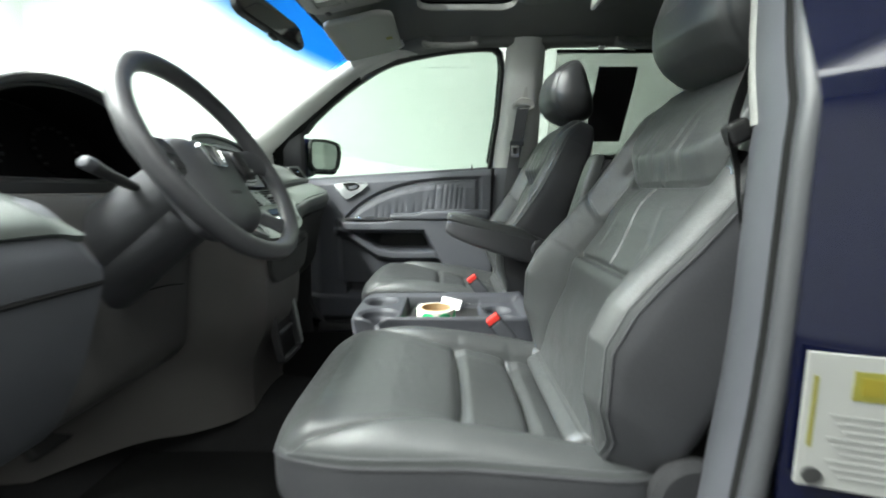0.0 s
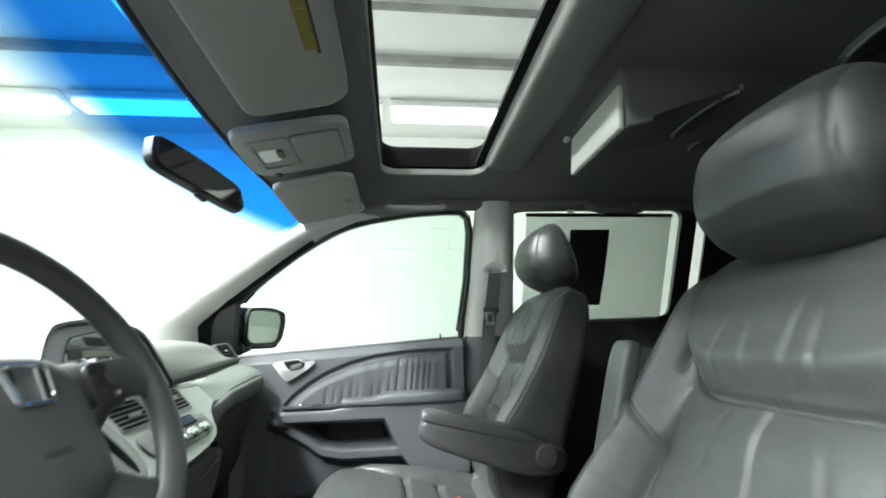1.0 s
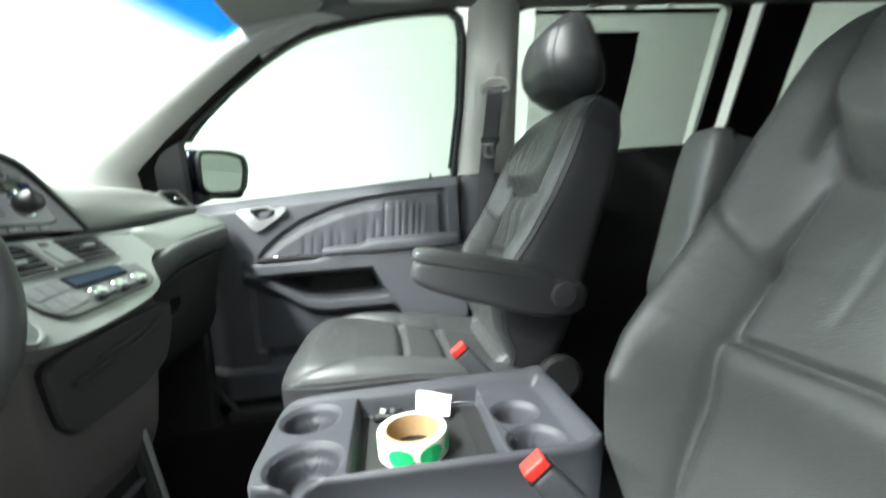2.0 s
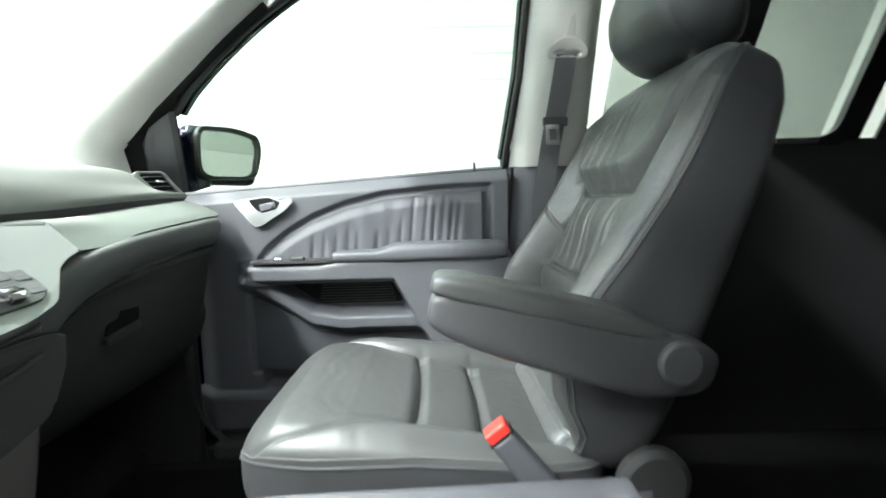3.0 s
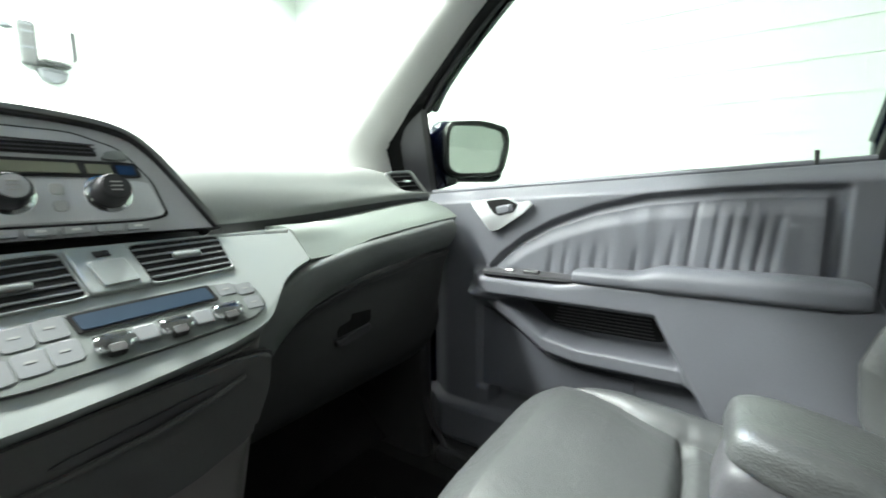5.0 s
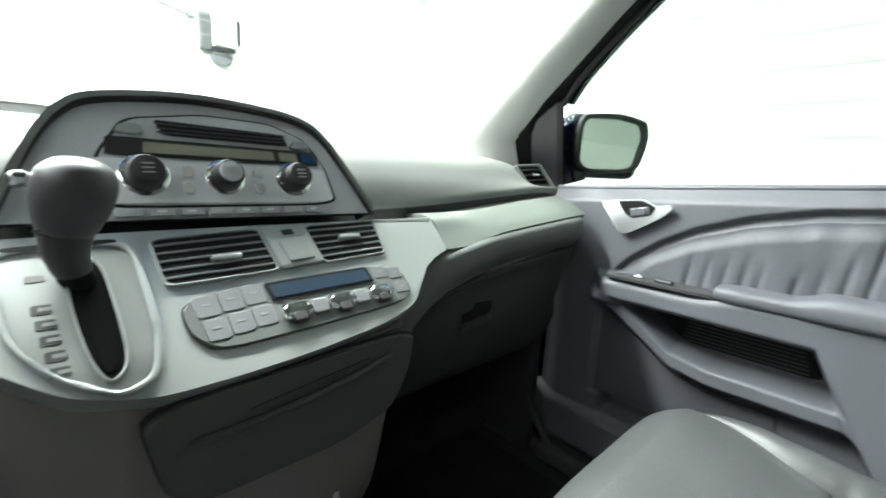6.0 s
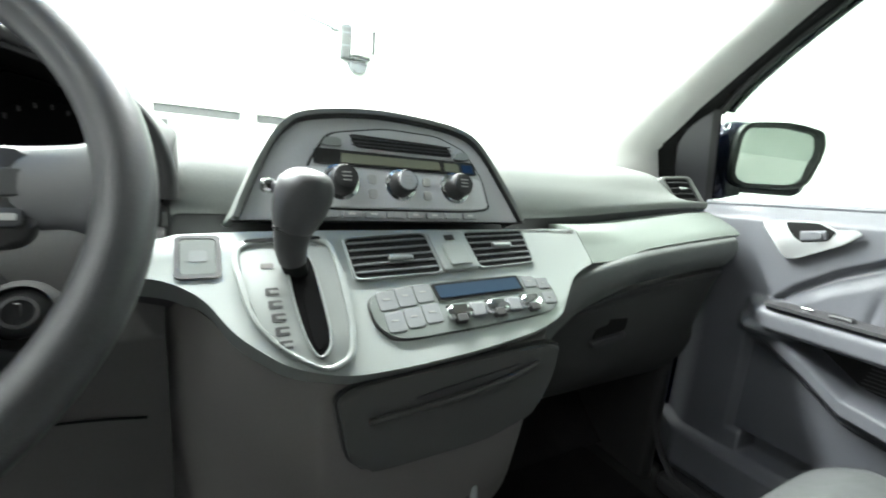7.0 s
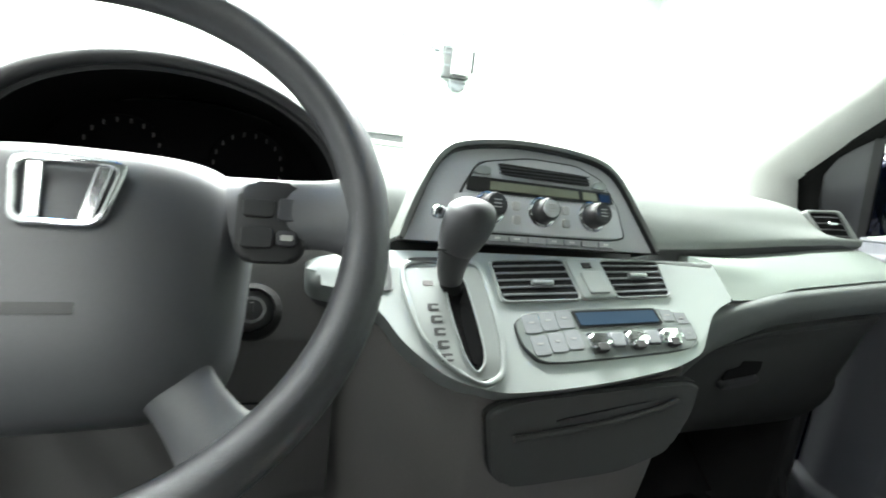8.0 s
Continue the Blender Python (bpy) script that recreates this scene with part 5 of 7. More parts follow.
def roll_profile(y):
    a, b = float(np.interp(y, *EDGE_A)), float(np.interp(y, *EDGE_B))
    e = 0.045 * float(step(0.70, 0.752, y)) ** 2 - 0.014 * (1 - float(step(0.31, 0.46, y)))
    return [(-0.560 - e, a - 0.002), (-0.531 - e, a - 0.003), (-0.519 - e, a - 0.012), (-0.518 - e, 0.5 * a + 0.5 * b), (-0.531 - e, b + 0.012), (-0.543 - e, b + 0.002), (-0.56 - e, b - 0.001)]


loft_y("padded_roll", roll_profile, 0.185, 0.752, 42, DASH_ROLL, "dark grey padded roll")


def glove_profile(y):
    b = float(np.interp(y, *EDGE_B))
    e = 0.03 * float(step(0.70, 0.745, y)) ** 2
    return [(-0.565 - e, b - 0.004), (-0.541 - e, b - 0.0045), (-0.538 - e, b - 0.009), (-0.552 - e, 0.5 * b + 0.43), (-0.566 - e, 0.845), (-0.59, 0.77), (-0.63, 0.69), (-0.69, 0.64)]


loft_y("glove_box_lid", glove_profile, 0.185, 0.745, 42, CUBBY, "dark grey glove box lid")
LM = frame_at((-0.5665, 0.43, 0.846), (0, 1, 0.06), (0.16, 0, 1))
latch = part("latch_recess", prism(soften([(-0.040, -0.016), (-0.036, 0.006), (-0.010, 0.010), (-0.006, 0.034), (0.040, 0.038), (0.044, -0.010)], 4, 0.18), 0.003, LM), SEAL, dash, "dark latch recess")
part("latch", prism(soften([(-0.046, -0.014), (0.040, -0.010), (0.040, -0.024), (-0.044, -0.030)], 4, 0.25), 0.010, LM, 0.004, 3), PLASTIC_DARK, latch, "dark grey latch lip", True)
part("lid_gap", sweep([Vector((x + 0.0015, 0.247, z)) for x, z in glove_profile(0.247)[2:]], 0.0022, 6), SEAL, dash, "dark gap beside the lid")


# driver's side lower dash
def driver_profile(y):
    k = float(step(-0.605, -0.575, y))
    return [(-0.625, 1.022), (-0.60, 1.026), (-0.52 - 0.06 * k, 1.012), (-0.462 - 0.088 * k, 0.968 - 0.03 * float(step(-0.64, -0.59, y))), (-0.452 - 0.098 * k, 0.93 - 0.015 * float(step(-0.64, -0.59, y))), (-0.47 - 0.09 * k, 0.86), (-0.50 - 0.07 * k, 0.78), (-0.55 - 0.03 * k, 0.70), (-0.62, 0.66)]


loft_y("dash_end_panel", driver_profile, -0.74, -0.572, 36, PLASTIC, "grey lower dash panel beside the door")
loft_y("knee_panel", driver_profile, -0.570, -0.25, 24, KNEE, "grey knee panel under the steering wheel")
def rail_profile(y):
    k = float(step(-0.66, -0.612, y))
    return [(-0.60, 1.027), (-0.565, 1.028), (-0.515 - 0.02 * k, 1.019 - 0.004 * k), (-0.475 - 0.01 * k, 0.998 - 0.010 * k), (-0.4625, 0.981 - 0.006 * k)]


# the strip's shade is painted by its darker trim colour
loft_y("driver_trim", rail_profile, -0.738, -0.612, 16, TRIM_SHADE, "silver-grey trim strip with driver's side shade in its colour")
part("panel_groove", sweep([Vector((-0.4535 - 0.098 * float(step(-0.605, -0.575, y)), y, 0.913)) for y in np.linspace(-0.738, -0.594, 12)], 0.0035, 6), BLACK, dash)

# centre stack: tilted silver face. a runs across the van, b runs up the slope
STACK = frame_at((-0.5575, 0, 1.030), (0, 1, 0), (-0.72, 0, 0.69))


def on_stack(y, s, lift=0.0):
    """A point s metres down the slope."""
    return STACK @ Vector((y, -s, lift))


FACE = [(-0.290, 0.0), (0.29, 0.003), (0.297, 0.003), (0.297, -0.002), (0.297, -0.055), (0.297, -0.0605), (0.292, -0.062), (0.265, -0.071), (0.239, -0.086), (0.212, -0.115), (0.190, -0.137), (0.14, -0.153), (0.05, -0.164), (-0.025, -0.169), (-0.097, -0.170), (-0.150, -0.153), (-0.192, -0.116), (-0.217, -0.075), (-0.245, -0.055), (-0.290, -0.045)]
face_line = soften(FACE, 4, 0.36)
part("centre_face", prism(face_line, 0.034, STACK @ Matrix.Translation((0, 0, -0.034)), 0.011, 5, lambda c: c.x > 0.2965 and c.y > -0.055), SILVER, dash, "silver painted centre panel", True)
part("centre_backing", prism([(0.02 + (a - 0.02) * 0.985, b * 0.985) for a, b in face_line], 0.05, STACK @ Matrix.Translation((0, 0, -0.080)), 0.0), PLASTIC_DARK, dash)


# lower console: cubby and its sides, curving away to each footwell
def console(u, v):
    # u: across, from the driver's side round the front to the passenger's side; v: down
    path = curve_points([(-0.80, -0.52, 0), (-0.70, -0.38, 0), (-0.60, -0.275, 0), (-0.52, -0.235, 0), (-0.46, -0.175, 0), (-0.435, -0.125, 0), (-0.430, -0.10, 0), (-0.430, 0.02, 0), (-0.432, 0.13, 0), (-0.445, 0.172, 0), (-0.50, 0.205, 0), (-0.60, 0.235, 0)], 8)
    k = u * (len(path) - 1)
    i = min(int(k), len(path) - 2)
    p = path[i].lerp(path[i + 1], k - i)
    top = float(np.interp(u, [0, 0.1, 0.18, 0.27, 0.36, 0.46, 0.83, 0.92, 1.0], [0.72, 0.76, 1.0, 0.975, 0.935, 0.902, 0.912, 0.905, 0.88]))
    z = top + (0.465 - top) * v
    back = 0.0 + 0.02 * step(0.25, 0.9, v) + 0.03 * step(0.45, 0.7, v)
    flare = 0.06 * step(0, 0.18, u) * (1 - step(0.18, 0.37, u)) * step(0.1, 0.6, v)
    shrink = 1 - (0.12 if p.y < 0 else 0.42) * v
    return (p.x - 0.031 - back - flare * 0.3, p.y * shrink, z)


sheet("lower_console", console, 70, 40, 0.008, CHEEK, dash, "grey lower console cheek")
CUB = frame_at((-0.447, 0, 0.862), (0, 1, 0), (0.03, 0, 1))
cub_line = soften([(-0.110, 0.036), (0.178, 0.046), (0.170, 0.0), (0.148, -0.048), (0.075, -0.068), (-0.070, -0.068), (-0.093, -0.046)], 6, 0.25)
part("cubby_gap", prism([(a * 1.03, b * 1.04) for a, b in cub_line], 0.010, CUB @ Matrix.Translation((0, 0, -0.012))), BLACK, dash)
cubby = part("cubby_door", prism(cub_line, 0.014, CUB @ Matrix.Translation((0, 0, -0.008)), 0.004, 3), CUBBY, dash, "dark grey cubby door", True)
part("pull_shadow", prism(soften([(-0.03, 0.012), (0.08, 0.024), (0.115, 0.028), (0.10, 0.020), (0.05, 0.012), (-0.01, 0.006)], 4, 0.3), 0.003, CUB @ Matrix.Translation((0, 0, 0.005))), BLACK, cubby)
part("pull_lip", sweep([CUB @ Vector((a, b, 0.009)) for a, b in ((-0.075, -0.004), (-0.02, -0.001), (0.05, 0.005), (0.11, 0.016), (0.14, 0.026))], 0.0035, 8), CUBBY, cubby, "", True)
low = part("lower_bin", ring(rounded(-0.062, -0.10, 0.078, 0.06, 0.015), rounded(-0.050, -0.088, 0.064, 0.05, 0.010), 0.02, frame_at((-0.472, 0.0, 0.665), (0, 1, 0), (-0.16, 0, 1)), 0.004), PLASTIC_DARK, dash, "dark grey lower bin frame")
part("bin_hollow", prism(rounded(-0.050, -0.088, 0.064, 0.05, 0.010), 0.006, frame_at((-0.474, 0.0, 0.665), (0, 1, 0), (-0.16, 0, 1))), BLACK, low)
part("bin_rail", rbox((-0.452, 0.078, 0.65), (0.016, 0.010, 0.14), 0.005, 2, pose(0, 0, 0, 0, -9, 0)), SILVER, low, "bright edge strip")
part("bin_shelf", rbox((-0.462, 0.007, 0.645), (0.012, 0.11, 0.008), 0.002), PLASTIC, low)
part("power_socket", lathe([(0.006, 0), (0.006, 0.004), (0.004, 0.004), (0.004, 0.001)], frame_at((-0.478, 0.075, 0.765), (0, 1, 0), (0, 0, 1)), 18), STEEL, dash, "small bright socket rim")


# vents in the silver face
def vent_block(corners, slats, tab):
    """An air vent on the stack: corners as (y, s): top left, top right, bottom right, bottom left."""
    out = soften([(y, -s) for y, s in corners], 4, 0.10)
    cy, cs = sum(c[0] for c in corners) / 4, -sum(c[1] for c in corners) / 4
    grow = [(cy + (a - cy) * 1.045, cs + (b - cs) * 1.09) for a, b in out]
    v = part("air_vent", ring(grow, out, 0.005, STACK @ Matrix.Translation((0, 0, -0.001)), 0.0015), SILVER, dash, "silver air vent frame", True)
    part("vent_hollow", prism(out, 0.002, STACK @ Matrix.Translation((0, 0, 0.0002))), SEAL, v)
    (ya, sa), (yb, sb), (yc_, sc), (yd, sd) = corners
    for k in range(slats):
        t = (k + 0.75) / (slats + 0.5)
        p, q = on_stack(ya + (yd - ya) * t + 0.001, sa + (sd - sa) * t, 0.003), on_stack(yb + (yc_ - yb) * t - 0.001, sb + (sc - sb) * t, 0.003)
        part("slat", sweep([p, (p + q) / 2, q], 0.0015, 6, flat=0.6, up=(0.7, 0, 0.7)), CLIMATE_GREY, v)
    part("vent_tab", rbox(on_stack(tab[0], tab[1], 0.005), (0.006, 0.030, 0.007), 0.002, 2, pose(0, 0, 0, 0, 45, 0)), SILVER, v)


vent_block([(-0.077, 0.013), (0.026, 0.006), (0.034, 0.062), (-0.072, 0.066)], 5, (-0.015, 0.042))
vent_block([(0.084, 0.005), (0.184, 0.002), (0.181, 0.054), (0.092, 0.059)], 5, (0.137, 0.027))
hz = part("hazard_block", prism(soften([(0.029, -0.005), (0.081, -0.003), (0.090, -0.060), (0.037, -0.063)], 3, 0.1), 0.006, STACK, 0.002), SILVER, dash, "silver hazard switch block")
part("hazard_button", prism(soften([(0.043, -0.026), (0.075, -0.024), (0.080, -0.055), (0.048, -0.057)], 3, 0.12), 0.003, STACK @ Matrix.Translation((0, 0, 0.006)), 0.001), SILVER, hz)
part("hazard_mark", prism([(0.051, -0.012), (0.064, -0.011), (0.065, -0.018), (0.052, -0.019)], 0.0012, STACK @ Matrix.Translation((0, 0, 0.006))), BLACK, hz)

# climate controls
CL = soften([(-0.066, -0.094), (-0.047, -0.083), (0.017, -0.077), (0.150, -0.075), (0.190, -0.087), (0.192, -0.117), (0.170, -0.131), (0.06, -0.138), (-0.045, -0.142), (-0.063, -0.121)], 5, 0.32)
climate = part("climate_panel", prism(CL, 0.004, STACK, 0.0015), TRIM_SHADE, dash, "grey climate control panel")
part("climate_groove", ring([(0.06 + (a - 0.06) * 1.012, -0.108 + (b + 0.108) * 1.035) for a, b in CL], [(0.06 + (a - 0.06) * 0.995, -0.108 + (b + 0.108) * 0.985) for a, b in CL], 0.0022, STACK), BLACK, climate)
part("display_bezel", prism(soften([(0.012, -0.080), (0.139, -0.0755), (0.143, -0.098), (0.016, -0.102)], 3, 0.06), 0.0016, STACK @ Matrix.Translation((0, 0, 0.004))), SEAL, climate, "black display bezel")
part("climate_display", prism(soften([(0.016, -0.083), (0.135, -0.079), (0.138, -0.095), (0.019, -0.099)], 3, 0.06), 0.0024, STACK @ Matrix.Translation((0, 0, 0.004))), LCD_BLUE, climate, "blue glowing display")
for k in range(3):
    for j in range(2):
        a, b = -0.046 + 0.0225 * k + 0.004 * j, -0.0965 + 0.0028 * k - 0.0255 * j
        part("button", prism(soften([(a - 0.0109, b + 0.0115), (a + 0.0106, b + 0.0125), (a + 0.0119, b - 0.0105), (a - 0.0096, b - 0.0115)], 3, 0.2), 0.0014, STACK @ Matrix.Translation((0, 0, 0.0035)), 0.0007), CLIMATE_GREY, climate)
        part("button_mark", rbox(on_stack(a, -b - 0.002, 0.0051), (0.002, 0.007, 0.0006), 0, 1, pose(0, 0, 0, 0, 45, 0)), PRINT_PALE, climate)
for k in range(3):
    a, b = 0.036 + 0.054 * k, -0.1195 + 0.002 * k
    m = STACK @ Matrix.Translation((a, b, 0.0))
    kn = part("dial", prism(rounded(-0.016, -0.0085, 0.016, 0.0085, 0.006, 5), 0.011, m, 0.0045, 4), CHROME, climate, "chrome dial", True)
    part("dial_window", prism(rounded(-0.007, -0.0125, 0.007, -0.003, 0.002, 3), 0.0118, m, 0.001), INK, kn, "dark dial window")
    part("dial_slit", prism(rounded(-0.013, 0.0065, 0.011, 0.0110, 0.001, 2), 0.0048, m), SEAL, kn)
    if k < 2:
        part("button", prism(rounded(-0.0095, -0.009, 0.0095, 0.009, 0.003, 3), 0.0055, STACK @ Matrix.Translation((a + 0.027, b + 0.002, 0.0025)), 0.0018), CLIMATE_GREY, climate)
for a, b in ((0.156, -0.0855), (0.178, -0.0895), (0.178, -0.111)):
    part("button", prism(rounded(a - 0.0098, b - 0.0082, a + 0.0098, b + 0.0082, 0.0025, 3), 0.0014, STACK @ Matrix.Translation((0, 0, 0.0035)), 0.0007), CLIMATE_GREY, climate)
    part("button_mark", rbox(on_stack(a, -b, 0.0051), (0.0018, 0.007, 0.0006), 0, 1, pose(0, 0, 0, 0, 45, 0)), PRINT_PALE, climate)

# gear lever
gate_line = soften([(-0.184, -0.020), (-0.103, -0.016), (-0.093, -0.033), (-0.089, -0.111), (-0.095, -0.150), (-0.119, -0.160), (-0.152, -0.137), (-0.176, -0.104), (-0.187, -0.045)], 6, 0.36)
gate = part("shift_gate", prism(gate_line, 0.004, STACK, 0.003, 4), GATE_GREY, dash, "silver shift gate", True)
part("gate_rim", ring([(-0.138 + (a + 0.138) * 1.11, -0.09 + (b + 0.09) * 1.07) for a, b in gate_line], [(-0.138 + (a + 0.138) * 0.985, -0.09 + (b + 0.09) * 0.99) for a, b in gate_line], 0.0062, STACK, 0.0024), SILVER, gate, "", True)
part("gate_gap", prism(soften([(-0.180, -0.0145), (-0.106, -0.0105), (-0.103, -0.0155), (-0.180, -0.0195)], 4, 0.3), 0.0066, STACK), SEAL, gate, "dark gap behind the gate")
slot_line = soften([(-0.142, -0.030), (-0.119, -0.030), (-0.113, -0.091), (-0.111, -0.136), (-0.124, -0.150), (-0.133, -0.130), (-0.140, -0.084)], 6, 0.45)
part("gate_slot", prism(slot_line, 0.0012, STACK @ Matrix.Translation((0, 0, 0.0042))), INSIDE_BLACK, gate, "black lever slot")
part("slot_edge", ring([(-0.128 + (a + 0.128) * 1.16, -0.09 + (b + 0.09) * 1.04) for a, b in slot_line], slot_line, 0.0026, STACK @ Matrix.Translation((0, 0, 0.0038)), 0.0012), SILVER, gate, "", True)
part("slot_slide", prism(soften([(-0.132, -0.075), (-0.119, -0.075), (-0.117, -0.138), (-0.125, -0.143), (-0.129, -0.128)], 4, 0.4), 0.002, STACK @ Matrix.Translation((0, 0, 0.0046)), 0.0008), INSIDE_BLACK, gate, "dark sliding shutter")
for k in range(5):
    a, b = -0.159 + 0.0018 * k, -0.0755 - 0.0140 * k
    part("gear_mark", prism(rounded(a - 0.0062, b - 0.0043, a + 0.0062, b + 0.0043, 0.0015, 2), 0.0006, STACK @ Matrix.Translation((0, 0, 0.0039))), INK, gate)
    part("gear_letter", prism(rounded(a - 0.0018, b - 0.0018, a + 0.0062, b + 0.0016, 0.0003, 1), 0.0004, STACK @ Matrix.Translation((0, 0, 0.0044))), GATE_GREY, gate)
part("gear_lamp", prism(rounded(-0.167, -0.049, -0.155, -0.043, 0.001, 2), 0.0006, STACK @ Matrix.Translation((0, 0, 0.0039))), CHEEK, gate)
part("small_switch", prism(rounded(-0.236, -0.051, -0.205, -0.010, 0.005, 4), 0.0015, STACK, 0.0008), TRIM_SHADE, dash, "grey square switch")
part("switch_mark", prism(rounded(-0.228, -0.037, -0.213, -0.024, 0.003, 3), 0.002, STACK), CLIMATE_GREY, dash)
part("switch_rim", ring(rounded(-0.240, -0.055, -0.201, -0.006, 0.006, 4), rounded(-0.236, -0.051, -0.205, -0.010, 0.005, 4), 0.002, STACK), PLASTIC_DARK, dash)

lever = thing("gear_lever", "dark leather gear lever with chrome side button", "gear lever", (-0.50, -0.165, 1.0))
LEVER = [(-0.526, -0.130, 0.975), (-0.523, -0.131, 0.990), (-0.517, -0.137, 1.006), (-0.511, -0.140, 1.024), (-0.507, -0.139, 1.042)]
part("stem", sweep(curve_points([(-0.519, -0.127, 0.955), (-0.524, -0.129, 0.972), (-0.522, -0.132, 0.99), (-0.516, -0.1375, 1.008)], 6), 0.0125, 14), SEAL, lever, "black lever stem", True)
part("neck", sweep(curve_points(LEVER[2:], 7), lambda t: 0.0130 + 0.006 * t, 20), PLASTIC_DARK, lever, "dark grey lever neck", True)
part("neck_seam", sweep([Vector((-0.507 + 0.0192 * math.cos(k), -0.139 + 0.0192 * math.sin(k), 1.0425 + 0.003 * math.cos(k))) for k in np.linspace(0, 2 * math.pi, 25)[:-1]], 0.0009, 6, True), SEAL, lever)


def knob_radius(t):
    return 0.0185 + 0.0085 * math.sin(min(1.0, t / 0.55) * math.pi / 2) if t < 0.55 else 0.027 * math.sqrt(max(0.02, 1 - ((t - 0.55) / 0.45) ** 2.3))


part("knob", sweep(curve_points([(-0.5075, -0.1395, 1.0415), (-0.504, -0.136, 1.056), (-0.499, -0.1315, 1.074), (-0.496, -0.128, 1.088), (-0.495, -0.126, 1.1005)], 8), knob_radius, 28, up=(0, 1, 0)), LEATHER_SIDE, lever, "dark leather knob", True)
part("release_button", rbox((-0.509, -0.162, 1.082), (0.014, 0.014, 0.014), 0.005, 4), CHROME, lever, "chrome side button")

# audio hood and radio
HOOD = frame_at((-0.5735, 0.003, 1.037), (0, 1, 0), (-0.37, 0, 1))
hood_pts = [(-0.188, 0.0), (-0.158, 0.072), (-0.134, 0.108), (-0.104, 0.124), (-0.03, 0.134), (0.05, 0.131), (0.102, 0.121), (0.130, 0.100), (0.158, 0.055), (0.188, 0.0)]
hood_line = [(p.x, p.y) for p in curve_points([(a, b, 0) for a, b in hood_pts], 5)]


def hood_shape(k, extra):
    return [(a * k, b * k + (extra if b > 0.001 else 0)) for a, b in hood_line]


def hood_skin(u, v):
    i = u * (len(hood_line) - 1)
    j = min(int(i), len(hood_line) - 2)
    a, b = (hood_line[j][0] + (hood_line[j + 1][0] - hood_line[j][0]) * (i - j)), (hood_line[j][1] + (hood_line[j + 1][1] - hood_line[j][1]) * (i - j))
    k = 1.02 + 0.16 * v
    p = HOOD @ Vector((a * k, b * 1.02, 0.012 - 0.20 * v))
    return (p.x, p.y, p.z + 0.005 - 0.045 * v * v * (b / 0.15))


sheet("audio_hood", hood_skin, 60, 12, 0.006, DASH_PAD, dash, "grey hood over the radio")
part("hood_lip", ring(hood_shape(1.03, 0.002), hood_shape(0.99, -0.001), 0.013, HOOD, 0.003), BLACK, dash, "black hood lip", True)
part("radio_fascia", prism(hood_shape(0.992, -0.001), 0.006, HOOD, 0.001), RADIO_GREY, dash, "grey radio surround")
RAD = HOOD @ Matrix.Translation((0.004, 0, 0.006)) @ Matrix.Diagonal((0.92, 0.90, 1, 1))
radio = thing("car_radio", "grey car radio with three round knobs and a wide display", "radio", (-0.6, 0, 1.04))
inner_line = soften([(-0.135, 0.018), (-0.125, 0.075), (-0.098, 0.118), (-0.02, 0.132), (0.06, 0.130), (0.105, 0.112), (0.132, 0.07), (0.142, 0.018)], 4, 0.2)
part("front", prism(inner_line, 0.003, RAD, 0.001), RADIO_GREY, radio, "grey radio front")
part("control_band", prism(soften([(-0.138, 0.072), (0.128, 0.070), (0.139, 0.020), (-0.138, 0.020)], 4, 0.12), 0.0012, RAD @ Matrix.Translation((0, 0, 0.003)), 0.0005), RADIO_BAND, radio, "paler band behind the knobs")
part("front_groove", ring([(0.003 + (a - 0.003) * 1.03, 0.07 + (b - 0.07) * 1.05) for a, b in inner_line], inner_line, 0.0008, RAD), BLACK, radio)
part("cd_slot", prism(soften([(-0.072, 0.120), (0.075, 0.116), (0.082, 0.100), (-0.064, 0.102)], 3, 0.1), 0.002, RAD @ Matrix.Translation((0, 0, 0.003))), BLACK, radio, "black disc slot")
for k in range(3):
    part("slot_rib", rbox(RAD @ Vector((0.005, 0.1045 + 0.005 * k, 0.0055)), (0.003, 0.138, 0.0014), 0), PLASTIC, radio)
part("display_band", prism(soften([(-0.118, 0.096), (0.118, 0.093), (0.122, 0.073), (-0.120, 0.075)], 3, 0.08), 0.003, RAD @ Matrix.Translation((0, 0, 0.003))), BLACK, radio, "black display band")
part("display", prism([(-0.085, 0.091), (0.058, 0.0895), (0.060, 0.077), (-0.086, 0.078)], 0.001, RAD @ Matrix.Translation((0, 0, 0.006))), DISPLAY, radio, "unlit olive display")
part("display_small", prism([(0.066, 0.0892), (0.09, 0.0888), (0.092, 0.0765), (0.067, 0.0768)], 0.001, RAD @ Matrix.Translation((0, 0, 0.006))), DISPLAY, radio)
part("display_blue", prism([(0.096, 0.0885), (0.114, 0.088), (0.116, 0.0762), (0.098, 0.0765)], 0.001, RAD @ Matrix.Translation((0, 0, 0.006))), LCD_BLUE, radio)
for a, b in ((-0.096, 0.106), (0.098, 0.102)):
    part("round_button", prism(soften([(a - 0.015, b - 0.006), (a + 0.013, b - 0.006), (a + 0.013, b + 0.006), (a - 0.008, b + 0.006)], 4, 0.3), 0.004, RAD @ Matrix.Translation((0, 0, 0.003)), 0.0015), SILVER, radio)
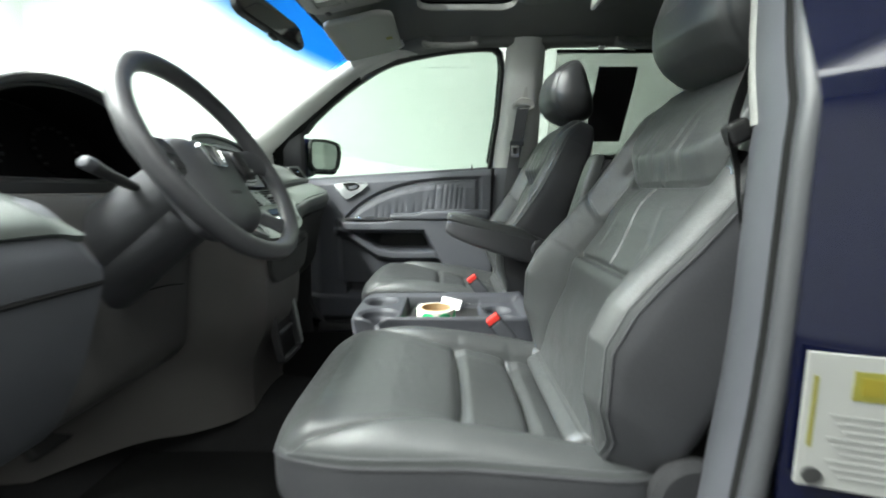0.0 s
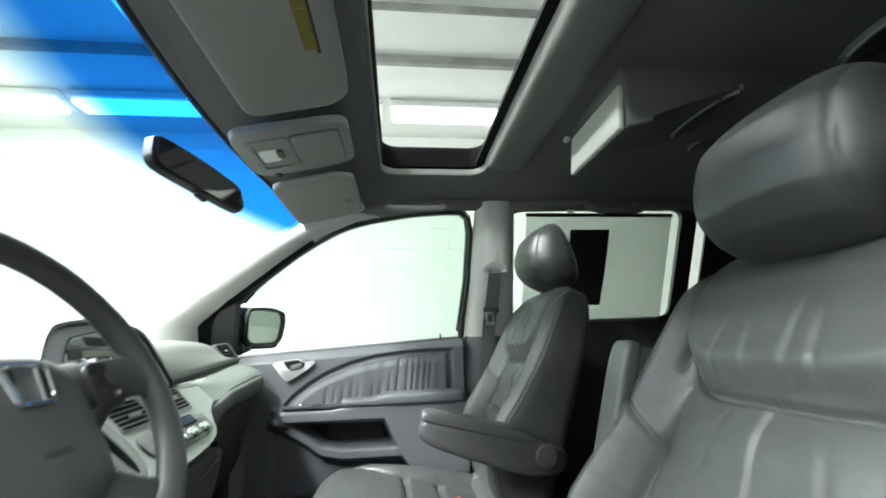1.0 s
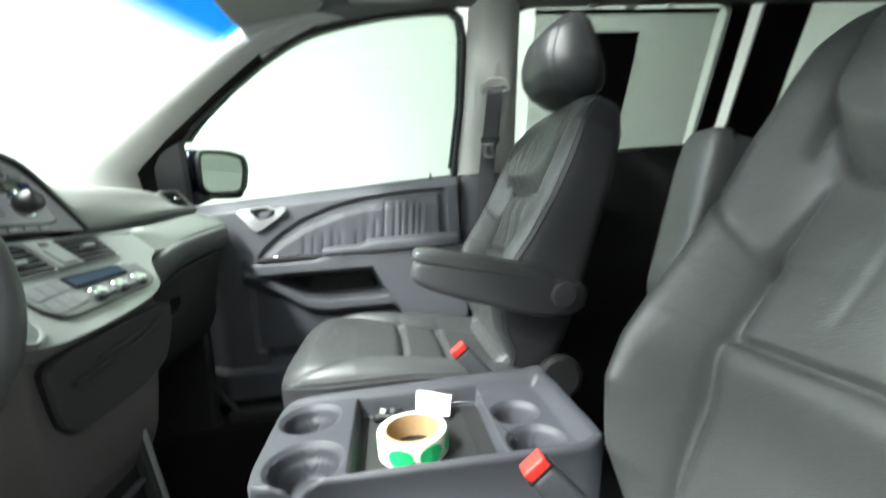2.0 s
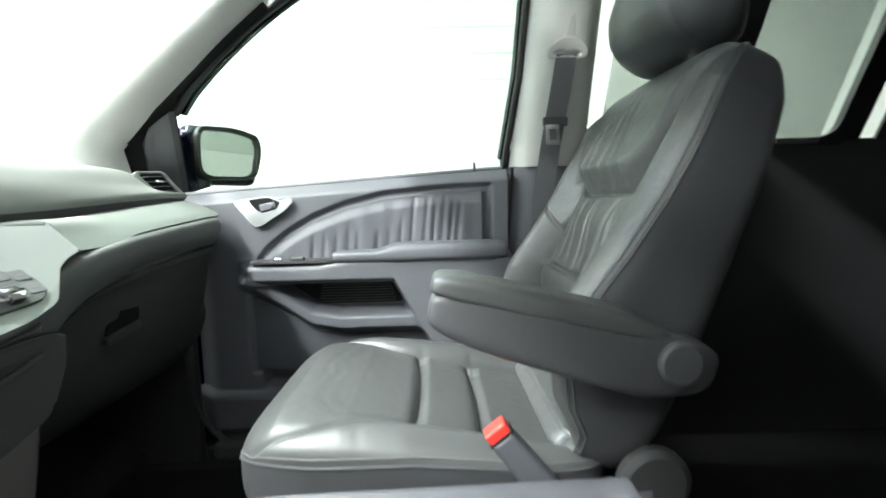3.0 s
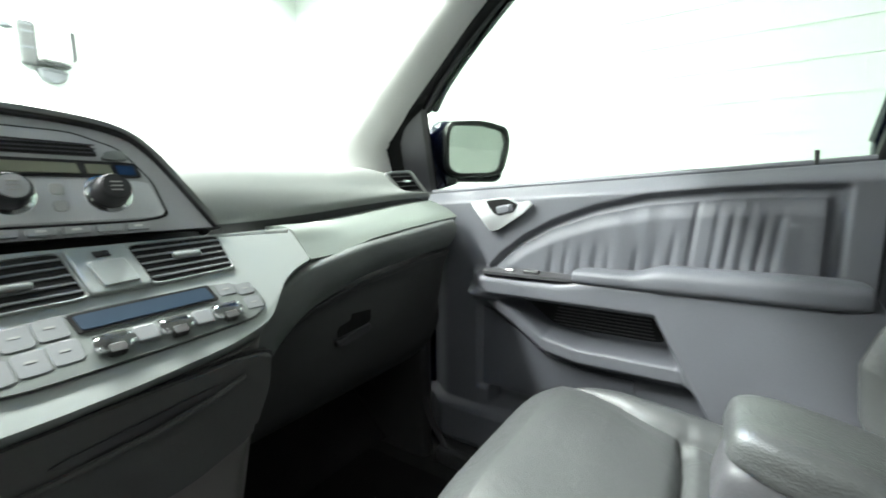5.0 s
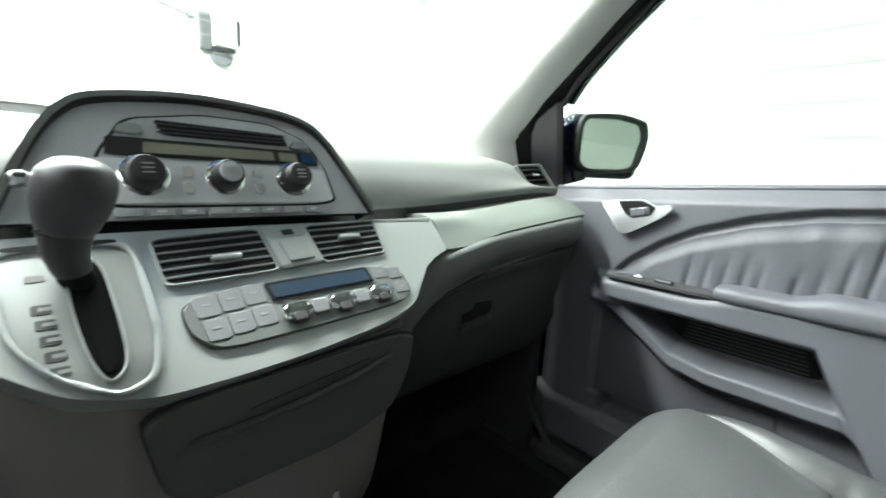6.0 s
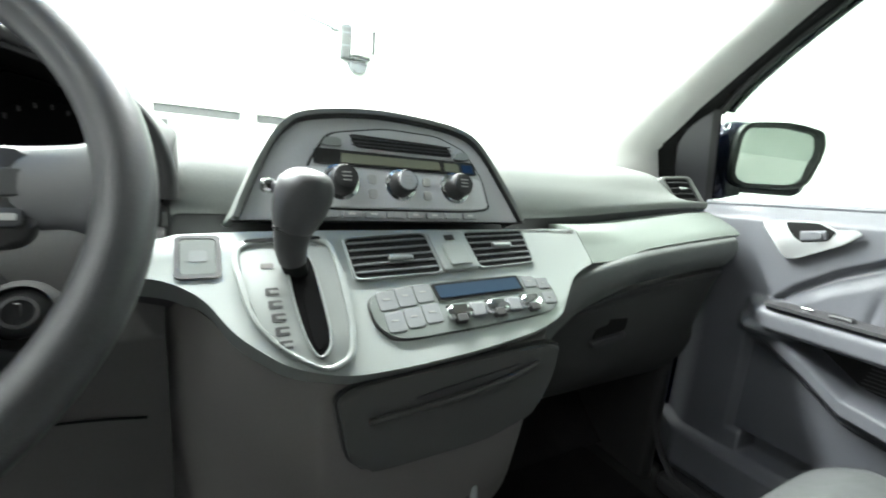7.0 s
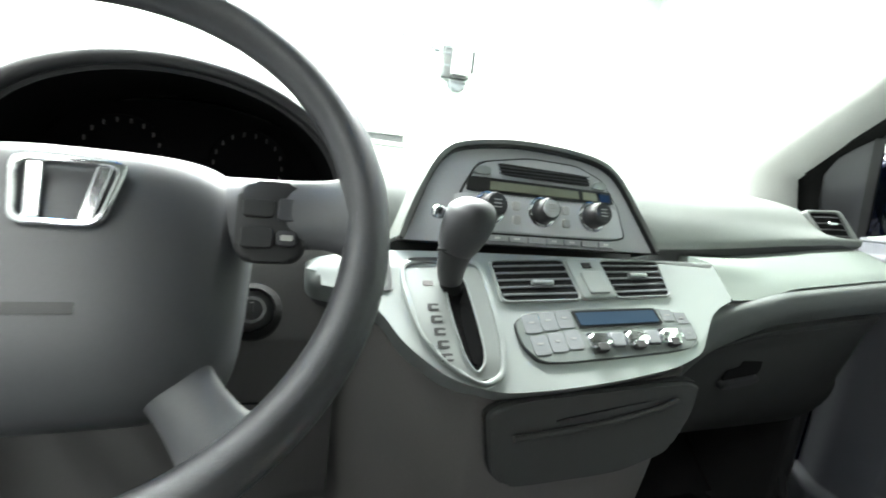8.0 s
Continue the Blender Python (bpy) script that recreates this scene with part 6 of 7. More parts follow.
for a, r in ((-0.087, 0.0185), (-0.004, 0.0175), (0.0825, 0.0185)):
    m = RAD @ Matrix.Translation((a, 0.052, 0.003))
    kb = part("knob", lathe([(r * 1.15, 0), (r * 1.15, 0.003), (r, 0.005), (r * 0.94, 0.021), (r * 0.82, 0.025)], m, 32), SHROUD, radio, "round ribbed knob", True)
    part("knob_cap", lathe([(r * 0.75, 0.0245), (r * 0.72, 0.0265), (r * 0.3, 0.027)], m, 28), PLASTIC_DARK if abs(a) > 0.05 else RADIO_GREY, kb)
    part("knob_ring", lathe([(r * 1.30, 0), (r * 1.30, 0.0030), (r * 1.14, 0.0045)], m, 28), CHROME, kb, "", True)
    for q in range(3):
        part("knob_mark", rbox(m @ Vector((0, 0.005 - 0.005 * q, 0.0272)), (0.001, r * 0.55, 0.0012), 0), PRINT, kb)
for a in (-0.045, 0.036):
    for b in (0.038, 0.058):
        part("small_button", prism(rounded(a - 0.0062, b - 0.0068, a + 0.0062, b + 0.0068, 0.004, 4), 0.0035, RAD @ Matrix.Translation((0, 0, 0.003)), 0.001), PILLAR_TRIM, radio)
for k in range(8):
    a = -0.105 + 0.03 * k
    part("preset_button", prism(rounded(a - 0.012, 0.005, a + 0.012, 0.014, 0.002, 3), 0.004, RAD @ Matrix.Translation((0, 0, 0.001)), 0.001), RADIO_GREY, radio)
    part("button_mark", prism(rounded(a - 0.005, 0.0085, a + 0.004, 0.0115, 0.0008, 2), 0.0006, RAD @ Matrix.Translation((0, 0, 0.005))), PAPER if k % 3 else PILLAR_TRIM, radio)

# side vent at the passenger end
SV = frame_at((-0.639, 0.688, 1.102), (0.24, 0.97, 0.06), (-0.416, 0.048, 0.908))
sv_line = soften([(-0.0426, 0.026), (0.0193, 0.0275), (0.0396, -0.0278), (-0.0153, -0.0264)], 5, 0.12)
sv_out = soften([(-0.052, 0.032), (0.026, 0.034), (0.056, -0.034), (-0.020, -0.032)], 5, 0.14)
sv = part("side_vent", ring(sv_out, sv_line, 0.025, SV @ Matrix.Translation((0, 0, -0.022)), 0.003), DASH_PAD, dash, "grey side vent frame", True)
part("vent_hollow", prism(sv_line, 0.003, SV @ Matrix.Translation((0, 0, -0.004))), SEAL, sv)
for k in range(4):
    b = 0.0175 - 0.0125 * k
    a = -0.3667 * b + 0.0003
    part("slat", sweep([SV @ Vector((a - 0.029, b, 0.002)), SV @ Vector((a, b + 0.0005, 0.003)), SV @ Vector((a + 0.029, b, 0.002))], 0.0022, 6, flat=0.6), PLASTIC_DARK, sv)
part("vent_tab", rbox(SV @ Vector((-0.002, 0.004, 0.005)), (0.008, 0.022, 0.007), 0.003, 3), CHROME, sv, "bright vent tab")

# instrument cluster
arch = [(0.185 * math.cos(radians(a)) * (1.0), 0.135 * max(0, math.sin(radians(a))) ** 0.8) for a in np.linspace(0, 180, 41)]


def cowl(u, v):
    a, b = arch[int(round(u * 40))]
    k = 1.0 + 0.22 * v
    return (-0.612 - 0.012 * (b / 0.135) - 0.28 * v, -0.43 + a * k, 1.055 + b * (1.10 + 0.08 * v - 0.50 * v * v))


sheet("cluster_cowl", cowl, 40, 14, 0.012, SHROUD, dash, "dark grey arched instrument cowl")
part("cowl_lip", sweep([Vector((-0.610 - 0.012 * (b / 0.135), -0.43 + a, 1.055 + b * 1.10)) for a, b in arch], 0.008, 10), SHROUD, dash, "", True)


def tunnel_in(u, v):
    a, b = arch[int(round(u * 40))]
    k = 0.97 - 0.08 * v
    return (-0.614 - 0.012 * (b / 0.135) - 0.11 * v, -0.43 + a * k, 1.05 + b * k * 1.1)


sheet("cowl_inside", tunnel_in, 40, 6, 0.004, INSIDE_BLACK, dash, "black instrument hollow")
CF = frame_at((-0.70, -0.43, 1.05), (0, 1, 0), (-0.28, 0, 1))
cl = part("cluster_face", prism([(a * 0.93, b * 0.95) for a, b in arch], 0.004, CF), INSIDE_BLACK, dash, "black instrument face")
for a, r in ((-0.075, 0.05), (0.065, 0.05)):
    part("dial_ring", ring([(a + r * math.cos(t), 0.052 + r * math.sin(t)) for t in np.linspace(0, 2 * math.pi, 40)[:-1]], [(a + 0.94 * r * math.cos(t), 0.052 + 0.94 * r * math.sin(t)) for t in np.linspace(0, 2 * math.pi, 40)[:-1]], 0.003, CF @ Matrix.Translation((0, 0, 0.004))), INSIDE_BLACK, cl)
    for t in np.linspace(-0.7, 3.84, 14):
        part("dial_tick", rbox(CF @ Vector((a + 0.82 * r * math.cos(t), 0.052 + 0.82 * r * math.sin(t), 0.0045)), (0.001, 0.0025, 0.006), 0, 1), SHROUD, cl)
part("cluster_base", rbox((-0.66, -0.43, 1.035), (0.11, 0.37, 0.03), 0.008, 2), BLACK, dash)

part("knee_seam", sweep(curve_points([(-0.560, -0.45, 0.850), (-0.559, -0.335, 0.846), (-0.561, -0.270, 0.836)], 8), 0.0012, 6), SEAL, dash, "dark panel seam")

# steering column, wheel, stalks, ignition
wheel = thing("steering_wheel", "grey leather four-spoke steering wheel with silver badge", "steering wheel", (-0.383, -0.428, 1.08))
TILT_W = 31.5
WM = frame_at((-0.383, -0.428, 1.080), (0, 1, 0), (-math.sin(radians(TILT_W)), 0, math.cos(radians(TILT_W))))
R = 0.1745
part("rim", sweep([WM @ Vector((R * math.cos(t), R * math.sin(t), 0)) for t in np.linspace(0, 2 * math.pi, 97)[:-1]], 0.0158, 16, True, up=tuple(WM.to_3x3() @ Vector((0, 0, 1)))), LEATHER_SIDE, wheel, "grey leather rim", True)
WX, WY, WZ = (WM.to_3x3() @ Vector(v) for v in ((1, 0, 0), (0, 1, 0), (0, 0, 1)))
V, F, _ = body(lambda u: tuple(WM @ Vector((0, -0.120 + 0.178 * u, -0.054))), tuple(WX), lambda u: tuple(WZ), lambda u: float(np.interp(u, [0, 0.12, 0.3, 0.6, 0.85, 1], [0.074, 0.096, 0.096, 0.098, 0.100, 0.094])), lambda u: 0.048, lambda u: 0.012, 70, 120, 3.0, 3.6)
raw("hub_pad", V, F, HUB, wheel, "dark grey domed airbag cover")


def spoke(line, w0, w1, thick):
    pts = [WM @ Vector(p) for p in line]
    return sweep(curve_points(pts, 8), lambda t: w0 + (w1 - w0) * t - 0.007 * math.sin(math.pi * t) + 0.016 * max(0.0, (t - 0.72) / 0.28) ** 2, 18, flat=thick, up=tuple(WM.to_3x3() @ Vector((0, 0, 1))))


for s in (1, -1):
    part("upper_spoke", spoke([(0.055 * s, 0.012, -0.040), (0.10 * s, 0.014, -0.026), (0.14 * s, 0.013, -0.014), (0.172 * s, 0.010, -0.002)], 0.038, 0.030, 0.36), HUB, wheel, "grey upper spoke", True)
    part("lower_spoke", spoke([(0.045 * s, -0.070, -0.040), (0.066 * s, -0.098, -0.026), (0.085 * s, -0.122, -0.014), (0.102 * s, -0.142, -0.004)], 0.026, 0.026, 0.34), HUB, wheel, "grey lower spoke", True)
    pod = part("switch_pod", prism(rounded(min(0.090 * s, 0.134 * s), -0.024, max(0.090 * s, 0.134 * s), 0.034, 0.012, 6), 0.006, WM @ Matrix.Translation((0, 0, -0.0165)), 0.003, 4), SHROUD, wheel, "dark switch pod", True)
    for k, j, w2, h2 in ((0, 0, 0.010, 0.0075), (0, 1, 0.010, 0.0065), (1, 0, 0.0065, 0.0055), (1, 1, 0.0065, 0.0085)):
        cx, cy = s * (0.1035 + 0.0185 * k), -0.008 + 0.021 * j
        part("switch_button", prism(rounded(cx - w2, cy - h2, cx + w2, cy + h2, 0.003, 3), 0.0016, WM @ Matrix.Translation((0, 0, -0.0105)), 0.0008), HUB if k else SHROUD, pod)
        if k and not j:
            part("switch_print", prism(rounded(cx - 0.004, cy - 0.002, cx + 0.004, cy + 0.002, 0.001, 2), 0.0004, WM @ Matrix.Translation((0, 0, -0.0089))), PRINT, pod)
# badge: a plain shape in its place
badge = part("badge", ring(soften([(-0.030, 0.022), (0.030, 0.022), (0.022, -0.022), (-0.022, -0.022)], 5, 0.2), soften([(-0.025, 0.018), (0.025, 0.018), (0.0185, -0.018), (-0.0185, -0.018)], 5, 0.2), 0.006, WM @ Matrix.Translation((0, 0.012, -0.008)), 0.0012), CHROME, wheel, "bright chrome badge")
for s in (1, -1):
    part("badge_bar", prism([(0.0215 * s, 0.018), (0.013 * s, 0.018), (0.0085 * s, -0.018), (0.0165 * s, -0.018)][::s], 0.005, WM @ Matrix.Translation((0, 0.012, -0.008)), 0.0012), CHROME, badge)
part("cover_mark", prism(rounded(-0.016, -0.060, 0.016, -0.053, 0.001, 2), 0.001, WM @ Matrix.Translation((0, 0, -0.0068))), SHROUD, wheel)

column = thing("steering_column", "dark grey steering column shroud with stalks and key switch", "steering column", (-0.45, -0.42, 0.95))
CA, CB = WM @ Vector((0, -0.005, -0.06)), WM @ Vector((0, -0.03, -0.30))
part("shroud", sweep([CA.lerp(CB, k / 10) for k in range(11)], lambda t: 0.062 + 0.022 * t, 24, flat=0.9), HUB, column, "dark column shroud", True)
part("lower_shroud", sweep([CA.lerp(CB, k / 8) + Vector((0.0, 0, -0.05)) for k in range(9)], lambda t: 0.056 + 0.014 * t, 24, flat=0.75), HUB, column, "", True)
for s in (1, -1):
    pts = [WM @ Vector((0.05 * s, 0.01, -0.11)), WM @ Vector((0.10 * s, 0.03, -0.105)), WM @ Vector((0.130 * s, 0.043, -0.10))]
    part("stalk", sweep(curve_points(pts, 6), lambda t: 0.007 + 0.003 * t, 12), SHROUD, column, "dark control stalk", True)
    part("stalk_end", sweep([pts[-1].lerp(pts[-2], -q) for q in (0, 0.12, 0.3, 0.4, 0.45)], lambda t: 0.0105 * math.sqrt(max(0.03, 1 - t ** 3)), 14), PLASTIC, column, "", True)
IG = frame_at((-0.50, -0.335, 0.974), (0.0, 1, 0.0), (-0.5, 0, 0.85))
part("key_switch", lathe([(0.026, 0), (0.026, 0.012), (0.020, 0.018), (0.019, 0.012)], IG, 28), SEAL, column, "black key switch collar")
part("key_face", lathe([(0.0185, 0.004), (0.0185, 0.014), (0.012, 0.0165)], IG, 24), PLASTIC_DARK, column, "dark key switch face")
part("key_ring", lathe([(0.012, 0.016), (0.012, 0.0178), (0.0095, 0.0178), (0.0095, 0.016)], IG, 24), STEEL, column, "small steel ring", True)
part("key_slot", rbox(IG @ Vector((0, 0, 0.017)), (0.003, 0.003, 0.014), 0), BLACK, column)

# pedals and mats
for y, w, name in ((-0.36, 0.11, "brake_pedal"), (-0.22, 0.06, "gas_pedal")):
    p = thing(name, "black rubber pedal in the dark footwell", "pedal", (-0.8, y, 0.5), group="pedals")
    part("pad", rbox((-0.80, y, 0.56), (0.02, w, 0.08), 0.006, 2, pose(0, 0, 0, 0, -35, 0)), RUBBER, p)
    part("arm", sweep([Vector((-0.80, y, 0.57)), Vector((-0.88, y, 0.66)), Vector((-0.93, y, 0.82))], 0.01, 8), BLACK, p)
for y in (-0.43, 0.43):
    tagged(part("floor_mat", prism(soften([(-0.79, y - 0.24), (-0.30, y - 0.24), (-0.27, y + 0.23), (-0.80, y + 0.23)], 5, 0.12), 0.012, frame_at((0, 0, 0.398), (1, 0, 0), (0, 1, 0)), 0.004), MAT), "black carpet floor mat in the dark footwell", "floor mat", group="floor mats")

# ---------- tray between the seats ----------
tray = thing("centre_tray", "grey plastic tray table with four cup holders", "tray table", (0.06, 0, 0.42))
CUPS = ((-0.195, 0.055, 0.042), (-0.183, -0.070, 0.046), (0.134, 0.022, 0.033), (0.140, -0.064, 0.036))


def tray_z(x, y):
    z = 0.715 + 0.008 * step(0.105, 0.125, abs(y)) + 0.006 * step(0.18, 0.22, x)
    z = z - 0.035 * step(-0.125, -0.117, x) * step(0.092, 0.084, x) * step(0.108, 0.096, abs(y)) - 0.016 * step(0.084, 0.092, x) * step(0.212, 0.190, x) * step(0.112, 0.096, abs(y))
    for cx, cy, r in CUPS:
        d = np.hypot(x - cx, y - cy)
        z = z - 0.006 * step(r + 0.008, r + 0.002, d) - 0.018 * step(r + 0.001, r - 0.003, d) - 0.024 * step(r * 0.88, r * 0.88 - 0.003, d)
    return z


nx, ny = 200, 130
tv, tf = [], []
for i in range(nx + 1):
    a = -1 + 2 * i / nx
    for j in range(ny + 1):
        b = -1 + 2 * j / ny
        # a rounded plan, a little wider at the rear
        x = -0.014 + 0.24 * a * (1 - 0.04 * abs(b) ** 8)
        y = 0.004 + (0.126 + 0.008 * a) * b * (1 - 0.10 * abs(a) ** 14)
        tv.append((x, y, float(tray_z(np.array(x), np.array(y))) - 0.012 * (max(abs(a), abs(b)) > 0.985)))
w = ny + 1
for i in range(nx):
    for j in range(ny):
        tf.append((i * w + j, (i + 1) * w + j, (i + 1) * w + j + 1, i * w + j + 1))
rim = [i * w for i in range(nx + 1)] + [nx * w + j for j in range(1, w)] + [i * w + ny for i in range(nx - 1, -1, -1)] + [j for j in range(ny - 1, 0, -1)]
n0 = len(tv)
for k in rim:
    x, y, z = tv[k]
    tv.append((-0.014 + (x + 0.014) * 0.97, y * 0.95, 0.628))
tf += [(rim[i], n0 + i, n0 + (i + 1) % len(rim), rim[(i + 1) % len(rim)]) for i in range(len(rim))]
tf.append(tuple(range(n0, n0 + len(rim))))
raw("tray_body", tv, tf, TRAY, tray, "grey moulded tray")
part("tray_liner", prism(rounded(-0.115, -0.093, 0.082, 0.093, 0.008, 4), 0.003, frame_at((0, 0, 0.6805), (1, 0, 0), (0, 1, 0))), RUBBER, tray, "black rubber liner")
for k in range(6):
    part("liner_rib", rbox((-0.085 + 0.028 * k, 0, 0.684), (0.003, 0.18, 0.0025), 0), RUBBER, tray)
part("tray_leg", rbox((0.02, 0, 0.515), (0.10, 0.10, 0.24), 0.015, 3, None, (0.8, 0.8)), PLASTIC_DARK, tray, "dark folding leg")
for cx, cy, r in CUPS:
    part("cup_ring", lathe([(r - 0.006, 0), (r - 0.006, 0.002), (r - 0.011, 0.003)], pose(cx, cy, 0.66), 28), PLASTIC_DARK, tray)

tape = thing("tape_roll", "roll of white tape with green dot stickers in the tray", "tape roll", (-0.036, -0.024, 0.684))
TC = Vector((-0.036, -0.024, 0.6860))
part("tape_body", ring([(0.052 * math.cos(t), 0.052 * math.sin(t)) for t in np.linspace(0, 2 * math.pi, 49)[:-1]], [(0.041 * math.cos(t), 0.041 * math.sin(t)) for t in np.linspace(0, 2 * math.pi, 49)[:-1]], 0.033, Matrix.Translation(TC), 0.002), TAPE_SIDE, tape, "off-white tape", True)
part("core", ring([(0.0412 * math.cos(t), 0.0412 * math.sin(t)) for t in np.linspace(0, 2 * math.pi, 49)[:-1]], [(0.038 * math.cos(t), 0.038 * math.sin(t)) for t in np.linspace(0, 2 * math.pi, 49)[:-1]], 0.0345, Matrix.Translation(TC - Vector((0, 0, 0.0005)))), CARD, tape, "brown card core", True)
for deg in (-112, -62, -12, 170):
    bm = bmesh.new()
    c = bm.verts.new((0.0531, 0, 0.016))
    rimv = [bm.verts.new((0.0531 * math.cos(0.019 * math.cos(t) / 0.0531), 0.0531 * math.sin(0.019 * math.cos(t) / 0.0531), 0.016 + 0.0135 * math.sin(t))) for t in np.linspace(0, 2 * math.pi, 25)[:-1]]
    for i in range(24):
        bm.faces.new((c, rimv[i], rimv[(i + 1) % 24]))
    bmesh.ops.transform(bm, matrix=Matrix.Translation(TC) @ pose(0, 0, 0, 0, 0, deg), verts=bm.verts)
    part("dot_sticker", bm, GREEN, tape, "round green sticker")
key = thing("car_key", "black remote car key lying in the tray", "key", (-0.065, 0.078, 0.684))
part("fob", rbox((-0.072, 0.078, 0.692), (0.048, 0.032, 0.014), 0.006, 3, pose(0, 0, 0, 0, 0, -12)), BLACK, key, "black key fob")
part("fob_button", rbox((-0.080, 0.079, 0.6995), (0.010, 0.012, 0.002), 0.001, 2, pose(0, 0, 0, 0, 0, -12)), PRINT, key)
part("fob_button", rbox((-0.064, 0.076, 0.6995), (0.010, 0.012, 0.002), 0.001, 2, pose(0, 0, 0, 0, 0, -12)), PLASTIC, key)
part("blade", rbox((-0.030, 0.070, 0.690), (0.040, 0.008, 0.002), 0, 1, pose(0, 0, 0, 0, 0, -10)), STEEL, key)
tagp = thing("paper_tag", "small white paper tag lying against the tray side", "paper tag", (0.0, 0.085, 0.70))


def tag_sheet(u, v):
    """A paper tag leaning on the tray's side, a little curled."""
    p = Vector((-0.020, 0.108, 0.713)).lerp(Vector((0.040, 0.086, 0.711)), u)
    q = Vector((-0.026, 0.068, 0.690)).lerp(Vector((0.030, 0.050, 0.690)), u)
    r = q.lerp(p, v)
    return (r.x, r.y, r.z + 0.006 * math.sin(math.pi * v) * (1 - 0.6 * u) + 0.003 * math.sin(3.0 * u + 1.0) * v)


sheet("tag", tag_sheet, 10, 10, 0.0008, PAPER, tagp)
cord = thing("bead_chain", "thin bead chain lying over the tray edge", "chain", (0.10, 0, 0.72))
links = curve_points([(0.036, 0.072, 0.700), (0.055, 0.070, 0.7035), (0.085, 0.030, 0.712), (0.096, -0.01, 0.7065), (0.104, -0.045, 0.7055), (0.112, -0.066, 0.703)], 9)
part("strand", sweep(links, 0.0005, 5), STEEL, cord)
for p in links[::2]:
    part("bead", lathe([(0.0, -0.0014), (0.0012, -0.0008), (0.0014, 0.0), (0.0012, 0.0008), (0.0, 0.0014)], Matrix.Translation(p), 8), STEEL, cord, "", True)


# ---------- overhead ----------
def visor(name, y0, y1, x0, x1, label, group="sun visors"):
    v = thing(name, label, "sun visor", ((x0 + x1) / 2, (y0 + y1) / 2, 1.62), group=group)
    yc, hw = (y0 + y1) / 2, abs(y1 - y0) / 2
    def z_at(x):
        return 1.590 + 0.22 * (x + 0.2)
    V, F, _ = body(lambda u: (x0 + (x1 - x0) * u, yc, z_at(x0 + (x1 - x0) * u) - 0.03 * (abs(yc) / 0.4) ** 2), (0, 1, 0), lambda u: (0.15, 0, -1), lambda u: hw - 0.02 * step(0.75, 1.0, u), lambda u: 0.011, lambda u: 0.009, 40, 90, 9.0, 9.0)
    raw("panel", V, F, VISOR_CLOTH, v, "pale grey visor panel")
    return v


visor_d = visor("sun_visor", -0.53, -0.115, -0.335, -0.145, "pale grey sun visor with a warning label")
visor_p = visor("sun_visor", 0.205, 0.555, -0.385, -0.175, "pale grey folded sun visor")
for k in range(3):
    part("warning_label", rbox((-0.188, -0.300 - 0.042 * k, 1.5615), (0.020, 0.040, 0.0015), 0.0005, 1, pose(0, 0, 0, 0, -11, 0)), YELLOW, visor_d, "yellow warning label")
part("label_border", rbox((-0.188, -0.34, 1.5625), (0.028, 0.14, 0.001), 0.0004, 1, pose(0, 0, 0, 0, -11, 0)), INK, visor_d)
for v, y in ((visor_d, -0.112), (visor_p, 0.197)):
    part("pivot_clip", rbox((-0.322 if v is visor_d else -0.36, y - 0.006, 1.553), (0.022, 0.03, 0.02), 0.008, 4), PLASTIC_DARK, v, "small dark clip")
part("visor_mark", rbox((-0.205, 0.40, 1.5495), (0.022, 0.022, 0.001), 0.0004, 1, pose(0, 0, 0, 0, -11, 0)), OLIVE, visor_p, "faint olive mark")

map_lamp = thing("map_light", "pale grey overhead console with map light and covers", "overhead console", (-0.22, 0.03, 1.6))


def oc(x):
    return 1.585 + 0.22 * (x + 0.2)


OCM = frame_at((-0.272, 0.078, oc(-0.272)), (1, 0, 0.20), (0, 1, 0))
OCM = OCM @ pose(0, 0, 0, 180, 0, 0)
part("console_shell", prism(soften([(-0.14, -0.115), (0.11, -0.105), (0.11, 0.105), (-0.14, 0.115)], 6, 0.18), 0.018, OCM @ Matrix.Translation((0, 0, -0.012)), 0.008, 3), VISOR_CLOTH, map_lamp, "pale grey shell", True)
part("lens_frame", ring(rounded(-0.115, -0.075, -0.025, 0.075, 0.012), rounded(-0.105, -0.062, -0.035, 0.062, 0.008), 0.004, OCM @ Matrix.Translation((0, 0, 0.006)), 0.001), VISOR_CLOTH, map_lamp)
part("lamp_lens", prism(rounded(-0.1, -0.028, -0.06, 0.028, 0.006), 0.004, OCM @ Matrix.Translation((0, 0, 0.005)), 0.0015), PAPER, map_lamp, "white lamp lens")
part("lamp_switch", prism(rounded(-0.062, -0.012, -0.047, 0.022, 0.003), 0.006, OCM @ Matrix.Translation((0, 0, 0.005)), 0.0015), BLACK, map_lamp, "dark rocker switch")
part("holder_door", prism(rounded(-0.02, -0.075, 0.085, 0.075, 0.012), 0.004, OCM @ Matrix.Translation((0, 0, 0.006)), 0.0015), VISOR_CLOTH, map_lamp, "pale grey holder door")
part("door_gap", ring(rounded(-0.024, -0.079, 0.089, 0.079, 0.014), rounded(-0.02, -0.075, 0.085, 0.075, 0.012), 0.0012, OCM @ Matrix.Translation((0, 0, 0.006))), PLASTIC, map_lamp)

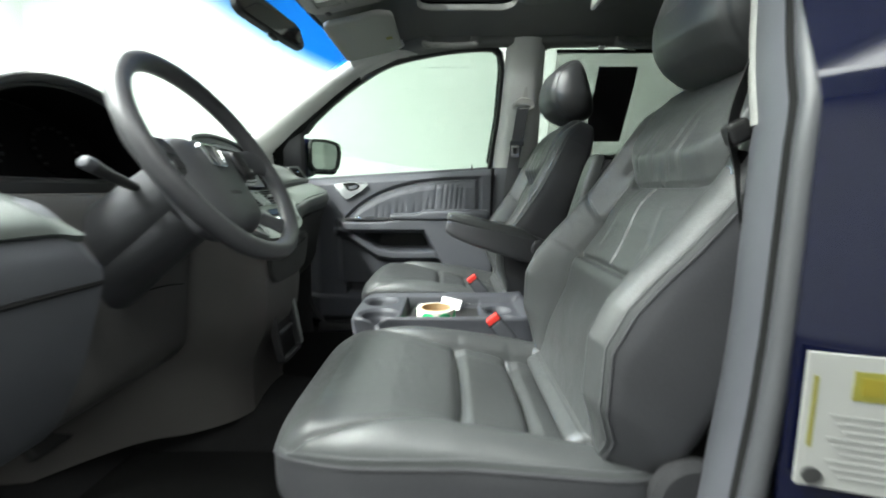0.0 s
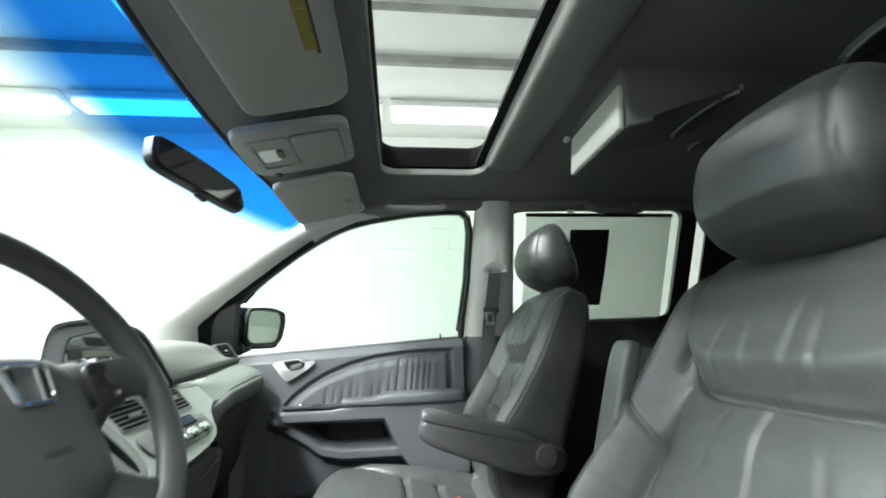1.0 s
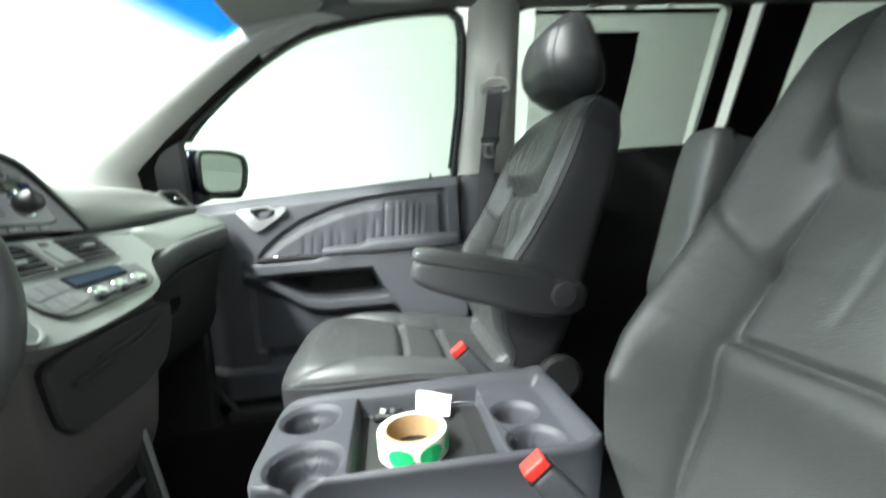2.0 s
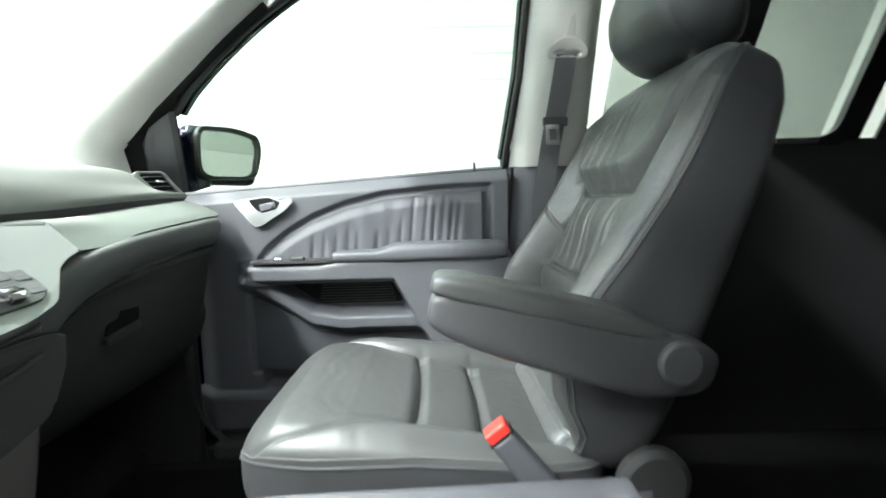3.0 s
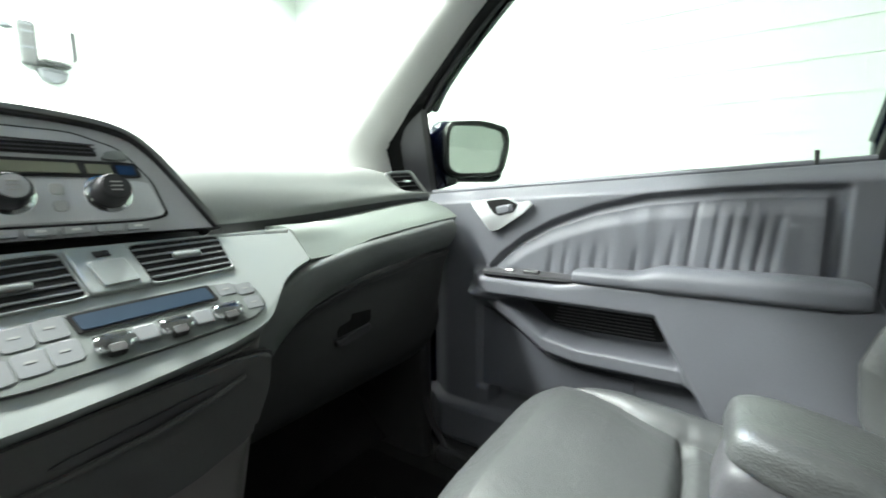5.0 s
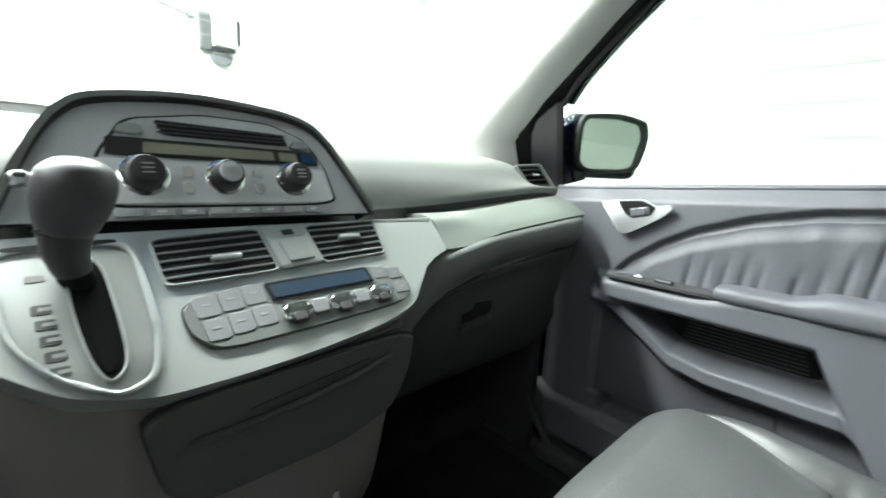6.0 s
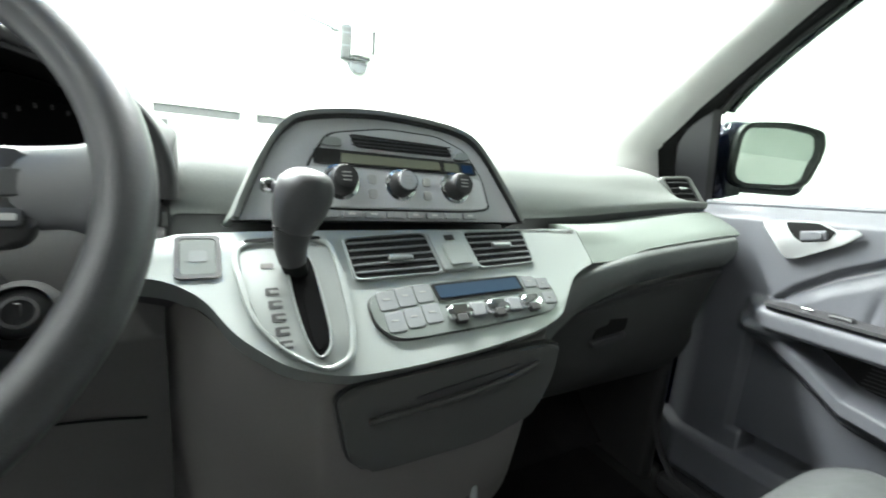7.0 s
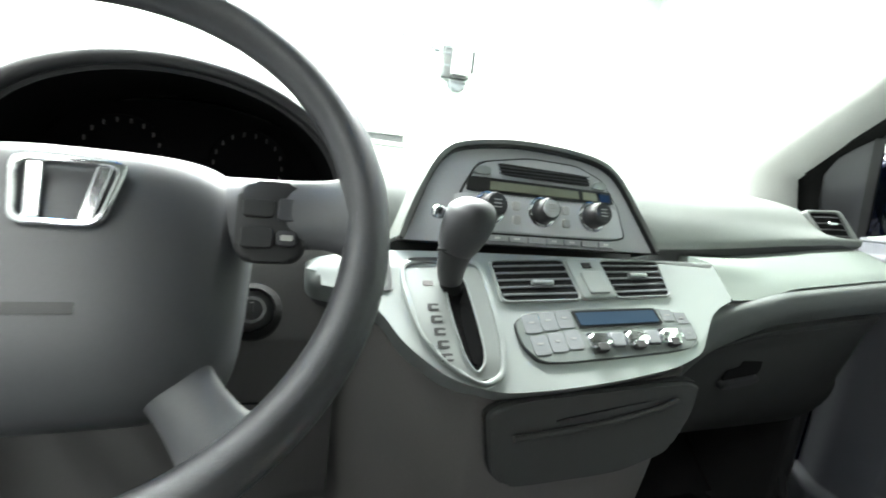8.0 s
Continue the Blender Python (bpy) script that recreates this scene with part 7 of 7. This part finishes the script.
inside_mirror = thing("rear_view_mirror", "dark framed rear-view mirror on the windscreen", "mirror", (-0.43, -0.09, 1.44))
RM = frame_at((-0.416, -0.082, 1.428), (0.26, 0.96, -0.06), (-0.14, 0.06, 1.0))
rm_line = soften([(-0.118, 0.030), (0.0, 0.036), (0.118, 0.030), (0.122, -0.018), (0.105, -0.032), (-0.105, -0.032), (-0.122, -0.018)], 6, 0.3)
part("case", prism([(a, b) for a, b in rm_line], 0.016, RM @ Matrix.Translation((0, 0, -0.016)), 0.004), BLACK, inside_mirror, "black mirror case", True)
part("mirror_face", prism([(a * 0.93, b * 0.86) for a, b in rm_line], 0.003, RM), DARK_MIRROR, inside_mirror, "mirror glass")
part("stay", sweep(curve_points([RM @ Vector((0, 0, -0.03)), Vector((-0.47, -0.05, 1.47)), Vector((-0.535, -0.02, 1.505))], 6), 0.009, 10), BLACK, inside_mirror)
part("night_tab", rbox(RM @ Vector((0.0, -0.037, -0.008)), (0.012, 0.035, 0.012), 0.004, 2), BLACK, inside_mirror)

dvd = thing("overhead_screen", "folded overhead screen housing with pale front edge", "ceiling screen", (0.5, -0.04, 1.66))
part("housing", prism([(0.407, 1.71), (0.407, 1.532), (0.47, 1.545), (0.54, 1.60), (0.68, 1.632), (0.95, 1.646), (1.2, 1.66), (1.2, 1.71)], 0.26, frame_at((0, 0.132, 0), (1, 0, 0), (0, 0, 1)), 0.012, 3), HEADLINER, dvd, "grey ceiling console", True)
part("front_panel", rbox((0.402, 0.002, 1.580), (0.012, 0.25, 0.102), 0.004, 2, pose(0, 0, 0, 0, 6, 0)), SCREEN_GREY, dvd, "pale grey front edge")
part("release_catch", rbox((0.394, 0.135, 1.635), (0.014, 0.02, 0.012), 0.003), PILLAR_TRIM, dvd)
for x, y, half, turn in ((0.67, -0.02, 0.105, 4), (0.85, -0.24, 0.09, -22), (0.81, 0.155, 0.055, 8)):
    v = thing("ceiling_vent", "long dark ceiling air vent with a bright edge", "air vent", (x, y, 1.65), group="ceiling vents")
    z = 1.628 if abs(y) < 0.13 else 1.652
    m = Matrix.Translation((x, y, z)) @ pose(0, 0, 0, 180, 0, turn)
    lens = [(0.026 * math.sin(t) * (1 - 0.25 * math.cos(t) ** 2), half * math.cos(t)) for t in np.linspace(0, 2 * math.pi, 33)[:-1]]
    part("frame", prism([(a * 1.2, b * 1.08) for a, b in lens], 0.012, m @ Matrix.Translation((0, 0, -0.008)), 0.004), HEADLINER, v, "", True)
    part("hollow", prism(lens, 0.003, m @ Matrix.Translation((0, 0, 0.003))), BLACK, v, "dark opening")
    part("edge", sweep([m @ Vector((-0.025 * math.sin(t), half * math.cos(t), 0.005)) for t in np.linspace(0.15, 2.9, 14)], 0.004, 8), SILVER, v, "bright edge", True)
    for k in range(3):
        part("vane", rbox(m @ Vector((0.012 - 0.012 * k, 0, 0.006)), (0.002, half * 1.5, 0.004), 0, 1, pose(0, 0, 0, 0, 0, -turn)), PLASTIC_DARK, v)

# tyre label on the near jamb
sticker = thing("jamb_label", "white printed label with a yellow square on the jamb", "label", (0.33, -0.85, 0.98))
SM = frame_at((0.280, -0.812, 0.875), (1, -0.3135, 0), (0, 0, 1))
part("label_sheet", rbox(SM @ Vector((0.046, -0.028, 0.0)), (0.088, 0.003, 0.115), 0.0008, 1, pose(0, 0, 0, 0, 0, -17.41)), LABEL, sticker, "white label sheet")
part("label_square", rbox(SM @ Vector((0.045, 0.005, 0.0018)), (0.024, 0.001, 0.024), 0, 1, pose(0, 0, 0, 0, 0, -17.41)), OLIVE, sticker, "yellow square")
part("label_square", rbox(SM @ Vector((0.045, 0.005, 0.0026)), (0.014, 0.001, 0.014), 0, 1, pose(0, 0, 0, 0, 0, -17.41)), YELLOW, sticker)
part("label_strip", rbox(SM @ Vector((0.009, -0.02, 0.0018)), (0.003, 0.001, 0.06), 0, 1, pose(0, 0, 0, 0, 0, -17.41)), OLIVE, sticker)
for k in range(9):
    part("print_bar", rbox(SM @ Vector((0.05, -0.022 - 0.0065 * k, 0.0018)), (0.058 - 0.01 * (k % 3), 0.001, 0.0022), 0, 1, pose(0, 0, 0, 0, 0, -17.41)), PRINT_PALE, sticker)
part("label_dot", lathe([(0.007, 0), (0.007, 0.002)], SM @ Matrix.Translation((0.013, -0.075, 0.002)), 18), INK, sticker)
